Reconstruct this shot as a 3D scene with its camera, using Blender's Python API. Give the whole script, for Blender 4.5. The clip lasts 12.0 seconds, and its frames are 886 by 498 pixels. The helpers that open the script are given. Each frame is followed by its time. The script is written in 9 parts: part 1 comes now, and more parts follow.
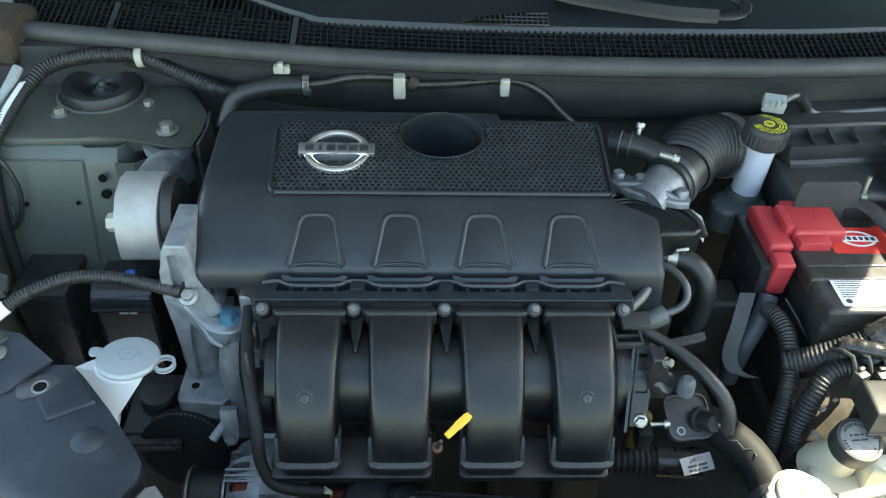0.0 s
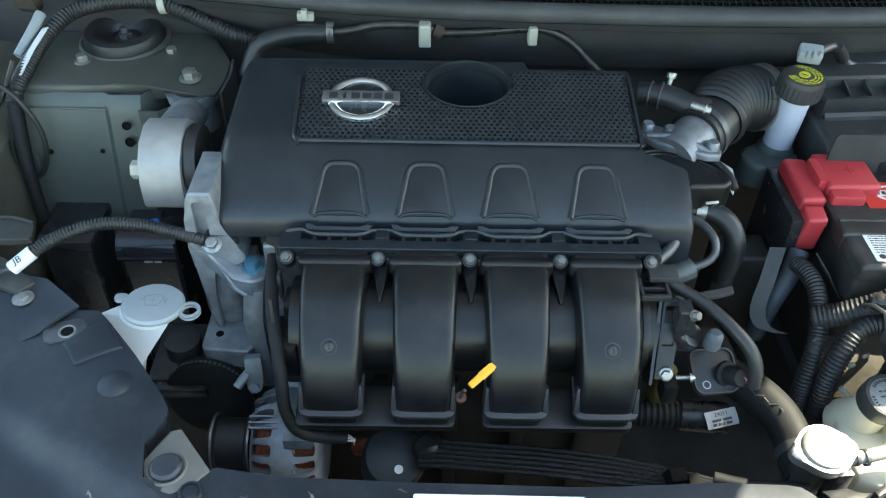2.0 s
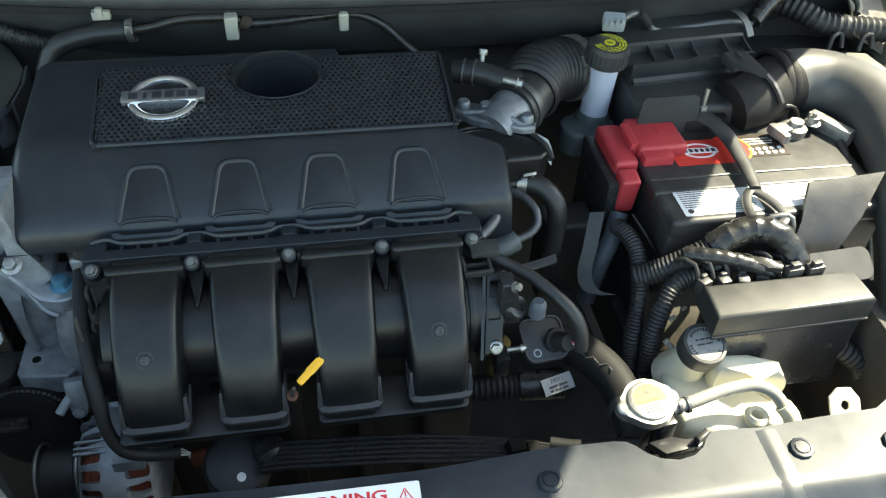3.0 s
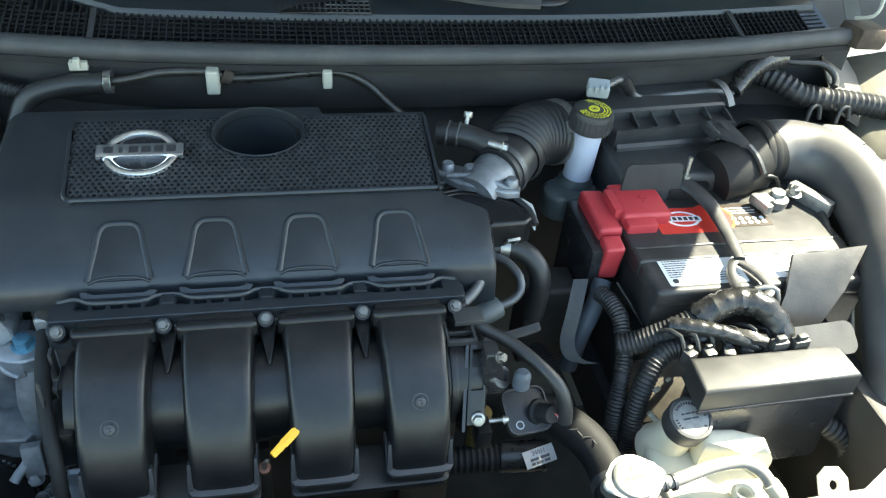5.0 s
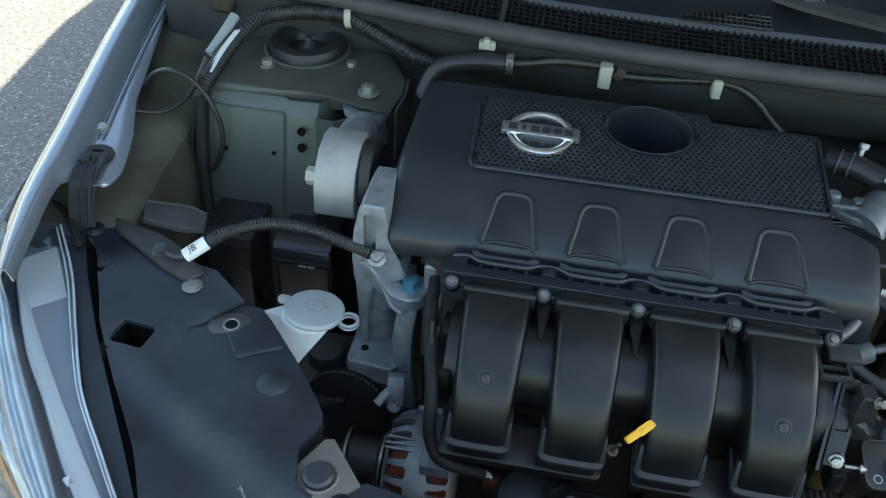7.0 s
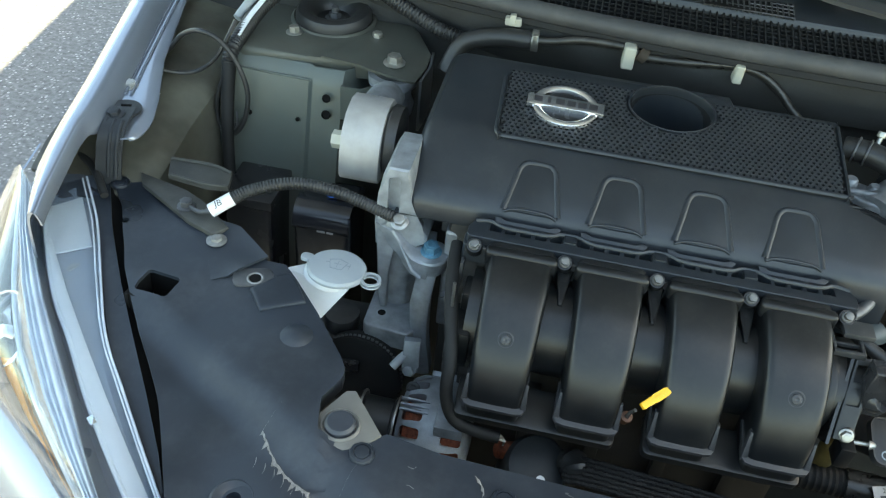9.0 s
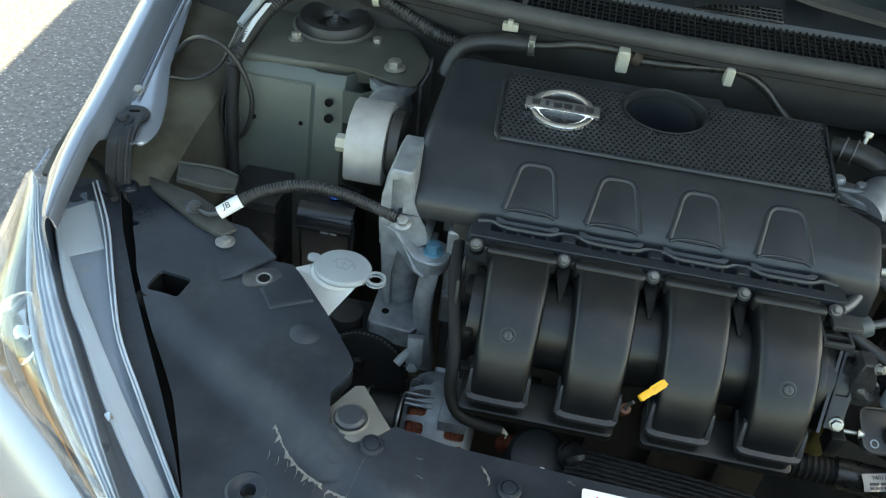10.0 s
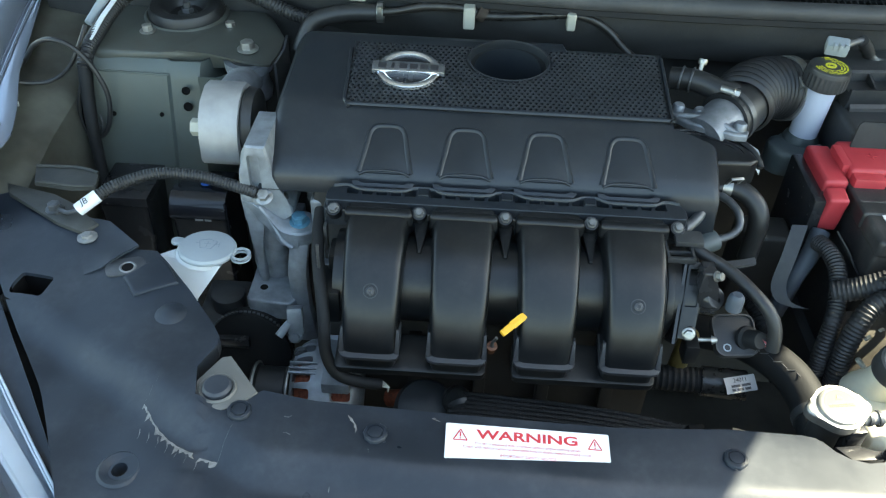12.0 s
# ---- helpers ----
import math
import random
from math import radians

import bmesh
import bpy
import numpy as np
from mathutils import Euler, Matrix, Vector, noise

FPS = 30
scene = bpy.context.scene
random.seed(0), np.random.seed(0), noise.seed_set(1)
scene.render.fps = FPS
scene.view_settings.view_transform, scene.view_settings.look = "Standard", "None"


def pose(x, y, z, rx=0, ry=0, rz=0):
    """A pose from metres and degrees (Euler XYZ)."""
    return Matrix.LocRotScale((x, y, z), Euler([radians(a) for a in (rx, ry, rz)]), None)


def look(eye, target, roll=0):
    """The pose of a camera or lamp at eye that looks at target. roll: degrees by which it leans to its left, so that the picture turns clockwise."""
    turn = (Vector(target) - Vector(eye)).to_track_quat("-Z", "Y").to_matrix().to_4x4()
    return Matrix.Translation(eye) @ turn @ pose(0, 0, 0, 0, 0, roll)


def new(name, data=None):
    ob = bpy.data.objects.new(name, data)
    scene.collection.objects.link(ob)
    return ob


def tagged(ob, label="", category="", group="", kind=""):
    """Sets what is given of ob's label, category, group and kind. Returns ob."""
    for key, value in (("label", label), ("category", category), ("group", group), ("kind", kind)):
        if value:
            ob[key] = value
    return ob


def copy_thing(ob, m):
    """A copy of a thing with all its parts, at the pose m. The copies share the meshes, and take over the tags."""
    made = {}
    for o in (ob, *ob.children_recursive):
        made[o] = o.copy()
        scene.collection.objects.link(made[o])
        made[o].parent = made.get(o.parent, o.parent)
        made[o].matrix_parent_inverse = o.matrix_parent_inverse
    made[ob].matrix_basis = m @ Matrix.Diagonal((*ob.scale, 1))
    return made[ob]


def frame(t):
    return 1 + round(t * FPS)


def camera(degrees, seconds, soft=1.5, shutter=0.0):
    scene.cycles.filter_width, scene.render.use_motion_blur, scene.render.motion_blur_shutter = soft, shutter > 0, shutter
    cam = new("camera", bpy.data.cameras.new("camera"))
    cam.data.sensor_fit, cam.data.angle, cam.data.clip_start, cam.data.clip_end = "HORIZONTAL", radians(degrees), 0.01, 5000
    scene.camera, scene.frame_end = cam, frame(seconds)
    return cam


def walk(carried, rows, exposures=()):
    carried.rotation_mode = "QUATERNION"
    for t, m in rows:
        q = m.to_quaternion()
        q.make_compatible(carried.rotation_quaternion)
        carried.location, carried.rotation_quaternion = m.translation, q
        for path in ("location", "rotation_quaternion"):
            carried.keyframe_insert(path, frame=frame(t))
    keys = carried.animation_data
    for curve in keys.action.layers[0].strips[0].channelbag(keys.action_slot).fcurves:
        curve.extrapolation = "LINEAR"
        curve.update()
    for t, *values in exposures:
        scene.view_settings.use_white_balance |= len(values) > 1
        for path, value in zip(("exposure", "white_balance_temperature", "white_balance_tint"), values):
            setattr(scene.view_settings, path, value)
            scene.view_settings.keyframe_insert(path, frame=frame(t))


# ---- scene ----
cam = camera(57.0, 12.0, 1.2)
EXPOSURES = [(0, 3.0, 8000, -2), (1, 2.89, 7600, -2), (2, 2.86, 7700, -2), (2.5, 2.82, 7800, -2), (3, 2.41, 8000, -2), (5, 2.95, 7500, -2), (5.5, 3.5, 7600, -2), (6, 3.92, 7900, -2), (6.5, 3.32, 8200, -2), (7, 2.35, 7700, -2), (9, 3.02, 8800, -2), (9.5, 2.96, 8700, -2), (10, 2.70, 8900, -2), (10.5, 2.46, 8600, -2), (11, 2.55, 8200, -2), (11.5, 2.74, 8000, -2), (12, 2.88, 7700, -2)]
PATH = [
    (0, (-0.028, -0.018, 1.394), (0.04, 1.539, 0.141), 1.9),
    (0.5, (-0.042, -0.02, 1.387), (0.016, 1.516, 0.107), 1.6),
    (1, (-0.059, -0.016, 1.38), (-0.017, 1.503, 0.08), 2.1),
    (1.5, (-0.053, -0.016, 1.38), (-0.026, 1.492, 0.065), 2.1),
    (2, (-0.033, -0.018, 1.381), (-0.012, 1.477, 0.052), 1.4),
    (2.5, (0.005, -0.017, 1.376), (0.066, 1.471, 0.041), -0.1),
    (2.7, (0.02, -0.014, 1.379), (0.186, 1.454, 0.031), 1.2),
    (3, (0.029, -0.015, 1.374), (0.327, 1.439, 0.034), 2.9),
    (3.2, (0.034, -0.016, 1.372), (0.383, 1.429, 0.034), 3.5),
    (4.8, (0.028, 0.007, 1.375), (0.434, 1.521, 0.133), 5.6),
    (5, (0.019, 0.013, 1.373), (0.403, 1.53, 0.127), 5.9),
    (5.2, (0.013, 0.017, 1.365), (0.334, 1.547, 0.117), 5.7),
    (5.5, (0.001, 0.023, 1.36), (0.177, 1.558, 0.09), 4.4),
    (6, (-0.053, 0.01, 1.35), (0.025, 1.547, 0.073), 4.9),
    (6.3, (-0.082, 0.0, 1.346), (-0.121, 1.531, 0.06), 4.4),
    (6.5, (-0.096, -0.003, 1.342), (-0.25, 1.516, 0.05), 3.0),
    (7, (-0.109, -0.015, 1.369), (-0.309, 1.516, 0.098), 3.8),
    (7.2, (-0.109, -0.024, 1.375), (-0.315, 1.526, 0.129), 3.9),
    (8.8, (-0.126, -0.048, 1.346), (-0.316, 1.5, 0.094), 6.3),
    (9, (-0.129, -0.05, 1.346), (-0.316, 1.486, 0.078), 6.6),
    (9.5, (-0.135, -0.055, 1.353), (-0.317, 1.482, 0.086), 7.0),
    (10, (-0.137, -0.073, 1.359), (-0.305, 1.469, 0.097), 6.6),
    (10.5, (-0.13, -0.083, 1.356), (-0.294, 1.459, 0.093), 5.0),
    (11, (-0.126, -0.089, 1.358), (-0.277, 1.455, 0.095), 4.2),
    (11.5, (-0.106, -0.085, 1.36), (-0.162, 1.466, 0.099), 5.2),
    (11.8, (-0.073, -0.095, 1.364), (-0.118, 1.442, 0.085), 3.3),
    (12, (-0.046, -0.099, 1.359), (-0.081, 1.437, 0.078), 2.5),
]
walk(cam, [(t, look(eye, target, roll)) for t, eye, target, roll in PATH], EXPOSURES)

# ---------------------------------------------------------------- light
SUN = Vector((0.80, 0.25, 1.0)).normalized()
world = bpy.data.worlds.new("sky")
scene.world = world
world.use_nodes = True
wn = world.node_tree.nodes
sky = wn.new("ShaderNodeTexSky")
sky.sky_type = "NISHITA"
sky.sun_disc = False
sky.sun_elevation = math.asin(SUN.z)
sky.sun_rotation = math.atan2(SUN.x, SUN.y)
sky.air_density, sky.dust_density = 1.0, 1.2
wn["Background"].inputs["Strength"].default_value = 0.122
world.node_tree.links.new(sky.outputs[0], wn["Background"].inputs["Color"])
sun_data = bpy.data.lights.new("sun", "SUN")
sun_data.energy, sun_data.angle, sun_data.color = 4.2, radians(0.6), (1.0, 0.95, 0.87)
sun_lamp = new("sun", sun_data)
sun_lamp.matrix_world = look(SUN * 20, (0, 0, 0))


# ---------------------------------------------------------------- materials
def mk(name, col, rough=0.5, metal=0.0, var=0.25, scale=30.0, bump=0.15, bscale=400.0, dust=0.0, dustcol=(0.32, 0.30, 0.26), spec=0.5, coat=0.0, trans=0.0, dscale=18.0, rvar=0.15, glow=0.0, piece=0.0):
    m = bpy.data.materials.new(name)
    m.use_nodes = True
    nt = m.node_tree
    n, link = nt.nodes, nt.links.new
    p = n["Principled BSDF"]
    tc = n.new("ShaderNodeTexCoord")

    def noise_node(s, detail, rough_n=0.55):
        t = n.new("ShaderNodeTexNoise")
        t.inputs["Scale"].default_value, t.inputs["Detail"].default_value, t.inputs["Roughness"].default_value = s, detail, rough_n
        link(tc.outputs["Object"], t.inputs["Vector"])
        return t

    def ramp(src, lo, hi, a, b):
        r = n.new("ShaderNodeMapRange")
        r.inputs["From Min"].default_value, r.inputs["From Max"].default_value = lo, hi
        r.inputs["To Min"].default_value, r.inputs["To Max"].default_value = a, b
        link(src, r.inputs["Value"])
        return r.outputs[0]

    big, fine = noise_node(scale, 4), noise_node(bscale, 3)
    mix = n.new("ShaderNodeMix")
    mix.data_type = "RGBA"
    mix.inputs["A"].default_value = (*[c * (1 - var) for c in col], 1)
    mix.inputs["B"].default_value = (*[min(1, c * (1 + var)) for c in col], 1)
    link(ramp(big.outputs["Fac"], 0.3, 0.7, 0, 1), mix.inputs["Factor"])
    out = mix.outputs["Result"]
    if piece:
        info = n.new("ShaderNodeObjectInfo")
        hue = n.new("ShaderNodeHueSaturation")
        link(ramp(info.outputs["Random"], 0, 1, 1 - piece, 1 + piece), hue.inputs["Value"])
        link(out, hue.inputs["Color"])
        out = hue.outputs[0]
    if dust:
        d1, d2 = noise_node(dscale, 6, 0.65), noise_node(dscale * 9, 3)
        mul = n.new("ShaderNodeMath")
        mul.operation = "MULTIPLY"
        link(ramp(d1.outputs["Fac"], 0.45, 0.8, 0, dust), mul.inputs[0])
        link(ramp(d2.outputs["Fac"], 0.3, 0.7, 0.4, 1), mul.inputs[1])
        dm = n.new("ShaderNodeMix")
        dm.data_type = "RGBA"
        dm.inputs["B"].default_value = (*dustcol, 1)
        link(mul.outputs[0], dm.inputs["Factor"])
        link(out, dm.inputs["A"])
        out = dm.outputs["Result"]
    link(out, p.inputs["Base Color"])
    link(ramp(big.outputs["Fac"], 0.3, 0.7, max(0.02, rough - rvar * rough), min(1, rough + rvar * rough)), p.inputs["Roughness"])
    p.inputs["Metallic"].default_value = metal
    p.inputs["Specular IOR Level"].default_value = spec
    p.inputs["Coat Weight"].default_value = coat
    p.inputs["Transmission Weight"].default_value = trans
    if bump:
        b = n.new("ShaderNodeBump")
        b.inputs["Strength"].default_value, b.inputs["Distance"].default_value = bump, 0.0006
        link(fine.outputs["Fac"], b.inputs["Height"])
        link(b.outputs[0], p.inputs["Normal"])
    return m


M_COVER = mk("moulded_black_plastic", (0.0135, 0.0178, 0.0230), 0.35, var=0.16, scale=12, bump=0.10, bscale=1500, dust=0.05, dscale=30)
M_PANEL = mk("dimpled_black_plastic", (0.023, 0.026, 0.030), 0.40, var=0.15, bump=0.1, bscale=1200, dust=0.06)
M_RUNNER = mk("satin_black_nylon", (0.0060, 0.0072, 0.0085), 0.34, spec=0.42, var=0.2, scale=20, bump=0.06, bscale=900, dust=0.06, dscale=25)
M_LIP = mk("grey_black_nylon", (0.027, 0.029, 0.033), 0.46, var=0.15, bump=0.12, dust=0.05)
M_BLACK = mk("dusty_black_plastic", (0.030, 0.032, 0.034), 0.46, var=0.3, bump=0.2, bscale=500, dust=0.12)
M_GLOSSBLACK = mk("smooth_black_plastic", (0.018, 0.0185, 0.0205), 0.25, var=0.2, bump=0.05, dust=0.05)
M_SHIELD = mk("weathered_black_panel", (0.0135, 0.0188, 0.0268), 0.40, rvar=0.40, var=0.30, scale=9, bump=0.06, bscale=700, dust=0.36, dustcol=(0.095, 0.103, 0.112), dscale=15, spec=0.42)
M_RUBBER = mk("black_rubber", (0.019, 0.0197, 0.0205), 0.42, var=0.25, bump=0.2, bscale=600, dust=0.05, dustcol=(0.16, 0.15, 0.13))
M_SEAL = mk("grey_weathered_rubber", (0.040, 0.042, 0.044), 0.58, var=0.2, scale=14, bump=0.2, bscale=700, dust=0.15)
M_LOOM = mk("corrugated_black_conduit", (0.017, 0.0178, 0.0195), 0.45, spec=0.4, var=0.25, bump=0.1, dust=0.10, dscale=40)
M_TAPE = mk("black_wrapped_tape", (0.016, 0.016, 0.016), 0.28, var=0.4, scale=90, bump=1.0, bscale=110, dust=0.12)
M_DARK = mk("grimy_dark_metal", (0.040, 0.039, 0.037), 0.65, metal=0.2, var=0.5, scale=14, bump=0.4, bscale=160, dust=0.2, dustcol=(0.10, 0.08, 0.06))
M_FIREWALL = mk("black_insulation", (0.029, 0.030, 0.030), 0.85, var=0.4, scale=20, bump=0.5, bscale=240, dust=0.06)
M_BODY = mk("grey_green_primer", (0.080, 0.095, 0.088), 0.40, metal=0.15, var=0.14, scale=8, bump=0.06, bscale=300, dust=0.60, dustcol=(0.085, 0.07, 0.045), dscale=9)
M_TOWER = mk("dirty_tower_primer", (0.076, 0.083, 0.073), 0.42, metal=0.1, var=0.25, scale=9, bump=0.08, bscale=300, dust=0.9, dustcol=(0.060, 0.046, 0.030), dscale=7)
M_APRON = mk("overspray_brown_primer", (0.094, 0.092, 0.074), 0.38, metal=0.15, var=0.5, scale=12, bump=0.10, dust=0.85, dustcol=(0.070, 0.054, 0.034), dscale=13)
M_PAINT = mk("silver_blue_car_paint", (0.235, 0.268, 0.322), 0.22, metal=0.5, var=0.04, scale=5, bump=0.0, coat=0.8, dust=0.06, dustcol=(0.40, 0.38, 0.34), dscale=22)
M_CAST = mk("cast_aluminium", (0.285, 0.31, 0.335), 0.55, metal=0.6, var=0.28, scale=55, bump=0.5, bscale=420, dust=0.35, dustcol=(0.20, 0.19, 0.18), dscale=30)
M_CASTDARK = mk("weathered_cast_aluminium", (0.23, 0.245, 0.265), 0.5, metal=0.6, var=0.35, scale=60, bump=0.5, bscale=420, dust=0.35, dustcol=(0.14, 0.13, 0.12), dscale=30)
M_BRUSHED = mk("machined_aluminium", (0.36, 0.36, 0.355), 0.58, metal=0.45, var=0.12, scale=60, bump=0.15, bscale=900, dust=0.1)
M_STEEL = mk("zinc_plated_steel", (0.36, 0.36, 0.34), 0.38, metal=0.85, var=0.2, scale=120, bump=0.12, dust=0.15)
M_CHROME = mk("bright_chrome", (0.86, 0.87, 0.88), 0.10, metal=1.0, var=0.03, bump=0.0)
# Near-black that puts the shade of holes and gaps into the colour.
M_SHADE = mk("shade_black", (0.008, 0.008, 0.008), 0.9, var=0.1, bump=0.0, spec=0.1)
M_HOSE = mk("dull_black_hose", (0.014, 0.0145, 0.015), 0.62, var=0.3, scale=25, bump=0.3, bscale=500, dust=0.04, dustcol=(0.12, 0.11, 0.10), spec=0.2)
M_BOLT = mk("dull_bolt_steel", (0.135, 0.135, 0.13), 0.45, metal=0.6, var=0.25, scale=150, bump=0.15, dust=0.15)
M_DARKSTEEL = mk("dark_phosphated_steel", (0.030, 0.032, 0.035), 0.55, metal=0.2, var=0.25, scale=50, bump=0.2, dust=0.15, dustcol=(0.12, 0.11, 0.10))
M_BLUEZINC = mk("blue_dyed_zinc", (0.11, 0.28, 0.39), 0.38, metal=0.6, var=0.2, scale=200, bump=0.1)
M_GALV = mk("dull_grey_steel", (0.10, 0.105, 0.112), 0.45, metal=0.6, var=0.25, scale=50, bump=0.2, dust=0.25)
M_BEIGE = mk("cream_painted_steel", (0.118, 0.116, 0.106), 0.5, var=0.1, bump=0.05, dust=0.15)
M_WHITE = mk("milky_white_plastic", (0.74, 0.76, 0.76), 0.42, var=0.06, bump=0.05, dust=0.15)
M_CAPGREY = mk("pale_blue_grey_plastic", (0.29, 0.325, 0.345), 0.48, var=0.06, bump=0.1, dust=0.12)
M_SYMBOL = mk("worn_grey_symbol", (0.20, 0.235, 0.260), 0.5, var=0.06, bump=0.0)
M_CREAM = mk("translucent_cream_plastic", (0.72, 0.68, 0.54), 0.38, var=0.08, bump=0.05, dust=0.12, dustcol=(0.42, 0.36, 0.24))
M_RED = mk("red_plastic", (0.42, 0.035, 0.045), 0.42, var=0.1, bump=0.12, dust=0.12, dustcol=(0.42, 0.22, 0.2))
M_YELLOW = mk("yellow_plastic", (0.76, 0.39, 0.02), 0.4, var=0.06, bump=0.05, dust=0.06)
M_ORANGE = mk("orange_plastic", (0.077, 0.023, 0.005), 0.5, var=0.15, bump=0.05)
M_COPPER = mk("varnished_copper", (0.20, 0.050, 0.024), 0.4, metal=0.5, var=0.5, scale=260, bump=0.6, bscale=900)
M_LABEL = mk("white_label", (0.74, 0.75, 0.76), 0.4, var=0.03, bump=0.0, dust=0.06)
M_LABELGREY = mk("grey_label", (0.34, 0.34, 0.335), 0.45, var=0.05, bump=0.0)
M_INK = mk("black_ink", (0.03, 0.03, 0.035), 0.5, var=0.05, bump=0.0)
M_REDINK = mk("red_ink", (0.55, 0.03, 0.04), 0.45, var=0.05, bump=0.0)
M_STICKER = mk("red_orange_sticker", (0.55, 0.040, 0.030), 0.35, var=0.06, bump=0.0)
M_ORANGESTICK = mk("orange_sticker", (0.75, 0.26, 0.04), 0.4, var=0.05, bump=0.0)
M_BROWN = mk("brown_sticker", (0.030, 0.021, 0.015), 0.4, var=0.1, bump=0.0)
M_YELLOWINK = mk("yellow_ink", (0.62, 0.58, 0.04), 0.45, var=0.05, bump=0.0)
M_BLUEINK = mk("blue_paint_mark", (0.03, 0.16, 0.62), 0.4, var=0.1, bump=0.0)
M_CLIP = mk("pale_green_nylon", (0.40, 0.395, 0.335), 0.45, var=0.08, bump=0.05, dust=0.1)
M_REDWIRE = mk("red_wire", (0.55, 0.10, 0.10), 0.4, var=0.05, bump=0.0)
M_LEAD = mk("lead_grey_metal", (0.27, 0.27, 0.265), 0.45, metal=0.7, var=0.3, scale=90, bump=0.5, bscale=300, dust=0.25)
M_BELLOWS = mk("ribbed_black_rubber", (0.015, 0.0155, 0.017), 0.46, var=0.2, bump=0.1, dust=0.12, dustcol=(0.12, 0.11, 0.10))
M_LID = mk("dusty_grey_black_plastic", (0.022, 0.0225, 0.023), 0.42, var=0.2, scale=25, bump=0.12, bscale=900, dust=0.10)
M_GRIME = mk("dirty_brown_primer", (0.085, 0.076, 0.062), 0.6, var=0.5, scale=22, bump=0.5, bscale=180, dust=0.5, dustcol=(0.035, 0.030, 0.025), dscale=25)
M_ELBOW = mk("grey_black_duct_plastic", (0.062, 0.062, 0.063), 0.42, var=0.15, scale=12, bump=0.1, dust=0.12)
M_PALEHOSE = mk("pale_grey_hose", (0.23, 0.225, 0.205), 0.42, var=0.12, scale=40, bump=0.1, dust=0.2)
M_FOAM = mk("brown_foam", (0.046, 0.034, 0.024), 0.95, var=0.4, scale=80, bump=0.9, bscale=200)
M_BATT = mk("battery_case_black", (0.022, 0.022, 0.023), 0.42, var=0.25, bump=0.12, dust=0.22, dscale=24)
M_AMBER = mk("amber_reflector", (0.55, 0.20, 0.03), 0.2, var=0.1, bump=0.0, coat=0.5)
M_GREENGREY = mk("grey_green_plastic", (0.065, 0.082, 0.086), 0.45, var=0.15, bump=0.1, dust=0.15)
M_PLUG = mk("dark_slate_rubber", (0.024, 0.030, 0.040), 0.5, var=0.15, bump=0.1, dust=0.1)
M_EARTH = mk("muddy_grey_steel", (0.042, 0.043, 0.039), 0.6, var=0.4, scale=60, bump=0.3, dust=0.25, dustcol=(0.12, 0.105, 0.08))
M_CAPFACE = mk("worn_grey_cap_face", (0.20, 0.20, 0.195), 0.6, var=0.25, scale=120, bump=0.2, dust=0.2)
M_HOLD = mk("dull_coated_steel", (0.022, 0.023, 0.025), 0.46, var=0.3, scale=40, bump=0.2, dust=0.15)
M_STRAP = mk("dusty_coated_strap", (0.024, 0.027, 0.031), 0.55, var=0.25, scale=30, bump=0.15, dust=0.25, dustcol=(0.10, 0.10, 0.095), spec=0.25)
M_CANISTER = mk("glossy_black_moulding", (0.016, 0.017, 0.022), 0.16, var=0.15, bump=0.03, dust=0.03)
M_RESERVOIR = mk("milky_blue_white_plastic", (0.46, 0.50, 0.60), 0.42, var=0.08, scale=25, bump=0.05, dust=0.1)
M_CANISTERGREY = mk("dull_dark_grey_paint", (0.022, 0.026, 0.029), 0.55, var=0.25, scale=40, bump=0.2, dust=0.15, dustcol=(0.1, 0.09, 0.08))
M_SLATE = mk("slate_blue_rubber", (0.055, 0.068, 0.085), 0.55, var=0.1, bump=0.1, dust=0.1)
M_REFLECT = mk("silvered_reflector", (0.62, 0.60, 0.58), 0.16, metal=1.0, var=0.05, bump=0.0)
M_LAMPMID = mk("lamp_blue_grey", (0.25, 0.30, 0.365), 0.3, var=0.12, scale=15, bump=0.0)
M_LAMPEDGE = mk("stepped_lens_edge", (0.44, 0.50, 0.57), 0.12, var=0.15, scale=30, bump=0.0, coat=0.6)
M_LAMPDARK = mk("lamp_slate_bezel", (0.075, 0.09, 0.115), 0.3, var=0.1, bump=0.0)
M_LAMPSHELL = mk("lamp_inner_grey", (0.55, 0.60, 0.65), 0.22, metal=0.0, var=0.05, bump=0.0)


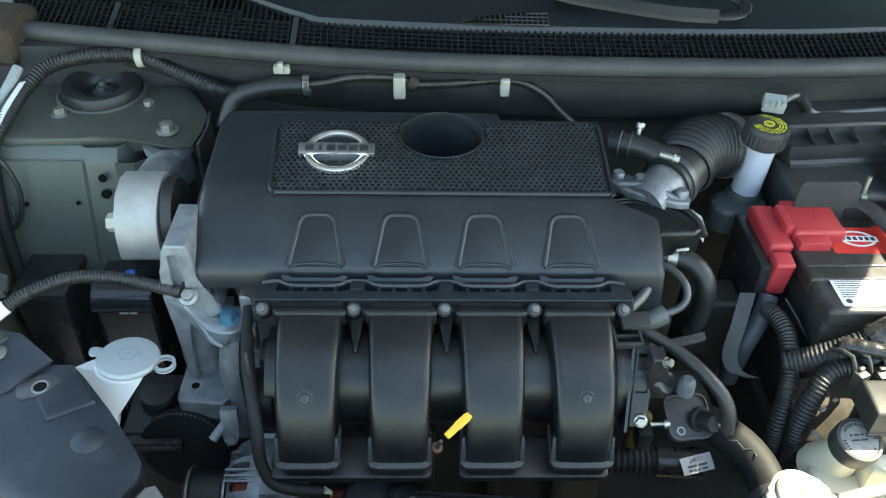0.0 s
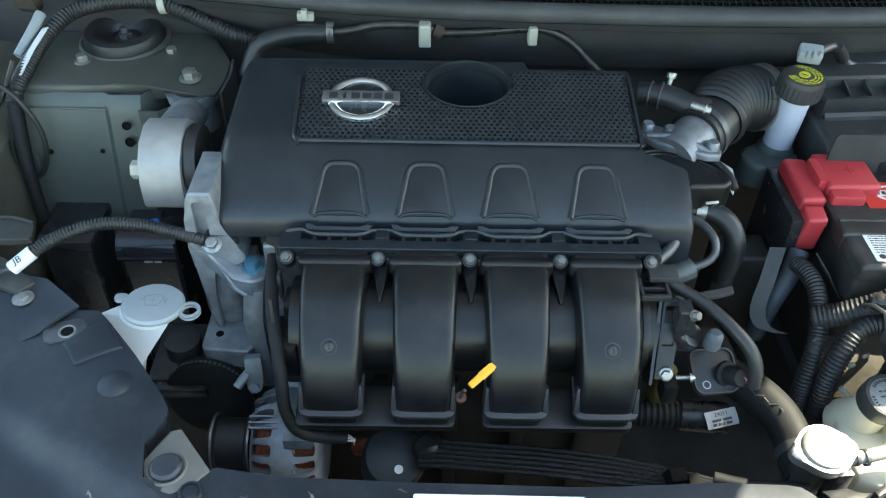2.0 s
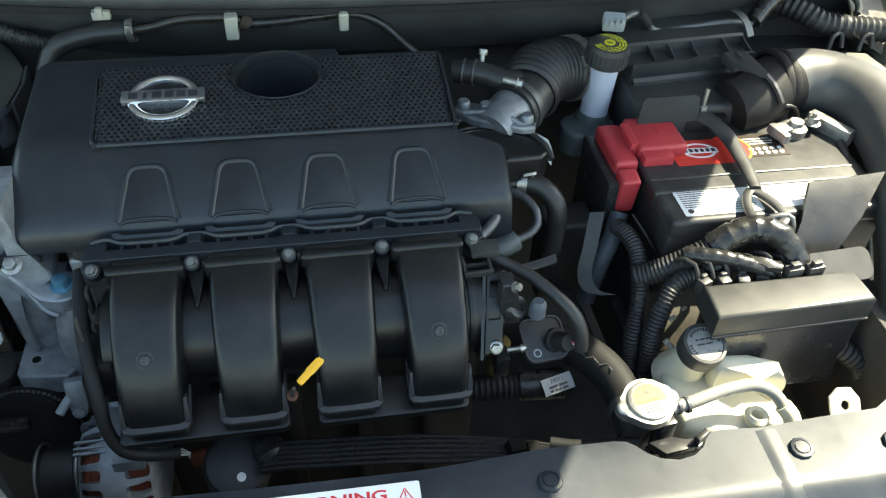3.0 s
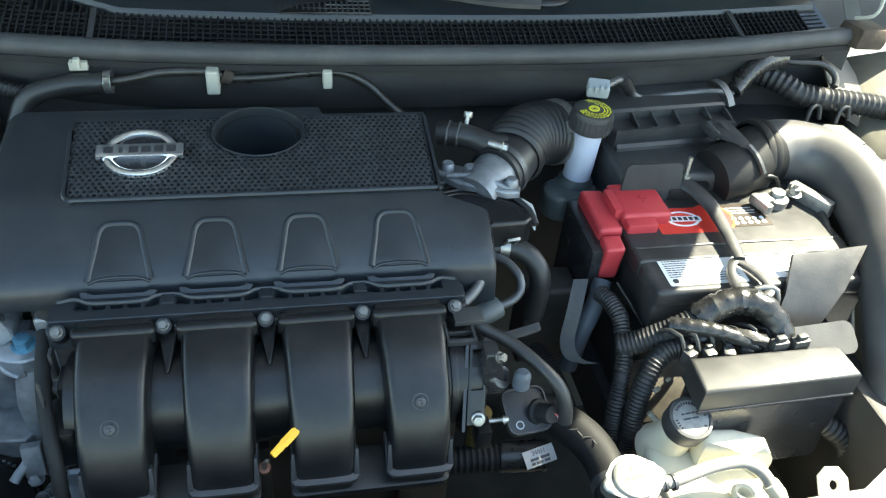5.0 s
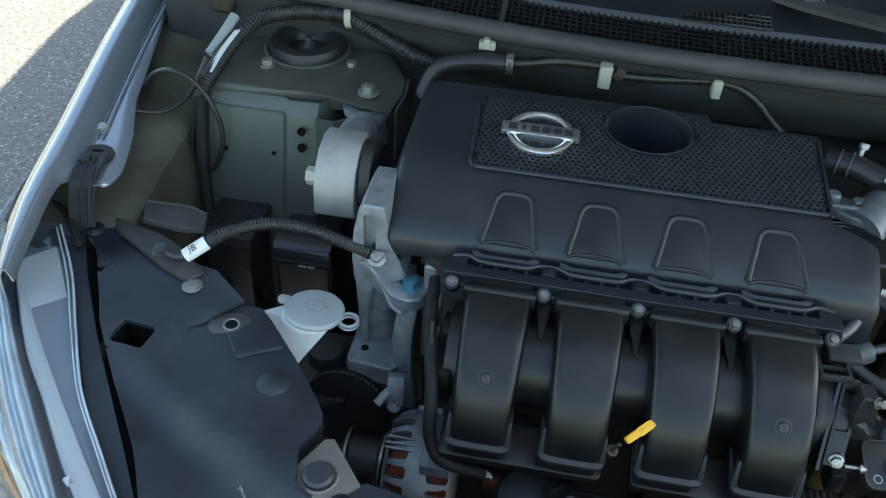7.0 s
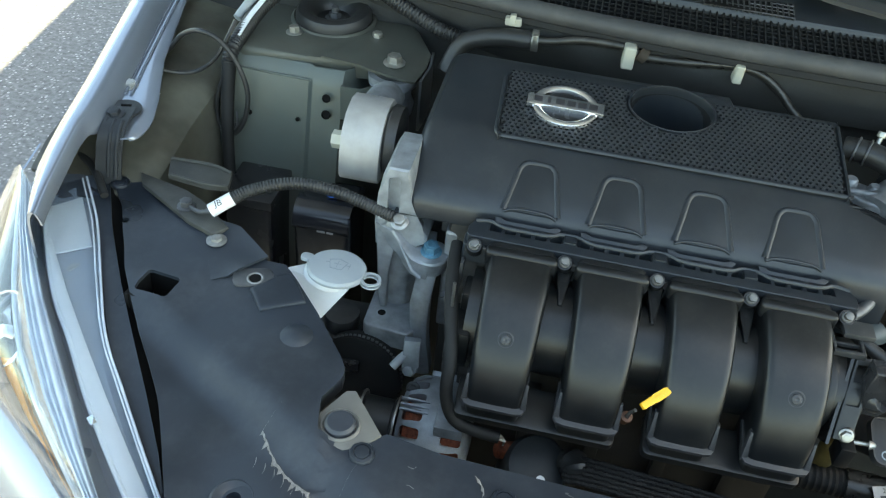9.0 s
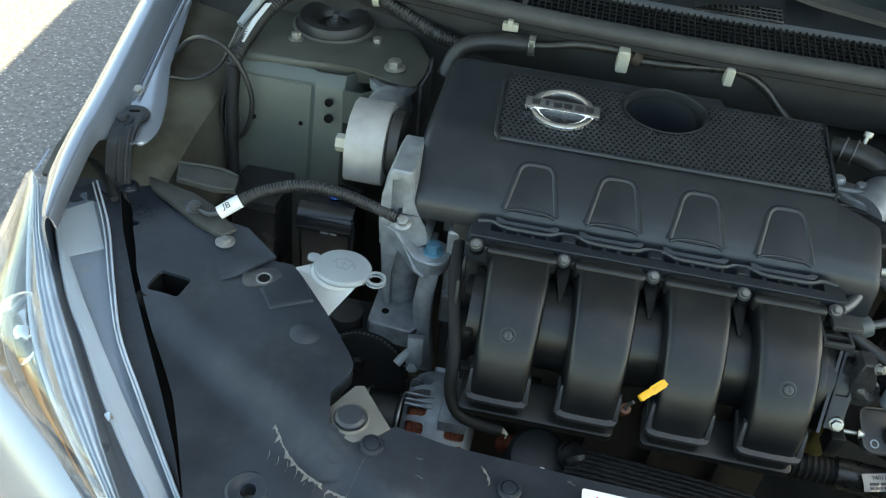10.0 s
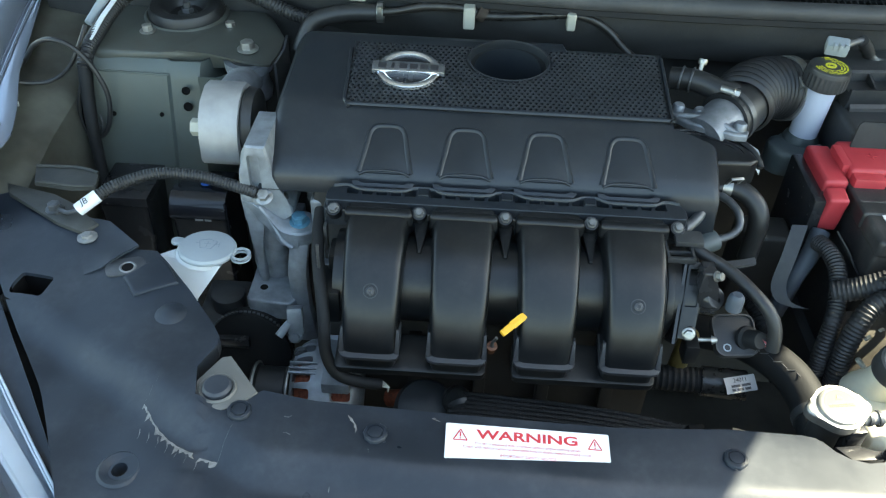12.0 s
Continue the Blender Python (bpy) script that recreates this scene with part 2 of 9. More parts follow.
def glass(name, tint, rough, weight, base=0.05):
    m = bpy.data.materials.new(name)
    m.use_nodes = True
    nt = m.node_tree
    nt.nodes.remove(nt.nodes["Principled BSDF"])
    clear, gloss, mixer = nt.nodes.new("ShaderNodeBsdfTransparent"), nt.nodes.new("ShaderNodeBsdfGlossy"), nt.nodes.new("ShaderNodeMixShader")
    lw, cube, scl = nt.nodes.new("ShaderNodeLayerWeight"), nt.nodes.new("ShaderNodeMath"), nt.nodes.new("ShaderNodeMath")
    cube.operation, scl.operation = "POWER", "MULTIPLY_ADD"
    cube.inputs[1].default_value, scl.inputs[1].default_value, scl.inputs[2].default_value = 4.0, 0.8, base
    nt.links.new(lw.outputs["Facing"], cube.inputs[0])
    nt.links.new(cube.outputs[0], scl.inputs[0])
    clear.inputs["Color"].default_value = (*tint, 1)
    gloss.inputs["Roughness"].default_value = rough
    gloss.inputs["Color"].default_value = (weight, weight, weight, 1)
    nt.links.new(scl.outputs[0], mixer.inputs[0])
    nt.links.new(clear.outputs[0], mixer.inputs[1])
    nt.links.new(gloss.outputs[0], mixer.inputs[2])
    nt.links.new(mixer.outputs[0], nt.nodes["Material Output"].inputs["Surface"])
    return m


M_LENS = glass("clear_polycarbonate", (0.93, 0.95, 0.96), 0.03, 1.0, 0.05)
M_GLASS = glass("tinted_glass", (0.35, 0.42, 0.42), 0.02, 1.0, 0.05)


def asphalt():
    m = mk("asphalt", (0.130, 0.130, 0.130), 0.85, var=0.45, scale=60, bump=0.8, bscale=90, dust=0.0)
    nt = m.node_tree
    p = nt.nodes["Principled BSDF"]
    tc = nt.nodes.new("ShaderNodeTexCoord")
    vor = nt.nodes.new("ShaderNodeTexVoronoi")
    vor.inputs["Scale"].default_value = 95
    nt.links.new(tc.outputs["Object"], vor.inputs["Vector"])
    sep = nt.nodes.new("ShaderNodeSeparateColor")
    nt.links.new(vor.outputs["Color"], sep.inputs[0])
    rg = nt.nodes.new("ShaderNodeMapRange")
    rg.inputs["From Min"].default_value, rg.inputs["From Max"].default_value = 0.62, 1.0
    nt.links.new(sep.outputs[0], rg.inputs["Value"])
    near = nt.nodes.new("ShaderNodeMapRange")
    near.inputs["From Min"].default_value, near.inputs["From Max"].default_value = 0.5, 0.3
    nt.links.new(vor.outputs["Distance"], near.inputs["Value"])
    mul = nt.nodes.new("ShaderNodeMath")
    mul.operation = "MULTIPLY"
    nt.links.new(rg.outputs[0], mul.inputs[0])
    nt.links.new(near.outputs[0], mul.inputs[1])
    old = p.inputs["Base Color"].links[0].from_socket
    mx = nt.nodes.new("ShaderNodeMix")
    mx.data_type = "RGBA"
    mx.inputs["B"].default_value = (0.38, 0.375, 0.36, 1)
    nt.links.new(mul.outputs[0], mx.inputs["Factor"])
    nt.links.new(old, mx.inputs["A"])
    nt.links.new(mx.outputs["Result"], p.inputs["Base Color"])
    return m


M_ASPHALT = asphalt()

# ---------------------------------------------------------------- mesh helpers
OFF = {}
V = Vector


def B():
    return bmesh.new()


def finish(ob, mat, smooth):
    me = ob.data
    me.materials.append(mat)
    if smooth:
        for f in me.polygons:
            f.use_smooth = True
        me.set_sharp_from_angle(angle=radians(smooth))


def thing(name, label, category, at=(0, 0, 0), group="", kind=""):
    ob = new(name)
    ob.empty_display_size = 0.01
    ob.location = at
    OFF[ob.name] = V(at)
    return tagged(ob, label, category, group, kind)


def part(name, bm, mat, parent=None, label="", smooth=38):
    """Links a bmesh in world coordinates as one mesh object under a thing or a part."""
    bmesh.ops.recalc_face_normals(bm, faces=bm.faces[:])
    me = bpy.data.meshes.new(name)
    bm.to_mesh(me)
    bm.free()
    ob = new(name, me)
    if parent:
        off = OFF[parent.name]
        me.transform(Matrix.Translation(-off))
        ob.parent = parent
        OFF[ob.name] = off
    else:
        OFF[ob.name] = V((0, 0, 0))
    finish(ob, mat, smooth)
    return tagged(ob, label)


def solid(name, bm, mat, label, category, group="", kind="", smooth=38):
    """A thing that is one mesh; its origin goes to the middle of its base."""
    lo = [min(v.co[i] for v in bm.verts) for i in range(3)]
    hi = [max(v.co[i] for v in bm.verts) for i in range(3)]
    at = V(((lo[0] + hi[0]) / 2, (lo[1] + hi[1]) / 2, lo[2]))
    ob = part(name, bm, mat, None, smooth=smooth)
    ob.data.transform(Matrix.Translation(-at))
    ob.location = at
    OFF[ob.name] = at
    return tagged(ob, label, category, group, kind)


def aim(at, axis, spin=0.0):
    return Matrix.Translation(at) @ V(axis).to_track_quat("Z", "Y").to_matrix().to_4x4() @ Matrix.Rotation(radians(spin), 4, "Z")


def bevel(bm, verts, off, seg):
    if off > 0:
        edges = list({e for v in verts for e in v.link_edges})
        bmesh.ops.bevel(bm, geom=edges, offset=off, segments=seg, profile=0.6, affect="EDGES", clamp_overlap=True)


def box(bm, c, s, rot=(0, 0, 0), bev=0.002, seg=2, top=None):
    m = pose(*c, *rot) @ Matrix.Diagonal((*s, 1))
    vs = bmesh.ops.create_cube(bm, size=1, matrix=m)["verts"]
    bevel(bm, vs, bev, seg)
    return bm


def span(bm, a, b, bev=0.002, seg=2, rot=(0, 0, 0)):
    """A box from its two corners."""
    return box(bm, [(p + q) / 2 for p, q in zip(a, b)], [abs(q - p) for p, q in zip(a, b)], rot, bev, seg)


def cyl(bm, a, b, r, r2=None, n=24, bev=0.0):
    a, b = V(a), V(b)
    m = aim((a + b) / 2, b - a)
    vs = bmesh.ops.create_cone(bm, cap_ends=True, segments=n, radius1=r, radius2=r if r2 is None else r2, depth=(b - a).length, matrix=m)["verts"]
    if bev:
        rims = [e for e in {e for v in vs for e in v.link_edges} if any(len(f.verts) > 4 for f in e.link_faces)]
        bmesh.ops.bevel(bm, geom=rims, offset=bev, segments=2, profile=0.6, affect="EDGES", clamp_overlap=True)
    return bm


def lathe(bm, prof, m, n=32):
    """Turns (radius, height) pairs about the local z of m."""
    rings = []
    for r, h in prof:
        if r < 1e-6:
            rings.append([bm.verts.new(m @ V((0, 0, h)))])
        else:
            rings.append([bm.verts.new(m @ V((r * math.cos(2 * math.pi * k / n), r * math.sin(2 * math.pi * k / n), h))) for k in range(n)])
    for p, q in zip(rings, rings[1:]):
        for k in range(n):
            k2 = (k + 1) % n
            quad = [p[k % len(p)], p[k2 % len(p)], q[k2 % len(q)], q[k % len(q)]]
            uniq = list(dict.fromkeys(quad))
            if len(uniq) > 2:
                bm.faces.new(uniq)
    return bm


def curve_pts(pts, step):
    """Points at about even steps on a smooth curve through pts."""
    p = [V(q) for q in pts]
    p = [p[0] * 2 - p[1]] + p + [p[-1] * 2 - p[-2]]
    out = []
    for a, b, c, d in zip(p, p[1:], p[2:], p[3:]):
        k = max(1, int((c - b).length / step))
        for j in range(k):
            t = j / k
            out.append(0.5 * (2 * b + (c - a) * t + (2 * a - 5 * b + 4 * c - d) * t * t + (3 * b - a - 3 * c + d) * t ** 3))
    return out + [p[-2]]


def tube(bm, pts, r, n=14, step=0.006, corr=0.0, pitch=0.005, r2=None, flat=1.0, caps=True):
    """A hose along a smooth curve; corr: depth of its rings."""
    if corr:
        step = pitch / 4
    c = curve_pts(pts, step)
    side = V((0, 0, 1)) if abs((c[1] - c[0]).normalized().z) < 0.9 else V((1, 0, 0))
    rings, last = [], len(c) - 1
    for i, q in enumerate(c):
        d = (c[min(i + 1, last)] - c[max(i - 1, 0)]).normalized()
        side = (side - d * side.dot(d)).normalized()
        other = d.cross(side)
        rad = r if r2 is None else r + (r2 - r) * i / last
        if corr:
            rad -= corr * (1, 0.55, 0, 0.55)[i % 4]
        rings.append([bm.verts.new(q + side * (rad * flat * math.sin(2 * math.pi * k / n)) + other * (rad * math.cos(2 * math.pi * k / n))) for k in range(n)])
    for p, q in zip(rings, rings[1:]):
        for k in range(n):
            bm.faces.new((p[k], p[(k + 1) % n], q[(k + 1) % n], q[k]))
    if caps:
        bm.faces.new(rings[0][::-1])
        bm.faces.new(rings[-1])
    return bm


def prism(bm, poly, h0, h1, m=None, bev=0.0, seg=2):
    """A polygon in the xy plane of m, from height h0 to h1, with a bevelled upper rim."""
    m = m or Matrix.Identity(4)
    lo = [bm.verts.new(m @ V((x, y, h0))) for x, y in poly]
    hi = [bm.verts.new(m @ V((x, y, h1))) for x, y in poly]
    k = len(poly)
    bm.faces.new(lo[::-1])
    top = bm.faces.new(hi)
    for i in range(k):
        bm.faces.new((lo[i], lo[(i + 1) % k], hi[(i + 1) % k], hi[i]))
    if bev:
        bmesh.ops.bevel(bm, geom=list(top.edges), offset=bev, segments=seg, profile=0.6, affect="EDGES", clamp_overlap=True)
    return bm


def sheet(bm, rows, close=False):
    """Quads between rows of points."""
    vr = [[bm.verts.new(q) for q in row] for row in rows]
    for p, q in zip(vr, vr[1:]):
        for k in range(len(p) - 1):
            bm.faces.new((p[k], p[k + 1], q[k + 1], q[k]))
    if close:
        bm.faces.new(vr[0][::-1])
        bm.faces.new(vr[-1])
    return vr


def slab(bm, rows, thick):
    """A sheet with thickness, thickened downwards (thick: a vector)."""
    t = V(thick)
    rows = [[V(q) for q in row] for row in rows]
    top, bot = sheet(bm, rows), sheet(bm, [[q + t for q in row] for row in rows])
    rim = lambda g: g[0] + [r[-1] for r in g[1:]] + g[-1][-2::-1] + [r[0] for r in g[-2:0:-1]]
    a, b = rim(top), rim(bot)
    for i in range(len(a)):
        bm.faces.new((a[i], b[i], b[(i + 1) % len(b)], a[(i + 1) % len(a)]))
    return bm


def ribbon(bm, pts, width, thick, step=0.006):
    """A bent strip of sheet metal: pts along its middle, width a vector across."""
    c = curve_pts(pts, step)
    w = V(width) / 2
    rows = [[q - w, q - w * 0.4, q + w * 0.4, q + w] for q in c]
    d = (c[-1] - c[0]).cross(w).normalized() * thick
    return slab(bm, rows, d)


def trim_strip(bm, path, prof, m, step=0.0025, ring=False):
    """A moulded bead along a flat path in m's xy plane; prof: pairs of offset to the path's left and height."""
    c = curve_pts([V((x, y, 0)) for x, y in path], step)
    rows = []
    for i, q in enumerate(c):
        a, b = (c[i - 1] if i or ring else q), (c[(i + 1) % len(c)] if i < len(c) - 1 or ring else q)
        d = (b - a).normalized()
        rows.append([m @ V((q.x - d.y * o, q.y + d.x * o, h)) for o, h in prof])
    sheet(bm, rows + (rows[:1] if ring else []))
    return bm


def rounded(w, h, r, n=5, cx=0.0, cy=0.0):
    out = []
    for sx, sy, a0 in ((1, 1, 0), (-1, 1, 90), (-1, -1, 180), (1, -1, 270)):
        for k in range(n + 1):
            a = radians(a0 + 90 * k / n)
            out.append((cx + sx * (w / 2 - r) + r * math.cos(a), cy + sy * (h / 2 - r) + r * math.sin(a)))
    return out


def circle(r, n=24, cx=0.0, cy=0.0, sy=1.0):
    return [(cx + r * math.cos(2 * math.pi * k / n), cy + sy * r * math.sin(2 * math.pi * k / n)) for k in range(n)]


def hexbolt(bm, at, axis, r=0.006, h=0.006, washer=1.5, wh=0.0018):
    m = aim(at, axis)
    if washer:
        lathe(bm, [(0, 0), (r * washer, 0), (r * washer, wh * 0.6), (r * washer * 0.85, wh), (0, wh)], m, 20)
    prism(bm, circle(r, 6), wh * 0.9, wh + h, m, r * 0.12)
    prism(bm, circle(r * 0.55, 12), wh + h - 0.0002, wh + h + 0.0004, m)
    return bm


def words(text, size, m, depth=0.0001, align="CENTER", wide=1.0, bold=0.0):
    cu = bpy.data.curves.new("words", "FONT")
    cu.body, cu.size, cu.extrude, cu.align_x, cu.align_y = text, size, depth, align, "CENTER"
    cu.offset = bold
    ob = bpy.data.objects.new("words", cu)
    scene.collection.objects.link(ob)
    dg = bpy.context.evaluated_depsgraph_get()
    me = bpy.data.meshes.new_from_object(ob.evaluated_get(dg))
    bm = bmesh.new()
    bm.from_mesh(me)
    bm.transform(m @ Matrix.Diagonal((wide, 1, 1, 1)))
    bpy.data.objects.remove(ob)
    bpy.data.curves.remove(cu)
    bpy.data.meshes.remove(me)
    return bm


def carve(ob, cutter):
    """Takes the closed bmesh cutter (world coordinates) out of ob's mesh."""
    bmesh.ops.recalc_face_normals(cutter, faces=cutter.faces[:])
    me = bpy.data.meshes.new("cutter")
    cutter.to_mesh(me)
    cutter.free()
    me.transform(Matrix.Translation(-OFF[ob.name]))
    c = bpy.data.objects.new("cutter", me)
    scene.collection.objects.link(c)
    if ob.parent:
        c.location = ob.parent.location
    else:
        c.location = ob.location
    mod = ob.modifiers.new("cut", "BOOLEAN")
    mod.object, mod.operation, mod.solver = c, "DIFFERENCE", "EXACT"
    bpy.context.view_layer.update()
    dg = bpy.context.evaluated_depsgraph_get()
    made = bpy.data.meshes.new_from_object(ob.evaluated_get(dg))
    ob.modifiers.clear()
    old = ob.data
    ob.data = made
    bpy.data.meshes.remove(old)
    bpy.data.objects.remove(c)
    bpy.data.meshes.remove(me)
    for f in made.polygons:
        f.use_smooth = True
    made.set_sharp_from_angle(angle=radians(30))


def bars(bm, m, rows, w, h, gap, seed=1, fill=0.8):
    """Lines of unreadable print as small flat bars."""
    rnd = random.Random(seed)
    for j in range(rows):
        x, y = -w / 2, (rows - 1) / 2 * (h + gap) - j * (h + gap)
        stop = w / 2 * rnd.uniform(fill, 1)
        while x < stop:
            k = rnd.uniform(1.5, 5) * h
            k = min(k, stop - x)
            if k > h * 0.4:
                prism(bm, [(x, y - h / 2), (x + k, y - h / 2), (x + k, y + h / 2), (x, y + h / 2)], 0, 0.0001, m)
            x += k + h * 0.6
    return bm

# ---------------------------------------------------------------- the setting
bm = B()
sheet(bm, [[V((x, y, 0)) for x in (-150, -20, -4, 0, 4, 20, 150)] for y in (-150, -20, -4, 0, 4, 20, 150)])
tagged(part("ground", bm, M_ASPHALT, smooth=0), "grey worn asphalt of a parking place", "ground", kind="structure")

# firewall, bay floor and the walls that close the bay below
bm = B()
span(bm, (-0.62, 0.935, 0.22), (0.80, 0.955, 0.945), 0.004)
tagged(part("firewall", bm, M_FIREWALL), "black insulated firewall behind the engine", "firewall", kind="structure")
bm = B()
span(bm, (-0.62, 0.22, 0.20), (0.80, 0.95, 0.22), 0)
tagged(part("undertray", bm, M_DARK), "dark grimy undertray below the engine", "undertray", kind="structure")
bm = B()
span(bm, (-0.36, 0.235, 0.22), (0.52, 0.275, 0.745), 0.003)
for k in range(26):
    span(bm, (-0.33 + k * 0.032, 0.274, 0.25), (-0.318 + k * 0.032, 0.282, 0.72), 0)
tagged(part("radiator", bm, M_DARK), "dark radiator standing under the front panel", "radiator", kind="structure")


def inner_wing(sign, cx):
    """Apron wall of the bay with its upper shelf, drawn for the left and turned over for the right."""
    q = lambda x, y, z: V((x if sign < 0 else 2 * cx - x, y, z))
    bm = B()
    slab(bm, [[q(-0.655, y, z1 - 0.012), q(-0.60, y, z1 - 0.02), q(-0.542, y, z1 - 0.03), q(-0.530, y, z1 - 0.04), q(-0.512, y, z1 - 0.13), q(-0.505, y, 0.60), q(-0.50, y, 0.25)]
              for y, z1 in ((0.585, 0.835), (0.62, 0.850), (0.70, 0.868), (0.80, 0.88), (0.90, 0.895), (1.0, 0.91))], (0.0, 0.0, -0.004))
    return bm


CX = 0.06
tagged(part("wing_left", inner_wing(-1, CX), M_APRON), "brown-green primered inner wing of the engine bay", "inner wing", kind="structure")
tagged(part("wing_right", inner_wing(1, 0.13), M_APRON), "brown-green primered inner wing of the engine bay", "inner wing", kind="structure")

# the cabin behind the bay, a closed painted shell with its windscreen
cabin = thing("car_cabin", "silver-blue car body behind the engine bay", "car body", (CX, 2.0, 0.15), kind="structure")
bm = B()
sec = lambda y, zb, zt, wt, wb: [V((CX - wb, y, 0.15)), V((CX - wb, y, zb)), V((CX - wt, y, zt - 0.05)), V((CX - wt + 0.07, y, zt)), V((CX + wt - 0.07, y, zt)), V((CX + wt, y, zt - 0.05)), V((CX + wb, y, zb)), V((CX + wb, y, 0.15))]
sheet(bm, [sec(1.16, 0.93, 0.975, 0.70, 0.80), sec(1.5, 0.95, 1.18, 0.66, 0.86), sec(2.0, 0.95, 1.50, 0.685, 0.90), sec(2.4, 0.95, 1.55, 0.731, 0.90), sec(3.0, 0.95, 1.55, 0.812, 0.90), sec(3.5, 0.95, 1.52, 0.82, 0.90), sec(4.1, 0.97, 1.02, 0.66, 0.86), sec(4.5, 0.8, 0.85, 0.66, 0.8)], True)
part("shell", bm, M_PAINT, cabin)
bm = B()
slab(bm, [[V((CX + u * 0.70, 1.085 - 0.08 * u * u + k * 0.62, 0.985 + k * 0.40)) for u in (-1, -0.6, -0.2, 0.2, 0.6, 1)] for k in (0, 0.5, 1)], (0, 0.002, -0.004))
part("windscreen", bm, M_GLASS, cabin, "dark tinted windscreen")
bm = B()
slab(bm, [[V((CX + u * 0.70, 1.11 - 0.08 * u * u + k, 0.955)) for u in (-1, -0.5, 0, 0.5, 1)] for k in (0, 0.3)], (0, 0, -0.01))
part("dashboard_top", bm, M_BLACK, cabin, "black dashboard under the glass")

# raised bonnet over the bay
bonnet = thing("bonnet", "raised silver-blue bonnet held open over the engine", "car bonnet", (CX, 1.02, 1.0))
BON = [((-0.69, 1.14, 1.02), (1.06, 1.14, 1.02)), ((-0.69, 1.02, 1.0), (1.05, 1.02, 1.0)), ((-0.686, 0.93, 1.086), (0.885, 0.93, 1.086)), ((-0.68, 0.80, 1.21), (0.80, 0.80, 1.21)), ((-0.67, 0.56, 1.42), (0.758, 0.56, 1.42)), ((-0.65, 0.36, 1.58), (0.735, 0.36, 1.58))]
bm = B()
slab(bm, [[V(a).lerp(V(b), u) + V((0, 0.03, 0.03)) * (1 - (2 * u - 1) ** 2) for u in [k / 12 for k in range(13)]] for a, b in BON], (0, 0.008, 0.008))
part("skin", bm, M_PAINT, bonnet)
for k in range(3):
    bm = B()
    u = (0.12, 0.5, 0.88)[k]
    tube(bm, [V(a).lerp(V(b), u if i < 4 else 0.5 + (u - 0.5) * 0.9) + V((0, -0.004, -0.004)) for i, (a, b) in enumerate(BON) if i], 0.03, 10, 0.05, flat=0.5)
    part("stiffener", bm, M_PAINT, bonnet)

# ---------------------------------------------------------------- front wing and headlamp on the left
CREST = [(0.468, -0.571, 0.868), (0.50, -0.579, 0.873), (0.55, -0.589, 0.880), (0.60, -0.599, 0.886), (0.68, -0.613, 0.894), (0.76, -0.628, 0.903), (0.85, -0.644, 0.914), (0.95, -0.660, 0.925), (1.05, -0.674, 0.936), (1.16, -0.690, 0.947)]
wing = thing("front_fender", "silver-blue front fender with a bolted inner flange", "fender", (-0.62, 0.75, 0.30))
bm = B()
rows = []
for y in (0.468, 0.480, 0.50, 0.525, 0.55, 0.575, 0.592, 0.600, 0.606, 0.612, 0.618, 0.628, 0.65, 0.68, 0.72, 0.76, 0.85, 0.95, 1.05, 1.16):
    x, z = (float(np.interp(y, [c[0] for c in CREST], [c[i] for c in CREST])) for i in (1, 2))
    k = min(1.0, 0.12 + (y - 0.468) / 0.10)
    inner = float(np.interp(y, (0.46, 0.585, 0.600, 0.612, 0.620), (0.28, 0.30, 0.42, 0.75, 1.0)))
    rows.append([V((x + dx * (inner if dx > 0 else k), y, z + dz * (inner ** 0.5 if dx > 0 else k))) for dx, dz in ((-0.075, -0.45), (-0.070, -0.25), (-0.060, -0.12), (-0.048, -0.065), (-0.036, -0.034), (-0.022, -0.012), (-0.010, -0.002), (0, 0), (0.006, -0.0015), (0.012, -0.006), (0.017, -0.0125), (0.020, -0.018), (0.021, -0.024))])
slab(bm, rows, (0.0025, 0, -0.0015))
part("skin", bm, M_PAINT, wing)
bm = B()
rows = []


def crest(y):
    for p, q in zip(CREST, CREST[1:]):
        if p[0] <= y <= q[0]:
            return V(p).lerp(V(q), (y - p[0]) / (q[0] - p[0]))
    return V(CREST[-1])


for y in (0.6075, 0.6083, 0.610, 0.614, 0.620, 0.628, 0.638, 0.65, 0.665, 0.683, 0.71, 0.735, 0.757, 0.80, 0.85, 0.90, 0.95, 1.05, 1.16):
    _, x, z = crest(y)
    w = np.interp(y, (0.60, 0.683, 0.757, 0.85, 0.95, 1.16), (0.069, 0.060, 0.046, 0.041, 0.032, 0.030))
    k = min(1.0, (y - 0.607) / 0.035) ** 0.40
    l, r = 0.045 - (0.045 - 0.0135) * k, 0.045 + (w - 0.045) * k
    rows.append([V((x + l + (r - l) * u, y + 0.004 * u, z - 0.021 + 0.001 * (u == 0) - 0.002 * (u == 1))) for u in (0, 0.15, 0.5, 0.88, 1)])
slab(bm, rows, (0, 0, -0.0016))
flange = part("flange", bm, M_PAINT, wing)
carve(flange, cyl(B(), (-0.566, 0.632, 0.83), (-0.566, 0.632, 0.90), 0.003))
for dx, dz, r in ((0.0235, -0.0200, 0.0016), (0.0300, -0.0205, 0.0018)):
    bm = B()
    tube(bm, [(x + dx, y, z + dz) for y, x, z in CREST if y >= 0.68], r, 8, 0.02)
    part("pressed_bead", bm, M_PAINT, wing)
bm = B()
hexbolt(bm, (-0.593, 0.699, 0.8745), (0, -0.1, 1), 0.0062, 0.004, 1.5)
part("bolt", bm, M_STEEL, wing)

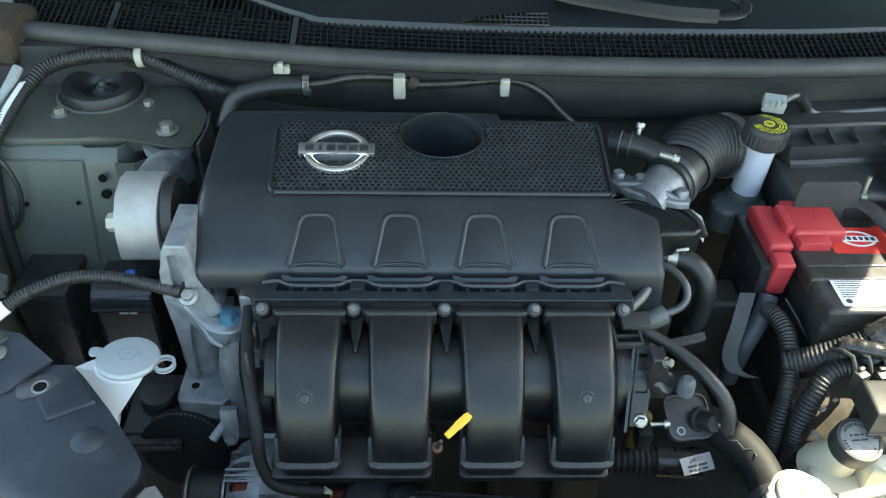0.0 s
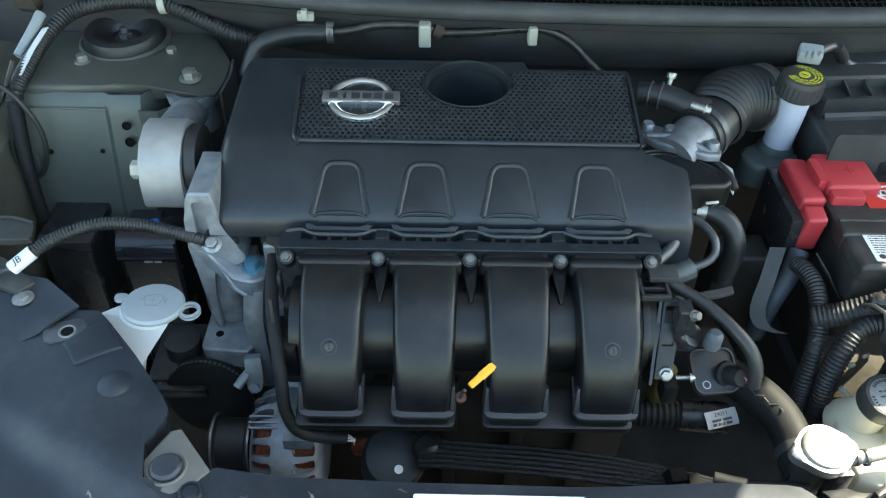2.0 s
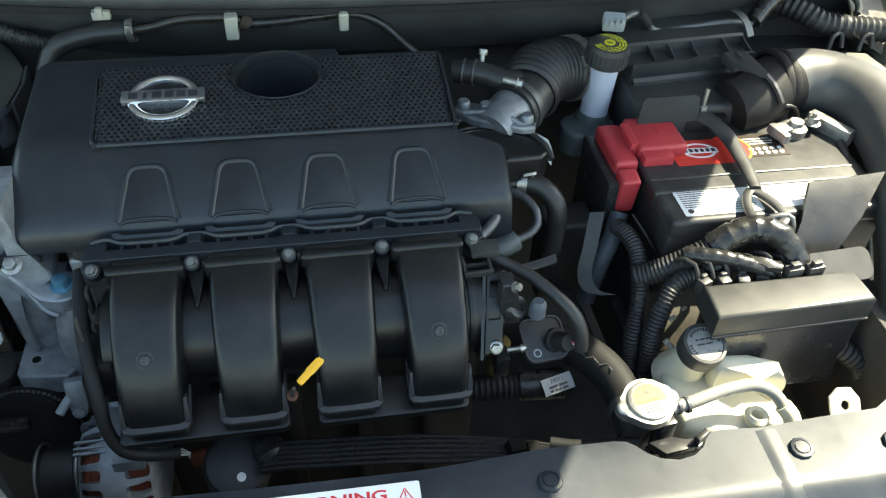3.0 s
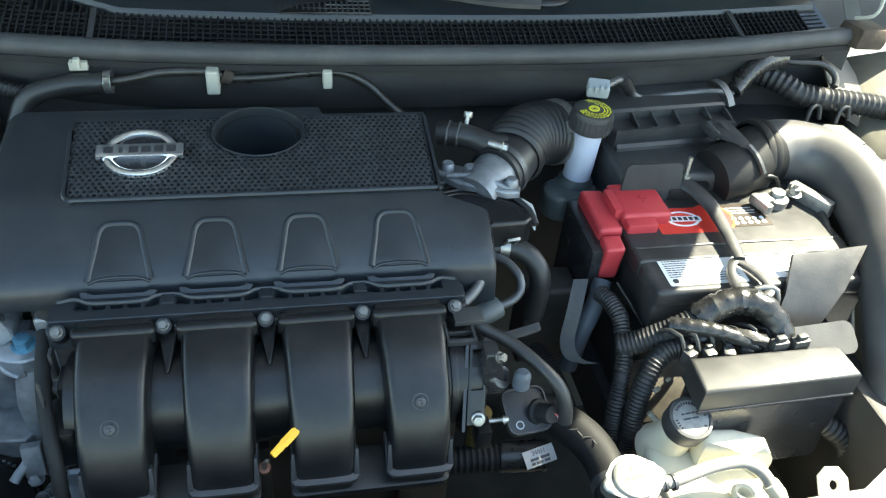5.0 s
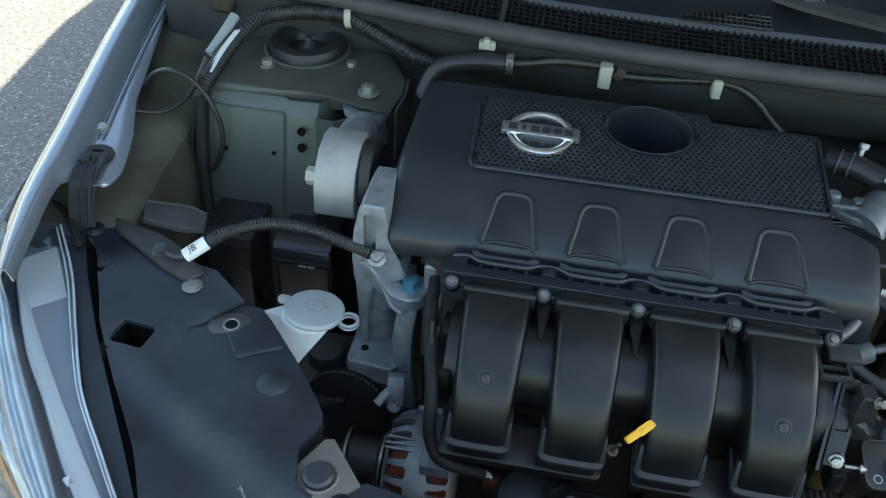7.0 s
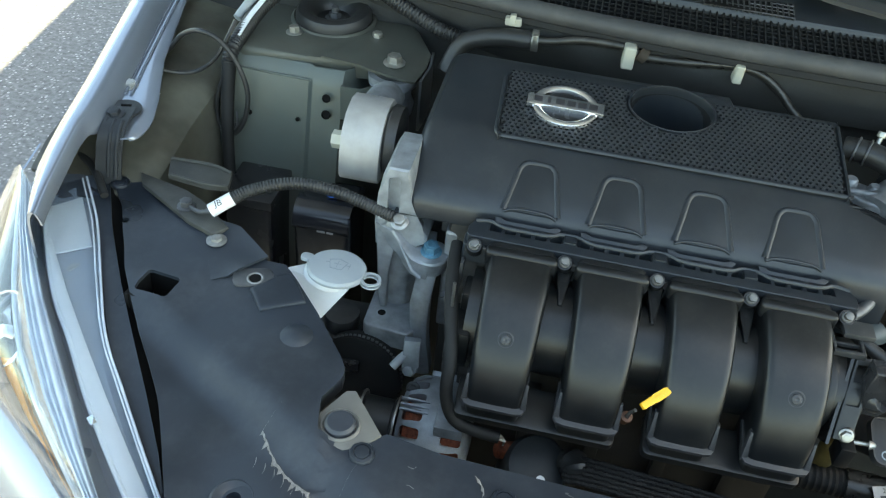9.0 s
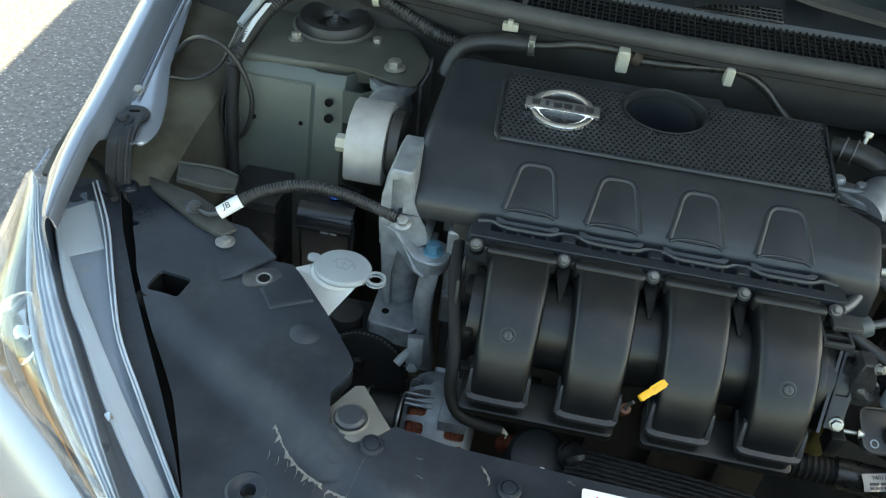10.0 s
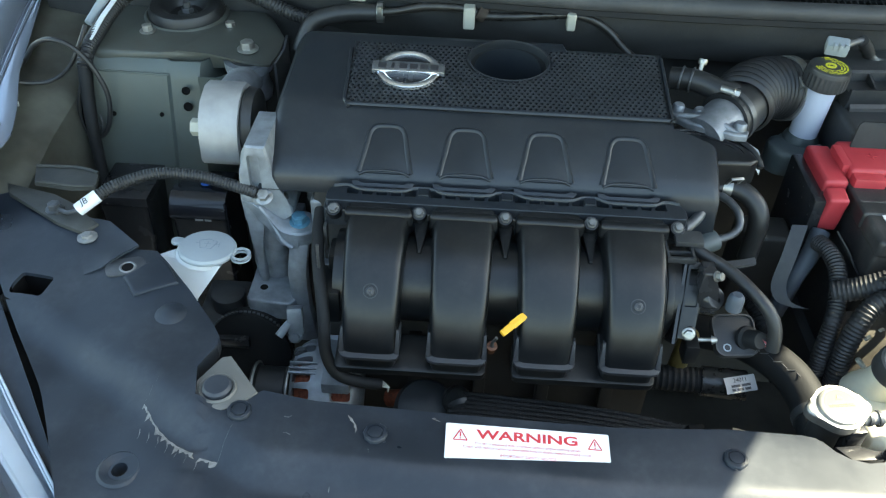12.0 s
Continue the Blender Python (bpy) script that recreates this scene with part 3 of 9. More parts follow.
# the other front fender, seen only at its rear inner edge
wing2 = thing("front_fender", "silver-blue front fender beyond the air box", "fender", (0.90, 0.75, 0.30))
bm = B()
slab(bm, [[V((0.335 - x - dx, y, z + dz)) for dx, dz in ((-0.075, -0.45), (-0.070, -0.25), (-0.060, -0.12), (-0.048, -0.065), (-0.036, -0.034), (-0.022, -0.012), (-0.010, -0.002), (0, 0), (0.007, -0.004), (0.011, -0.012), (0.014, -0.024), (0.05, -0.027), (0.056, -0.032))] for y, x, z in CREST], (-0.0025, 0, -0.0015))
part("skin", bm, M_PAINT, wing2)

strap = thing("fender_strap", "black rubber-coated steel strap bolted to the fender", "bracket", (-0.57, 0.63, 0.82))
bm = B()
ribbon(bm, [(-0.577, 0.655, 0.8738), (-0.574, 0.640, 0.8742), (-0.5705, 0.622, 0.8735), (-0.5695, 0.609, 0.866), (-0.572, 0.603, 0.845), (-0.574, 0.598, 0.822), (-0.574, 0.595, 0.812)], (0.025, 0.008, 0), 0.003)
part("band", bm, M_STRAP, strap)
bm = B()
prism(bm, circle(0.0185, 28, -0.576, 0.652, 1.0), 0.8722, 0.8752, None, 0.0012)
part("eye_plate", bm, M_STRAP, strap, "rounded eye plate")
for dx in (-0.0085, 0.0, 0.0085):
    bm = B()
    tube(bm, [(-0.572 + dx, 0.626, 0.8755), (-0.5695 + dx, 0.6085, 0.8685), (-0.572 + dx, 0.6015, 0.846), (-0.574 + dx, 0.5965, 0.822)], 0.0024, 8)
    part("ridge", bm, M_STRAP, strap)
bm = B()
hexbolt(bm, (-0.5775, 0.636, 0.8760), (-0.1, -0.2, 1), 0.0068, 0.004, 1.6)
part("bolt", bm, M_STRAP, strap)
# No cut here: a black bar draws the shade inside the slot.
bm = B()
box(bm, (-0.576, 0.657, 0.8756), (0.011, 0.0035, 0.0014), (0, 0, 14), 0.0006)
part("slot", bm, M_SHADE, strap, "black bar that stands for a shaded slot")

lamp = thing("headlamp", "clear-lensed headlamp with chrome reflector and grey inner bezel", "headlight", (-0.50, 0.40, 0.60))
# station by station: rim by the front panel, bezel edges, ridge and outer edge of the lens
L_GAP = [(-0.569, 0.590, 0.818), (-0.542, 0.540, 0.808), (-0.499, 0.4735, 0.7995), (-0.4575, 0.415, 0.792), (-0.421, 0.3645, 0.7835), (-0.3885, 0.3175, 0.7755), (-0.370, 0.287, 0.7675)]
L_RIM = [(-0.592, 0.584, 0.824), (-0.552, 0.529, 0.814), (-0.513, 0.462, 0.805), (-0.477, 0.403, 0.797), (-0.436, 0.354, 0.788), (-0.398, 0.310, 0.780), (-0.372, 0.281, 0.772)]
L_PALE = [(-0.616, 0.544, 0.828), (-0.585, 0.494, 0.818), (-0.541, 0.432, 0.809), (-0.504, 0.391, 0.801), (-0.463, 0.343, 0.792), (-0.422, 0.300, 0.784), (-0.391, 0.270, 0.776)]
L_SLATE = [(-0.632, 0.548, 0.832), (-0.593, 0.486, 0.822), (-0.547, 0.426, 0.813), (-0.512, 0.384, 0.805), (-0.472, 0.337, 0.796), (-0.436, 0.293, 0.788), (-0.409, 0.263, 0.780)]
L_RIDGE = [(-0.656, 0.572, 0.832), (-0.614, 0.498, 0.822), (-0.574, 0.434, 0.813), (-0.533, 0.378, 0.805), (-0.493, 0.331, 0.796), (-0.451, 0.289, 0.788), (-0.420, 0.260, 0.780)]
L_OUT = [(-0.688, 0.585, 0.794), (-0.672, 0.513, 0.784), (-0.654, 0.447, 0.775), (-0.620, 0.389, 0.767), (-0.568, 0.350, 0.758), (-0.514, 0.316, 0.750), (-0.464, 0.283, 0.742)]
tail = lambda pts: [V(p) for p in pts] + [V(pts[-1]) * 2 - V(pts[-2]), V(pts[-1]) * 3 - V(pts[-2]) * 2]
L_GAP, L_RIM, L_PALE, L_SLATE, L_RIDGE, L_OUT = [tail(p) for p in (L_GAP, L_RIM, L_PALE, L_SLATE, L_RIDGE, L_OUT)]
up = lambda p, h: p + V((0, 0, h))
bm = B()
slab(bm, [[up(a, 0.001), up(a.lerp(b, 0.5), 0.003), up(b, 0.003), up(c, 0.004), up(d, 0.004), up(d.lerp(e, 0.4), 0.008), up(d.lerp(e, 0.75), 0.005), e, up(e, -0.05)] for a, b, c, d, e in zip(L_RIM, L_PALE, L_SLATE, L_RIDGE, L_OUT)], (0.001, 0.001, -0.002))
lens = part("lens", bm, M_LENS, lamp, "clear polycarbonate lens", smooth=60)
lens.visible_shadow = False
bm = B()
slab(bm, [[a, up(a.lerp(b, 0.4), -0.004), up(a.lerp(b, 0.9), -0.006), up(b, -0.004)] for a, b in zip(L_GAP, L_RIM)], (0, 0, -0.003))
part("housing_flange", bm, M_SHIELD, lamp, "dark grey housing flange")
bm = B()
tube(bm, [(-0.561, 0.565, 0.822), (-0.582, 0.590, 0.826), (-0.602, 0.609, 0.827), (-0.621, 0.619, 0.827), (-0.635, 0.621, 0.826), (-0.646, 0.610, 0.826)], 0.0042, 10, 0.005)
part("upper_seal", bm, M_RUBBER, lamp, "black rubber seal round the upper end")
# Filler sheet in dark slate, which paints in the shade of this end.
bm = B()
slab(bm, [[V((-0.569, 0.575, 0.814)), V((-0.592, 0.562, 0.816)), V((-0.620, 0.545, 0.818)), V((-0.640, 0.560, 0.820))], [V((-0.585, 0.592, 0.818)), V((-0.604, 0.585, 0.819)), V((-0.625, 0.575, 0.820)), V((-0.643, 0.585, 0.821))], [V((-0.602, 0.608, 0.821)), V((-0.616, 0.611, 0.822)), V((-0.630, 0.612, 0.822)), V((-0.645, 0.608, 0.822))]], (0, 0, -0.003))
part("upper_shade", bm, M_LAMPDARK, lamp, "dark upper end with its shade put into the colour")
# Black sheet added below the gap as its painted shade.
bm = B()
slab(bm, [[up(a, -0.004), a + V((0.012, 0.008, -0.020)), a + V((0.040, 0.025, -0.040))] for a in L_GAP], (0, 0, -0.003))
part("gap_seal", bm, M_SHADE, lamp, "black sheet that stands for the shade in the gap")
for shift, r in ((-0.03, 0.0013), (0.07, 0.0009)):
    bm = B()
    tube(bm, [up(a.lerp(b, shift), 0.0015) for a, b in zip(L_RIM, L_PALE)], r, 8)
    part("rim", bm, M_LAMPEDGE, lamp)
bm = B()
slab(bm, [[up(a, -0.010), up(a.lerp(b, 0.3), -0.007), up(a.lerp(b, 0.6), -0.010), up(b, -0.006)] for a, b in zip(L_RIM, L_PALE)], (0, 0, -0.003))
part("inner_bezel", bm, M_LAMPMID, lamp, "blue-grey inner bezel")
bm = B()
slab(bm, [[up(b, -0.003), up(b.lerp(a, w * 0.5), -0.002), up(b.lerp(a, w), -0.0045)] for a, b, w in zip(L_RIM[1:], L_PALE[1:], (0.10, 0.28, 0.42, 0.55, 0.65, 0.70, 0.72, 0.74))], (0, 0, -0.002))
part("pale_band", bm, M_LAMPSHELL, lamp, "pale widening inner band")
bm = B()
ends = [L_RIM[0].lerp(L_RIM[1], f) for f in (0.30, 0.8, 1.35)], [L_PALE[0].lerp(L_PALE[1], f) for f in (0.30, 0.8, 1.35)]
slab(bm, [[up(a.lerp(b, f), -0.0045) for f in (0.16, 0.5, 0.96)] for a, b in zip(*ends)], (0, 0, -0.002))
part("upper_panel", bm, M_LAMPSHELL, lamp, "pale upper panel inside the lens")
bm = B()
tube(bm, [up(b, -0.004) for b in L_PALE], 0.0022, 8)
part("bezel_bead", bm, M_LAMPSHELL, lamp)
bm = B()
slab(bm, [[up(a, -0.006), up(a.lerp(b, 0.5), -0.012), up(b, -0.006)] for a, b in zip(L_PALE, L_SLATE)], (0, 0, -0.003))
part("dark_bezel", bm, M_LAMPDARK, lamp, "slate bezel strip")
WAVES = (-0.004, 0.0012, 0.0022, 0.0008, -0.0016, 0.0002, 0.0024, 0.0034, 0.0032, 0.0018, -0.0006, 0.0008, 0.0020, 0.0014, -0.0012, 0.0004, 0.0016, 0.0010, -0.003)
bm = B()
slab(bm, [[up(a.lerp(b, k / (len(WAVES) - 1)), h) for k, h in enumerate(WAVES)] for a, b in zip(L_SLATE, L_RIDGE)], (0, 0, -0.003))
part("lens_edge", bm, M_LAMPEDGE, lamp, "thick stepped lens edge", smooth=70)
bm = B()
slab(bm, [[up(a, -0.006), up(b, -0.006), up(b.lerp(c, 0.12), -0.010), up(b.lerp(c, 0.30), -0.030), up(b.lerp(c, 0.75), -0.026), up(c, -0.008)] for a, b, c in zip(L_SLATE, L_RIDGE, L_OUT)], (0, 0, -0.004))
part("housing", bm, M_REFLECT, lamp, "silvered reflector housing")
LAMP_AX = aim((-0.585, 0.405, 0.772), (-0.35, -0.55, 0.75)) @ Matrix.Diagonal((0.85, 0.85, 0.75, 1))
bm = B()
lathe(bm, [(0.004, -0.045), (0.02, -0.04), (0.034, -0.02), (0.042, 0.004), (0.044, 0.006), (0.046, 0.004)], LAMP_AX, 32)
bowl = part("reflector_bowl", bm, M_CHROME, lamp, "chrome reflector bowl")
bm = B()
lathe(bm, [(0, 0.004), (0.008, 0.0), (0.010, -0.012), (0.010, -0.03), (0, -0.03)], LAMP_AX, 20)
part("bulb", bm, M_CHROME, bowl)
bm = B()
slab(bm, [[up(b.lerp(c, 0.34), -0.0255), up(b.lerp(c, 0.40), -0.0255), up(b.lerp(c, 0.50), -0.024)] for b, c in zip(L_RIDGE[3:7], L_OUT[3:7])], (0, 0, -0.003))
part("indicator_strip", bm, M_AMBER, lamp, "amber indicator strip")
bm = B()
tube(bm, [up(a.lerp(b, 0.16), -0.013) for a, b in zip(L_RIDGE, L_OUT)], 0.0022, 8)
part("reflector_edge", bm, M_LAMPSHELL, lamp)
bm = B()
tube(bm, [up(a.lerp(b, 0.55), -0.022) for a, b in zip(L_RIDGE, L_OUT)], 0.005, 8)
part("reflector_step", bm, M_LAMPDARK, lamp)
bm = B()
box(bm, (-0.556, 0.474, 0.797), (0.020, 0.034, 0.010), (0, -8, -32), 0.003)
part("inner_bracket", bm, M_CAPGREY, lamp, "small translucent bracket under the lens")
bm = B()
box(bm, (-0.446, 0.322, 0.786), (0.010, 0.006, 0.008), (0, 0, -40), 0.0015)
part("inner_clip", bm, M_CHROME, lamp)
bm = B()
slab(bm, [[o + V((0.002, 0.0, -0.001)), o + V((-0.012, -0.03, -0.03)), o + V((-0.015, -0.07, -0.12)), o + V((-0.01, -0.08, -0.40))] for o in [V((-0.70, 0.66, 0.80))] + L_OUT + [V((-0.30, 0.13, 0.70)), V((-0.15, 0.06, 0.69)), V((0.06, 0.04, 0.69))]], (0.002, 0.003, 0))
solid("bumper_skin", bm, M_PAINT, "silver-blue bumper skin under the headlamp", "bumper")

# ---------------------------------------------------------------- black front panel
INNER = [(-0.578, 0.618), (-0.520, 0.600), (-0.470, 0.585), (-0.437, 0.566), (-0.408, 0.555), (-0.368, 0.519), (-0.349, 0.519), (-0.335, 0.505), (-0.300, 0.466), (-0.2655, 0.4225), (-0.2575, 0.410), (-0.2565, 0.399), (-0.267, 0.372), (-0.260, 0.342), (-0.235, 0.334), (-0.206, 0.356), (-0.160, 0.350), (-0.043, 0.350), (0.090, 0.352), (0.200, 0.359), (0.262, 0.3575), (0.273, 0.3555), (0.280, 0.350), (0.287, 0.342), (0.297, 0.3355), (0.312, 0.332), (0.327, 0.3345), (0.337, 0.341), (0.343, 0.349), (0.350, 0.3545), (0.360, 0.3558), (0.395, 0.353), (0.450, 0.356), (0.510, 0.358), (0.560, 0.385), (0.60, 0.44)]
OUTER = [(-0.578, 0.606), (-0.560, 0.586), (-0.541, 0.562), (-0.5255, 0.533), (-0.509, 0.505), (-0.493, 0.475), (-0.473, 0.446), (-0.452, 0.417), (-0.430, 0.389), (-0.413, 0.3665), (-0.406, 0.357), (-0.399, 0.346), (-0.382, 0.316), (-0.352, 0.260), (-0.318, 0.192), (-0.260, 0.182), (-0.200, 0.180), (-0.050, 0.178), (0.090, 0.178), (0.200, 0.178), (0.255, 0.180), (0.268, 0.180), (0.277, 0.180), (0.286, 0.180), (0.296, 0.180), (0.312, 0.180), (0.327, 0.180), (0.338, 0.181), (0.346, 0.181), (0.356, 0.182), (0.368, 0.182), (0.395, 0.184), (0.450, 0.190), (0.500, 0.205), (0.56, 0.26), (0.61, 0.33)]


def panel_height(x, y):
    """Top of the front panel: a flat inner shelf, a soft fold and a falling outer part."""
    z = 0.798 - 0.055 * max(min(x, 0.12), -0.25) + 0.004 * (x < -0.25)
    z = min(z, 0.815)
    fold = 0.272 if x > -0.2 else 0.272 + (-(x + 0.2)) * 0.60
    edge = max(0.0, fold - y + 0.03)
    z -= 0.016 * min(1, edge / 0.04) ** 2 * (3 - 2 * min(1, edge / 0.04)) / 1.0
    if x > -0.33:
        z -= 0.25 * max(0, 0.225 - y)
    z += 0.0045 * math.sin(30 * (0.8 * x + 0.6 * y) + 1.0) * min(1, max(0, (-0.23 - x) / 0.1))
    z += 0.0011 * math.sin(61 * x + 23 * y) * math.sin(47 * y - 19 * x + 1.0) * min(1, max(0, (0.30 - y) / 0.05 + (-0.24 - x) / 0.06))
    if x < -0.40:
        z += 0.004 * min(1, (-(x + 0.40)) / 0.05)
    return z


def fill_rows(inner, outer, n):
    rows = []
    for (xa, ya), (xb, yb) in zip(inner, outer):
        rows.append([V((xa + (xb - xa) * k / n, ya + (yb - ya) * k / n, panel_height(xa + (xb - xa) * k / n, ya + (yb - ya) * k / n))) for k in range(n + 1)])
    return rows


front_panel = thing("radiator_shroud", "scuffed black plastic panel over the radiator support", "trim panel", (0.0, 0.30, 0.76))
bm = B()
rows = fill_rows(INNER, OUTER, 44)
fine = []
for a, b in zip(rows, rows[1:]):
    for f in (0, 0.25, 0.5, 0.75):
        row = [p.lerp(q, f) for p, q in zip(a, b)]
        fine.append([V((p.x, p.y, panel_height(p.x, p.y))) for p in row])
fine.append(rows[-1])
slab(bm, fine, (0, 0, -0.004))
sheet_ob = part("sheet", bm, M_SHIELD, front_panel, smooth=50)
bm = B()
prism(bm, rounded(0.034, 0.027, 0.004, 3), 0.70, 0.90, pose(-0.4555, 0.4655, 0, 0, 0, -8))
carve(sheet_ob, bm)
carve(sheet_ob, box(B(), (-0.534, 0.541, 0.81), (0.020, 0.007, 0.06), (0, 0, 8), 0))
carve(sheet_ob, cyl(B(), (-0.306, 0.277, 0.7), (-0.306, 0.277, 0.9), 0.0065))
bm = B()
for (xa, ya), (xb, yb) in zip(INNER, INNER[1:]):
    za, zb = panel_height(xa, ya), panel_height(xb, yb)
    a = [bm.verts.new((xa, ya, za - 0.003)), bm.verts.new((xb, yb, zb - 0.003)), bm.verts.new((xb, yb, zb - 0.016)), bm.verts.new((xa, ya, za - 0.016))]
    bm.faces.new(a)
bmesh.ops.solidify(bm, geom=bm.faces[:], thickness=0.002)
part("turned_edge", bm, M_SHIELD, front_panel)
bm = B()
lathe(bm, [(0.0062, -0.016), (0.0066, -0.004), (0.0095, -0.0010), (0.0135, 0.0002), (0.0155, 0.0010), (0.0180, -0.0005)], aim((-0.306, 0.277, panel_height(-0.306, 0.277) + 0.001), (0, 0, 1)), 28)
part("locating_cup", bm, M_SHIELD, front_panel, "recessed locating cup")
bm = B()
lathe(bm, [(0.0, 0.0042), (0.005, 0.0038), (0.009, 0.0022), (0.014, 0.0002), (0.016, -0.0015)], aim((-0.309, 0.433, panel_height(-0.309, 0.433)), (0, 0, 1)), 28)
part("bump", bm, M_SHIELD, front_panel)
bm = B()
pz = panel_height(-0.345, 0.485)
prism(bm, [(-0.369, 0.476), (-0.350, 0.452), (-0.313, 0.473), (-0.330, 0.498), (-0.341, 0.508), (-0.352, 0.499)], pz - 0.006, pz + 0.0026, None, 0.0042, 5)
part("raised_pad", bm, M_SHIELD, front_panel, smooth=60)
bm = B()
EDGE = ((-0.440, 0.562), (-0.424, 0.560), (-0.409, 0.555), (-0.388, 0.538), (-0.367, 0.520), (-0.378, 0.507), (-0.387, 0.497), (-0.396, 0.489), (-0.410, 0.482))
slab(bm, [[V((-0.430 + (x + 0.430) * f, 0.518 + (y - 0.518) * f, panel_height(-0.430 + (x + 0.430) * f, 0.518 + (y - 0.518) * f) + 0.0003 + 0.0050 * f ** 4 * min(1, i / 2, ((8 - i) / 2) ** 1.5))) for f in (0.02, 0.35, 0.55, 0.7, 0.82, 0.92, 1)] for i, (x, y) in enumerate(EDGE)], (0, 0, -0.0025))
part("tongue", bm, M_SHIELD, front_panel, "raised tongue over the steel tab", smooth=40)
# Socket walls are coloured black so the hole looks fully shaded.
bm = B()
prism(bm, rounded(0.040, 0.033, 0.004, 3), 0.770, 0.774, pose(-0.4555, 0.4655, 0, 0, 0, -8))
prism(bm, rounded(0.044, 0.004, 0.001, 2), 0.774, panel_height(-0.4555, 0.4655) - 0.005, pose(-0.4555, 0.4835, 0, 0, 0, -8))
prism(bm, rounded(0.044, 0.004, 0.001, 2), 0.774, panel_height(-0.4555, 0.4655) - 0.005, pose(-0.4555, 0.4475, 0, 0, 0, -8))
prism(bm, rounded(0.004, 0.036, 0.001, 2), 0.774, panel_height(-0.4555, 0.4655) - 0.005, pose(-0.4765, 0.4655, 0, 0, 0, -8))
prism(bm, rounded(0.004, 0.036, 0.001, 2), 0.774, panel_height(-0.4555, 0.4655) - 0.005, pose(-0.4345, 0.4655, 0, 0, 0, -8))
part("socket", bm, M_SHADE, front_panel, "square socket under the panel with its shade painted black")

CLIPS = [(-0.2205, 0.331), (-0.105, 0.321), (0.198, 0.327), (0.420, 0.327), (0.505, 0.322), (-0.562, 0.598)]
clip = thing("push_clip", "round black plastic push clip in the front panel", "clip", (0, 0, 0), group="push clips of the front panel")
bm = B()
lathe(bm, [(0.0102, -0.001), (0.0104, 0.0012), (0.0096, 0.0024), (0.0072, 0.0028), (0.0068, 0.0020), (0.0064, 0.0020), (0.0060, 0.0032), (0, 0.0034)], Matrix.Identity(4), 10)
part("head", bm, M_SHIELD, clip)
for i, (x, y) in enumerate(CLIPS):
    m = pose(x, y, panel_height(x, y) + 0.001, random.uniform(-4, 4), random.uniform(-4, 4), 0)
    if i == 0:
        clip.matrix_basis = m
    else:
        copy_thing(clip, m)

# a shallow groove, scuffs and a peeled edge on the panel
bm = B()
rows = []
for k in range(19):
    y = 0.350 - 0.0088 * k
    x = 0.3965 - 0.005 * k / 18
    rows.append([V((x + o, y, panel_height(x + o, y) + h)) for o, h in ((-0.008, 0.0001), (-0.004, 0.0007), (-0.0015, 0.0011), (0.0015, 0.0012), (0.005, 0.0008), (0.011, 0.0001))])
sheet(bm, rows)
part("pressed_rib", bm, M_SHIELD, front_panel, smooth=70)
M_SCUFF = mk("pale_scuffed_plastic", (0.17, 0.165, 0.155), 0.7, var=0.4, scale=300, bump=0.3)
rnd = random.Random(7)


def scuff(pts, w, jag, seed):
    rr = random.Random(seed)
    c = curve_pts([V((x, y, 0)) for x, y in pts], 0.0022)
    bm = B()
    rows = []
    for q in c:
        a = w * rr.uniform(0.2, 1.0)
        b = w * rr.uniform(0.2, 1.0) + (jag * rr.random() ** 4)
        rows.append([V((q.x + dx, q.y + dy, panel_height(q.x + dx, q.y + dy) + 0.0009)) for dx, dy in ((a * 0.4, a), (0, 0), (-b * 0.4, -b))])
    sheet(bm, rows)
    part("scuff", bm, M_SCUFF, front_panel, "pale scuffed streak", smooth=0)


scuff([(-0.305, 0.338), (-0.291, 0.320), (-0.275, 0.305), (-0.254, 0.294), (-0.230, 0.2875)], 0.0012, 0.007, 1)
scuff([(-0.305, 0.338), (-0.299, 0.351), (-0.293, 0.365)], 0.0006, 0.0, 2)
scuff([(-0.230, 0.2875), (-0.225, 0.309), (-0.2215, 0.322)], 0.0005, 0.0, 3)
for k in range(7):
    scuff([(-0.302 + 0.009 * k, 0.322 - 0.0042 * k - 0.006), (-0.3005 + 0.009 * k, 0.319 - 0.0042 * k - 0.008), (-0.301 + 0.009 * k, 0.315 - 0.0042 * k - 0.009)], 0.0006, 0.001, 40 + k)
scuff([(-0.130, 0.337), (-0.124, 0.330), (-0.121, 0.322)], 0.0014, 0.002, 4)
for k in range(9):
    x, y = rnd.uniform(-0.2, 0.3), rnd.uniform(0.25, 0.345)
    scuff([(x, y), (x + rnd.uniform(-0.004, 0.004), y + rnd.uniform(-0.003, 0.003)), (x + rnd.uniform(-0.008, 0.008), y + rnd.uniform(-0.004, 0.004))], rnd.uniform(0.0003, 0.0008), 0.0, 20 + k)

# warning label
sign = thing("warning_label", "white paper warning label with red print on the front panel", "label", (0.023, 0.332, 0.80))
LX, LY = V((0.139, 0.004, -0.0085)).normalized(), V((0, 0.029, 0.0035)).normalized()
LM = Matrix((LX.to_4d(), LY.to_4d(), LX.cross(LY).to_4d(), V((0.0225, 0.3225, 0.7995, 1)))).transposed()
for c in range(3):
    LM[3][c] = 0
LM[3][3] = 1
base_z = panel_height(0.0225, 0.3225)
LM[2][3] = base_z + 0.0012
bm = B()
prism(bm, rounded(0.139, 0.034, 0.0015, 2), -0.0004, 0.0003, LM)
part("paper", bm, M_LABEL, sign)
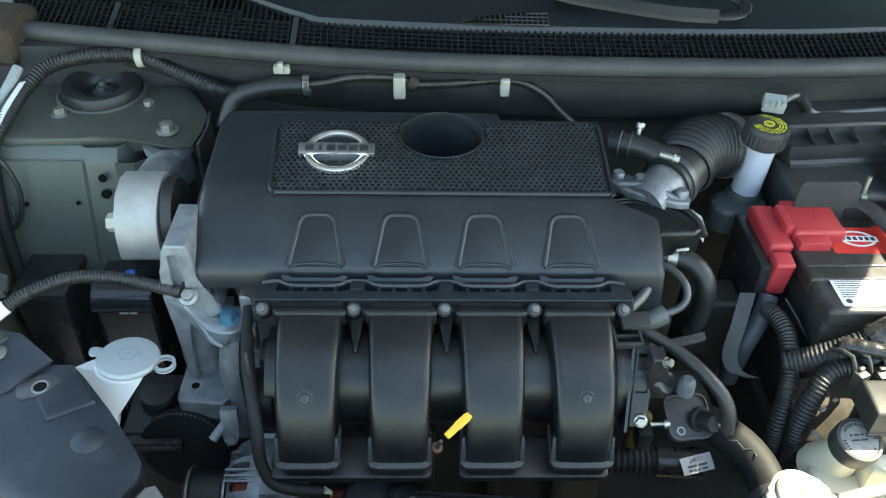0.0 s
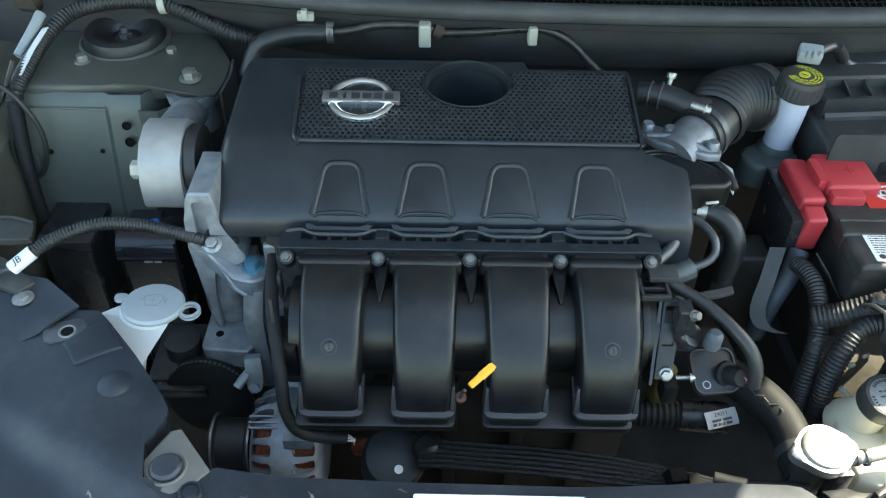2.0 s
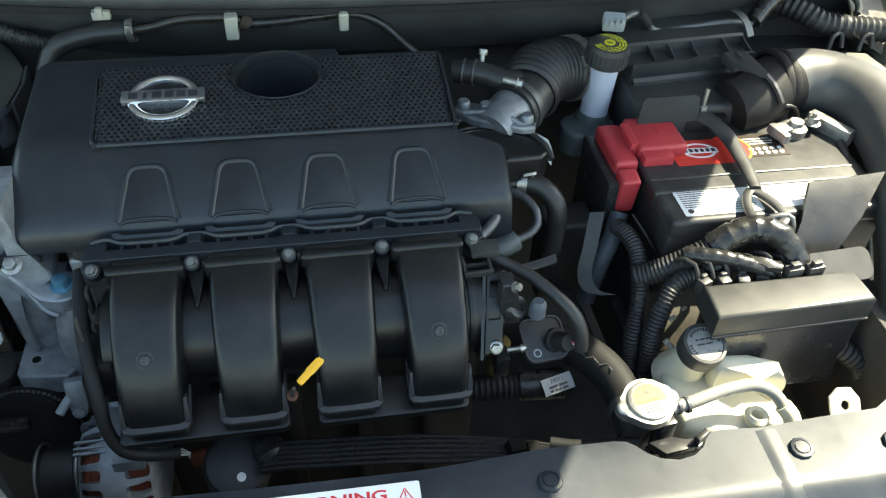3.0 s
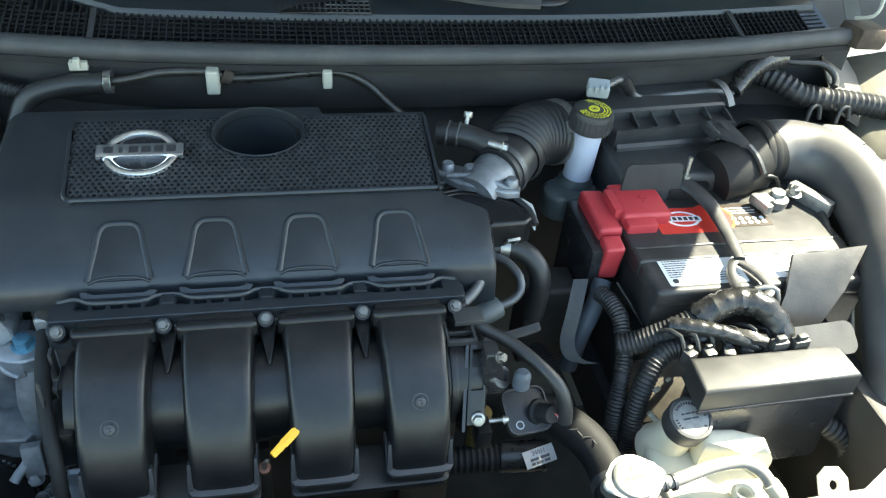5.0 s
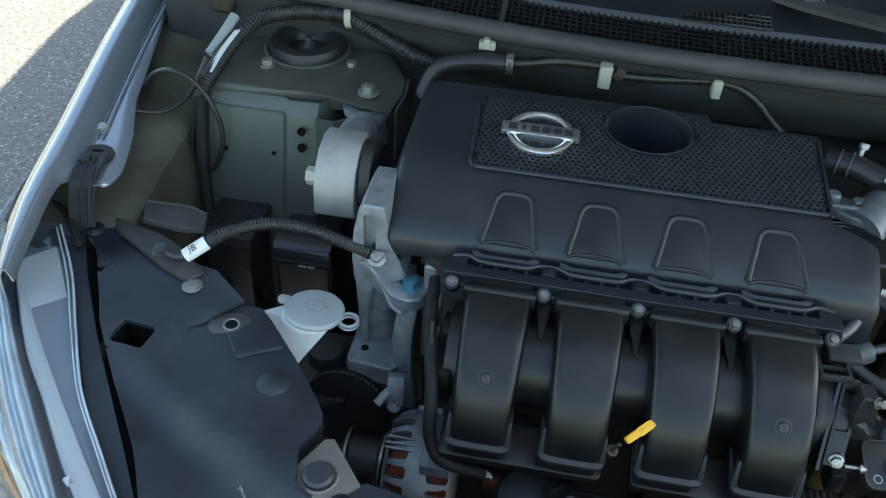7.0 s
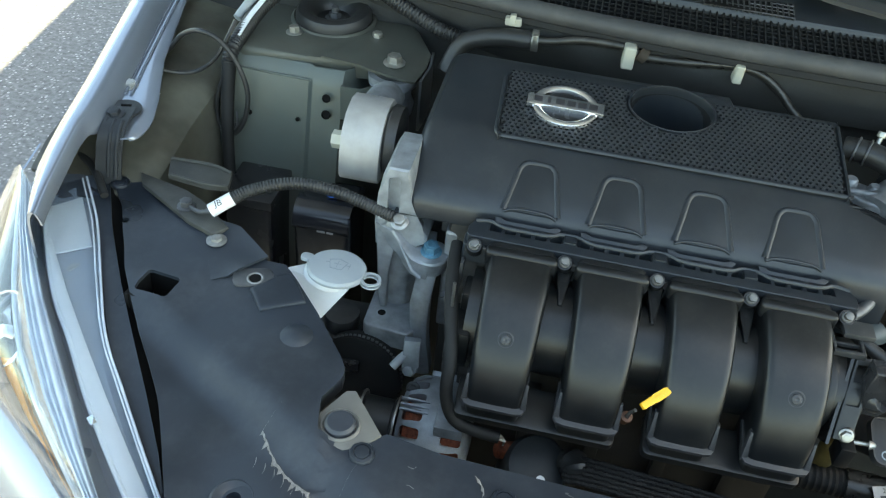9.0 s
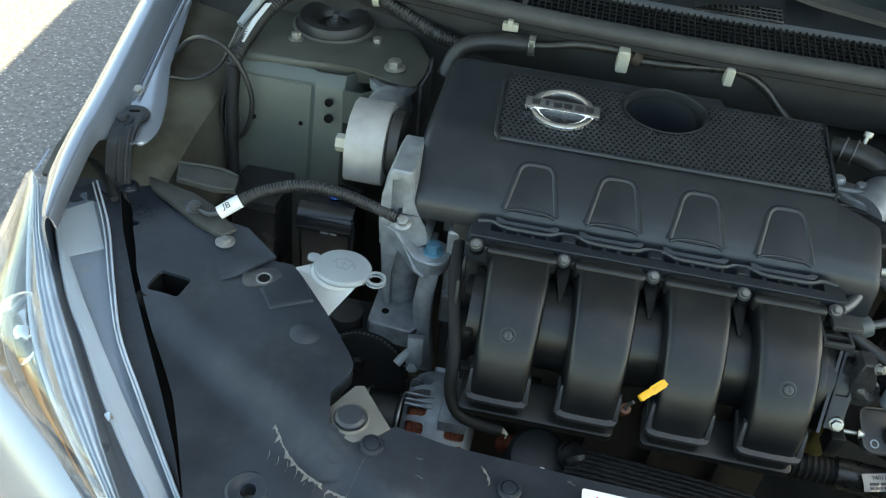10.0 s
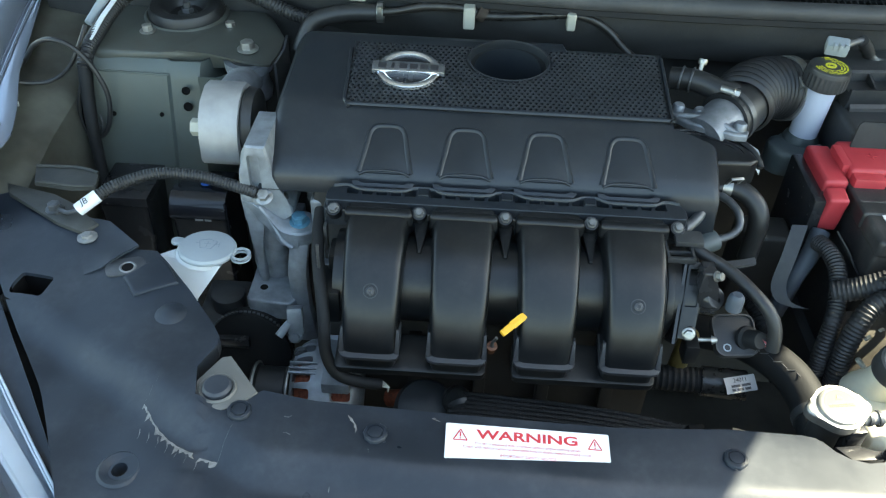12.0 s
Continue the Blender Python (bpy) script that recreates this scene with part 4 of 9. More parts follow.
part("heading", words("WARNING", 0.0118, LM @ pose(0, 0.0078, 0.0004), 0.00005, wide=1.50, bold=0.00030), M_REDINK, sign, "red heading")
for k, line in enumerate(("This car is equipped with a remote control engine starting device.", "Check with vehicle owner to determine how to disable before working on car.")):
    part("text_line", words(line, 0.0034, LM @ pose(0, -0.0005 - 0.0037 * k, 0.0004), 0.00005), M_REDINK, sign)
part("footer", words("IMPORTANT SAFETY NOTICE", 0.0036, LM @ pose(0, -0.0105, 0.0004), 0.00005), M_REDINK, sign)
for sx in (-0.057, 0.057):
    bm = B()
    t0 = LM @ pose(sx, 0.0065, 0.0004)
    for a, b in (((-0.0058, -0.0048), (0.0058, -0.0048)), ((0.0058, -0.0048), (0, 0.0052)), ((0, 0.0052), (-0.0058, -0.0048))):
        d = (V((*b, 0)) - V((*a, 0))).normalized() * 0.0005
        nrm = V((-d.y, d.x, 0))
        prism(bm, [(a[0] - nrm.x, a[1] - nrm.y), (b[0] - nrm.x, b[1] - nrm.y), (b[0] + nrm.x, b[1] + nrm.y), (a[0] + nrm.x, a[1] + nrm.y)], 0, 0.0001, t0)
    prism(bm, rounded(0.0012, 0.0045, 0.0004, 2, 0, 0.0005), 0, 0.0001, t0)
    prism(bm, circle(0.0007, 8, 0, -0.0032), 0, 0.0001, t0)
    part("triangle_sign", bm, M_REDINK, sign)

# steel corner bracket with a rubber plug
plug = thing("corner_bracket", "cream steel bracket with a dark rubber plug", "bracket", (-0.245, 0.36, 0.79))
bm = B()
prism(bm, [(-0.250, 0.389), (-0.242, 0.391), (-0.210, 0.352), (-0.222, 0.338), (-0.236, 0.330), (-0.252, 0.332), (-0.264, 0.344), (-0.266, 0.358)], 0.805, 0.812, None, 0.0015)
part("plate", bm, M_BEIGE, plug)
bm = B()
lathe(bm, [(0.0138, 0.808), (0.0168, 0.808), (0.0166, 0.8128), (0.0152, 0.8140), (0.0138, 0.8128), (0.0138, 0.808)], pose(-0.2445, 0.3525, 0), 30)
part("collar", bm, M_BEIGE, plug)
bm = B()
lathe(bm, [(0.0132, 0.806), (0.0127, 0.8155), (0.0105, 0.8178), (0, 0.8188)], pose(-0.2445, 0.3525, 0), 26)
part("plug", bm, M_PLUG, plug, "dark slate rubber plug")

# earth plate and steel tabs at the left of the panel
tabs = thing("earth_plate", "grey steel plate that carries the earth bolt", "bracket", (-0.47, 0.57, 0.80))
bm = B()
prism(bm, [(-0.545, 0.613), (-0.486, 0.598), (-0.460, 0.584), (-0.420, 0.551), (-0.431, 0.536), (-0.462, 0.549), (-0.500, 0.573), (-0.534, 0.594)], 0.8195, 0.8245, None, 0.002, 3)
part("plate", bm, M_EARTH, tabs)
bm = B()
hexbolt(bm, (-0.4735, 0.5705, 0.8245), (0, 0, 1), 0.0066, 0.006, 1.45)
part("bolt", bm, M_GALV, tabs)
bm = B()
prism(bm, [(-0.524, 0.642), (-0.476, 0.642), (-0.450, 0.634), (-0.444, 0.608), (-0.467, 0.604), (-0.512, 0.610)], 0.824, 0.829, None, 0.0015)
tab_arm = part("upper_tab", bm, M_EARTH, tabs, "dirty pressed steel arm")
for pts in ([(-0.522, 0.640, 0.8295), (-0.476, 0.641, 0.8298), (-0.450, 0.633, 0.8295)], [(-0.510, 0.611, 0.8295), (-0.467, 0.606, 0.8298), (-0.445, 0.609, 0.8295)]):
    bm = B()
    tube(bm, pts, 0.0020, 8)
    part("turned_edge", bm, M_EARTH, tab_arm)
bm = B()
hexbolt(bm, (-0.4255, 0.5330, panel_height(-0.42, 0.53) + 0.001), (0, 0, 1), 0.0060, 0.003, 1.7)
solid("panel_screw", bm, M_LEAD, "zinc screw with a washer in the front panel", "screw")
eyelet = thing("eyelet_tab", "dull grey steel tab with a round hole", "bracket", (-0.374, 0.497, 0.81))
GT = pose(-0.3720, 0.4930, panel_height(-0.372, 0.493) + 0.0010, 2, 0, 18)
bm = B()
prism(bm, rounded(0.038, 0.024, 0.009, 5), -0.003, 0, GT, 0.0008)
part("plate", bm, M_GALV, eyelet)
# Uncut plate: the hole's shade is a black disc on top.
bm = B()
prism(bm, circle(0.0058, 20, 0.002, -0.002), -0.001, 0.0002, GT)
part("hole", bm, M_SHADE, eyelet, "flat black disc that stands for the shaded hole")
bm = B()
trim_strip(bm, circle(0.0070, 24, 0.002, -0.002), ((-0.0012, 0.0001), (0.0, 0.0008), (0.0012, 0.0001)), GT, 0.002, True)
part("lip", bm, M_LEAD, eyelet)

# ---------------------------------------------------------------- engine cover
cover = thing("engine_cover", "black moulded plastic cover on top of the engine", "engine cover", (-0.02, 0.70, 0.80))


def deck(y):
    return 0.912 + 0.17 * (y - 0.67) if y > 0.67 else 0.912 + 0.6 * (y - 0.67)


SECT = [(0.815, -0.065), (0.812, -0.012), (0.804, -0.003), (0.795, 0), (0.74, 0), (0.69, 0), (0.677, -0.0003), (0.670, -0.0018), (0.663, -0.0003), (0.64, 0), (0.618, 0), (0.609, -0.001), (0.603, -0.004), (0.600, -0.010), (0.598, -0.026)]
bm = B()
rows = []
XS = [(-0.262, 0.060), (-0.2595, 0.030), (-0.2555, 0.012), (-0.2495, 0.004), (-0.2425, 0.001), (-0.235, 0), (-0.12, 0), (0.0, 0), (0.064, 0), (0.068, 0), (0.12, 0), (0.170, 0), (0.1775, 0.0), (0.1780, 0.05)]
for x, drop in XS:
    row = []
    for y, dz in SECT:
        yy = y - (0.012 if x > 0.066 and y > 0.79 else 0)
        lean = 0.008 * (y - 0.60) / 0.2 if x < -0.2 else 0.0
        row.append(V((x + lean, yy, max(0.847, deck(yy) + dz - drop))))
    rows.append([V((row[0].x, row[0].y, 0.846))] + row + [V((row[-1].x, row[-1].y, 0.846))])
sheet(bm, rows, True)
bmesh.ops.holes_fill(bm, edges=[e for e in bm.edges if e.is_boundary], sides=0)
shell = part("shell", bm, M_COVER, cover, smooth=32)


def filler_cut(r):
    """An upright oval cutter for the filler opening."""
    return prism(B(), circle(r, 48, 0.0005, 0.759 / 0.82, 1.0), 0.86, 0.99, Matrix.Diagonal((1, 0.82, 1, 1)))


carve(shell, filler_cut(0.0450))
# lower right shoulder
bm = B()
rows = []
for x, drop, yb in [(0.1775, 0.0, 0.668), (0.200, 0.0, 0.660), (0.2160, 0.0005, 0.6545), (0.2215, 0.002, 0.6525), (0.2245, 0.007, 0.6515), (0.2260, 0.040, 0.651)]:
    ys = [yb + 0.004, yb, yb - 0.012, 0.63, 0.615, 0.609, 0.603, 0.600, 0.598]
    dz = [-0.05, -0.004, -0.001, 0, 0, -0.001, -0.004, -0.010, -0.026]
    rows.append([V((x, ys[0], 0.82))] + [V((x, y, max(0.822, deck(min(y, 0.668)) + d - drop))) for y, d in zip(ys, dz)] + [V((x, 0.598, 0.82))])
sheet(bm, rows, True)
part("shoulder", bm, M_COVER, cover, smooth=32)

# dimpled inlay
PZ = V((0, -0.17, 1)).normalized()
PY = V((0, 1, 0.17)).normalized()
PM = Matrix(((1, 0, 0, 0), (0, PY.y, PZ.y, 0.669), (0, PY.z, PZ.z, 0.9148), (0, 0, 0, 1)))
inlay = [(-0.1690, 0.0), (0.1745, 0.0), (0.1766, 0.0008), (0.1772, 0.003), (0.1775, 0.119), (-0.184, 0.114), (-0.1788, 0.0095), (-0.1778, 0.0055), (-0.1755, 0.0022), (-0.1725, 0.0005)]
bm = B()
prism(bm, inlay, -0.008, -0.0045, PM)
slab_ob = part("inlay_base", bm, M_PANEL, cover)
carve(slab_ob, filler_cut(0.0450))
bm = B()
trim_strip(bm, [(-0.1826, 0.100), (-0.1800, 0.040), (-0.1788, 0.0095), (-0.1778, 0.0055), (-0.1755, 0.0022), (-0.1725, 0.0005), (-0.165, 0.0), (-0.05, 0), (0.06, 0), (0.170, 0), (0.1750, 0.0003), (0.1768, 0.0016), (0.1773, 0.006), (0.1774, 0.05), (0.1775, 0.110)], ((-0.0008, -0.0016), (0.0002, 0.0002), (0.0016, 0.0008), (0.0032, 0.0003), (0.0042, -0.0045)), PM)
part("inlay_frame", bm, M_COVER, cover, smooth=50)
bm = B()
ctr = V((0.0, 0.06))
for i in range(len(inlay)):
    a, b = V(inlay[i]), V(inlay[(i + 1) % len(inlay)])
    ia, ib = a + (ctr - a).normalized() * 0.0060, b + (ctr - b).normalized() * 0.0060
    ma, mb = a + (ctr - a).normalized() * 0.0024, b + (ctr - b).normalized() * 0.0024
    q = [[PM @ V((p.x, p.y, h)) for p, h in zip(s, (-0.005, -0.0006, 0.0014, 0.0010, -0.002))] for s in ((a, a.lerp(ma, 0.3), ma, ia, ia), (b, b.lerp(mb, 0.3), mb, ib, ib))]
    sheet(bm, q)
bmesh.ops.solidify(bm, geom=bm.faces[:], thickness=0.0005)
border = part("inlay_border", bm, M_COVER, cover)
carve(border, filler_cut(0.0480))
bm = B()
PITCH, ROW = 0.0062, 0.0052
hole_v = (0.759 - 0.669) / PY.y
j = 0
v = 0.0058
while v < 0.113:
    u = -0.1745 + (PITCH / 2 if j % 2 else 0)
    left = -0.1735 - 0.006 * v / 0.115
    while u < 0.1725:
        d = math.hypot((u - 0.0005), (v - hole_v) / 0.82)
        if u > left and d > 0.0490 and not (((u + 0.112) / 0.037) ** 2 + ((v - 0.065) / 0.029) ** 2 < 1):
            out = [bm.verts.new(PM @ V((u + 0.00352 * math.cos(radians(60 * k + 30)), v + 0.00340 * math.sin(radians(60 * k + 30)), 0))) for k in range(6)]
            rim = [bm.verts.new(PM @ V((u + 0.00195 * math.cos(radians(60 * k + 30)), v + 0.00185 * math.sin(radians(60 * k + 30)), -0.0001))) for k in range(6)]
            low = [bm.verts.new(PM @ V((u + 0.0017 * math.cos(radians(60 * k + 30)), v + 0.0016 * math.sin(radians(60 * k + 30)), -0.0028))) for k in range(6)]
            for k in range(6):
                k2 = (k + 1) % 6
                bm.faces.new((out[k], out[k2], rim[k2], rim[k]))
                bm.faces.new((rim[k], rim[k2], low[k2], low[k]))
            bm.faces.new(low)
        u += PITCH
    v += ROW
    j += 1
dimples = part("dimple_field", bm, M_PANEL, cover, "staggered rows of small dimples", smooth=0)
tagged(dimples, "staggered rows of small dimples", kind="stuff")
# the oil filler opening
HM = PM @ pose(0.0005, hole_v, 0) @ Matrix.Diagonal((1, 0.82, 1, 1))
bm = B()
lathe(bm, [(0.0476, -0.002), (0.0472, 0.0002), (0.0462, 0.0008), (0.0450, 0.0003), (0.0440, -0.003), (0.0436, -0.010)], HM, 56)
part("filler_rim", bm, M_COVER, cover, "smooth rim of the filler opening")
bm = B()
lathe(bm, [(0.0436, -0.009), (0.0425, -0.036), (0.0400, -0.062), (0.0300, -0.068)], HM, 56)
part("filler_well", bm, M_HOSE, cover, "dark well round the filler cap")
bm = B()
lathe(bm, [(0.0, -0.048), (0.012, -0.0485), (0.024, -0.050), (0.028, -0.053), (0.029, -0.066), (0.0415, -0.067)], HM, 40)
box(bm, HM @ V((0, 0, -0.045)), (0.038, 0.008, 0.008), (10, 0, 20), 0.002)
part("filler_cap", bm, M_BLACK, cover, "black oil filler cap")

# badge: ring, bar and dark letter bars
EM = PM @ pose(-0.112, 0.0600, 0.001)
badge = thing("cover_badge", "chrome ring badge with a cross bar on the cover", "badge", EM.translation)
bm = B()
n = 64
lathe(bm, [(0.0255, 0.0), (0.0258, 0.0030), (0.0280, 0.0046), (0.0318, 0.0046), (0.0336, 0.0032), (0.0340, 0.0)], EM @ Matrix.Diagonal((1.05, 1.0, 1, 1)), n)
part("ring", bm, M_CHROME, badge)
bm = B()
prism(bm, rounded(0.0815, 0.0175, 0.0012, 2), 0.001, 0.0062, EM, 0.0012)
bar = part("bar", bm, M_CHROME, badge)
for k in range(6):
    part("dark_bar", prism(B(), rounded(0.0088 if k != 1 else 0.0032, 0.0088, 0.0008, 2, -0.0290 + k * 0.0116, 0), 0.0061, 0.0064, EM), M_INK, bar)
bm = B()
prism(bm, circle(0.0256, 40), -0.0005, 0.0012, EM)
part("backing", bm, M_GLOSSBLACK, badge, "glossy black backing")

# four arched reliefs
SN = V((0, -0.6, 1)).normalized()
SY = V((0, 1, 0.6)).normalized()
for xc, shift in ((-0.127, 0.0), (-0.0425, 0.0), (0.0415, 0.0), (0.1280, 0.0)):
    SM = Matrix(((1, 0, 0, xc), (0, SY.y, SN.y, 0.604), (0, SY.z, SN.z, 0.8724), (0, 0, 0, 1)))
    arch = [(-0.0262, -0.001), (-0.0235, 0.014), (-0.0205, 0.030), (-0.0185, 0.042), (-0.0165, 0.048), (-0.0125, 0.0522), (-0.007, 0.0535), (0.007, 0.0535), (0.0125, 0.0522), (0.0165, 0.048), (0.0185, 0.042), (0.0205, 0.030), (0.0235, 0.014), (0.0262, -0.001)]
    bm = B()
    prism(bm, arch, -0.006, 0.0003, SM, 0.0004)
    rel = part("arch_relief", bm, M_COVER, cover, "arched relief with a raised rim")
    bm = B()
    trim_strip(bm, arch, ((0.0042, -0.0012), (0.0034, 0.0004), (0.0022, 0.0016), (0.0006, 0.0019), (-0.0008, 0.0012), (-0.0020, 0.0002), (-0.0024, -0.0006)), SM)
    part("arch_rim", bm, M_COVER, rel, smooth=60)
    bm = B()
    tube(bm, [SM @ V((x, y, z)) for x, y, z in ((-0.0265, -0.003, -0.001), (-0.018, 0.0005, 0.0), (0, 0.0018, 0.0003), (0.018, 0.0005, 0.0), (0.0265, -0.003, -0.001))], 0.0016, 8, 0.003)
    part("lower_edge", bm, M_COVER, rel, smooth=60)
    # Solid sheet in darker black, painting the shaded slot below each arch.
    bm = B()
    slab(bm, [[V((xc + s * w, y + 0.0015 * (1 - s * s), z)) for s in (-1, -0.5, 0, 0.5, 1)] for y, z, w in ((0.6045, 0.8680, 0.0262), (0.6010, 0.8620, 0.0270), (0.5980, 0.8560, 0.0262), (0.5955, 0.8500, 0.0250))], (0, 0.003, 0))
    part("dark_slot", bm, M_RUNNER, cover, "dark sheet in place of the shaded slot under the relief")
    bm = B()
    LMX = Matrix(((1, 0, 0, xc), (0, 0.80, -0.60, 0.5900), (0, 0.60, 0.80, 0.8650), (0, 0, 0, 1)))
    prism(bm, [(-0.0330, 0.0052), (-0.0262, 0.0052), (-0.0215, 0.0010), (0.0215, 0.0010), (0.0262, 0.0052), (0.0330, 0.0038), (0.0318, 0.0010), (0.0250, -0.0052), (0.0205, -0.0062), (-0.0205, -0.0062), (-0.0250, -0.0052), (-0.0318, 0.0005)], -0.004, 0.0, LMX, 0.0012)
    part("clip_lip", bm, M_COVER, cover, "boat-shaped lip below the relief")

# ---------------------------------------------------------------- intake manifold
mani = thing("intake_manifold", "satin black nylon intake manifold with four runners", "intake manifold", (0, 0.50, 0.72))
RX = (-0.127, -0.0412, 0.0452, 0.1295)
bm = B()
prism(bm, [(-0.1825, 0.5575), (0.1845, 0.5575), (0.1865, 0.563), (0.1865, 0.578), (0.182, 0.588), (0.172, 0.5905), (-0.170, 0.5905), (-0.1805, 0.587), (-0.1850, 0.577), (-0.1850, 0.562)], 0.836, 0.8555, None, 0.0022, 3)
part("flange_base", bm, M_COVER, mani)
bm = B()
prism(bm, [(-0.1805, 0.5615), (0.1825, 0.5615), (0.1845, 0.566), (0.1845, 0.577), (0.180, 0.5868), (0.171, 0.5892), (-0.169, 0.5892), (-0.1785, 0.5858), (-0.1828, 0.576), (-0.1828, 0.565)], 0.852, 0.8648, None, 0.0014, 3)
flange = part("flange", bm, M_COVER, mani, "ladder-ribbed flange")
cutter = B()
for xc in RX:
    for dx in (-0.0148, 0.0, 0.0148):
        prism(cutter, rounded(0.0112, 0.0066, 0.0012, 2, xc + dx, 0.5768), 0.857, 0.88)
    for s in (-1, 1):
        prism(cutter, [(xc + s * 0.0235, 0.5738), (xc + s * 0.0355, 0.5738), (xc + s * 0.0355, 0.5848), (xc + s * 0.0320, 0.5848), (xc + s * 0.0235, 0.5795)][::s], 0.857, 0.88)
carve(flange, cutter)
bm = B()
wave = [(-0.1770, 0.5850)]
for xc in RX:
    wave += [(xc - 0.0375, 0.5880), (xc - 0.0325, 0.5872), (xc - 0.0260, 0.5828), (xc - 0.0190, 0.5812), (xc, 0.5810), (xc + 0.0190, 0.5812), (xc + 0.0260, 0.5828), (xc + 0.0325, 0.5872), (xc + 0.0375, 0.5880)]
trim_strip(bm, wave + [(0.1790, 0.5850)], ((0.0015, 0.8635), (0.0013, 0.8668), (0.0, 0.8676), (-0.0013, 0.8668), (-0.0015, 0.8635)), Matrix.Identity(4), 0.004)
part("flange_rib", bm, M_COVER, flange, "wavy raised rib", smooth=60)
for xc in (-0.084, 0.002, 0.087):
    bm = B()
    prism(bm, [(-0.0062, 0.0075), (-0.0055, -0.0045), (0.0055, -0.0045), (0.0062, 0.0075)], 0.860, 0.8668, pose(xc, 0.580, 0), 0.0015)
    part("screw_boss", bm, M_COVER, flange)
CY, CZ, RR = 0.552, 0.757, 0.1035


def runner(xc):
    bm = B()
    rows = []
    steps = 26
    for i in range(steps + 1):
        a = radians(84 + 112 * i / steps)
        u = i / steps
        w = 0.0635 - 0.0120 * u + (0.0040 if i == 0 else 0.003 if i == 1 else 0)
        rr = RR + (0.0035 if i < 2 else 0.001 * (1 - u))
        row = []
        for s, d in ((-1, 0.050), (-1, 0.020), (-0.99, 0.0105), (-0.96, 0.0058), (-0.91, 0.0026), (-0.84, 0.0009), (-0.70, 0.0002), (0, -0.0003), (0.70, 0.0002), (0.84, 0.0009), (0.91, 0.0026), (0.96, 0.0058), (0.99, 0.0105), (1, 0.020), (1, 0.050)):
            r = rr - d
            row.append(V((xc + s * w / 2, CY + r * math.cos(a), CZ + r * math.sin(a))))
        rows.append(row)
    sheet(bm, rows, True)
    return bm


for k, xc in enumerate(RX):
    run = part("runner", runner(xc), M_RUNNER, mani, smooth=40)
    bm = B()
    span(bm, (xc - 0.0345, 0.5435, 0.8470), (xc + 0.0345, 0.5555, 0.8645), 0.0050, 4)
    part("collar", bm, M_RUNNER, run)
    bm = B()
    prism(bm, [(-0.0295, 0.034), (-0.0300, -0.004), (-0.0270, -0.0085), (-0.020, -0.0100), (0.020, -0.0100), (0.0270, -0.0085), (0.0300, -0.004), (0.0295, 0.034)], -0.0045, 0, pose(xc, 0.4530, 0.7640, 14), 0.0013)
    for sx in (-1, 1):
        prism(bm, [(-0.003, 0.0), (0.003, 0.0), (0.0014, 0.030), (-0.0012, 0.030)], -0.003, 0.003, pose(xc + sx * 0.0275, 0.4510, 0.7590, 72, 0, 0), 0.001)
    part("lip", bm, M_LIP, run, "grey-black lower lip")
    if k in (0, 3):
        bm = B()
        m = aim((xc, 0.4735, 0.8238), (0, -0.78, 0.64))
        lathe(bm, [(0.0084, -0.0012), (0.0078, 0.0008), (0.0068, 0.0012), (0.0060, 0.0006), (0.0050, 0.0008), (0.0042, 0.0024), (0.0020, 0.0030), (0, 0.0016)], m, 24)
        part("rivet", bm, M_LIP, run, "round moulded rivet")
for a, b in ((-0.163, -0.011), (0.015, 0.158)):
    bm = B()
    prism(bm, rounded(b - a, 0.042, 0.006, 3), -0.010, 0, pose((a + b) / 2, 0.4670, 0.7478, 16), 0.002)
    part("base_rail", bm, M_RUNNER, mani, "satin black base rail")
bm = B()
cyl(bm, (-0.168, 0.5360, 0.790), (0.196, 0.5360, 0.790), 0.0460, n=48)
cyl(bm, (0.163, 0.5360, 0.790), (0.170, 0.5360, 0.790), 0.0485, n=48, bev=0.001)
part("plenum", bm, M_RUNNER, mani, "round plenum tube")
for xc in (-0.084, 0.002, 0.087):
    bm = B()
    prism(bm, [(-0.0085, 0.024), (-0.0048, 0.006), (-0.0020, -0.015), (0.0020, -0.015), (0.0048, 0.006), (0.0085, 0.024)], -0.012, 0, pose(xc, 0.5345, 0.8408, 19, 0, 0), 0.0018, 3)
    web = part("web", bm, M_RUNNER, mani, "tapering web between the runners")
    # Dull black patch on the web, drawing a groove's shade by colour.
    bm = B()
    prism(bm, [(-0.0032, 0.010), (-0.0008, -0.010), (0.0008, -0.010), (0.0032, 0.010)], -0.003, 0.0003, pose(xc, 0.5345, 0.8408, 19, 0, 0))
    part("groove", bm, M_HOSE, web)
bm = B()
for x in (-0.173, -0.0865, 0.0005, 0.0868, 0.173):
    hexbolt(bm, (x, 0.5530, 0.8605), (0, -0.62, 0.80), 0.0040, 0.0045, 1.35)
    part("bolt", bm, M_BOLT, mani)
    bm = B()
    lathe(bm, [(0.0082, -0.012), (0.0078, -0.002), (0.0070, 0.0), (0, 0.0)], aim((x, 0.5530, 0.8600), (0, -0.62, 0.80)), 20)
    part("bolt_boss", bm, M_RUNNER, mani)
    bm = B()
bm.free()
bm = B()
span(bm, (-0.1835, 0.486, 0.764), (-0.160, 0.530, 0.806), 0.004)
span(bm, (-0.1760, 0.520, 0.780), (-0.160, 0.550, 0.826), 0.004)
end_cap = part("end_cap", bm, M_RUNNER, mani)
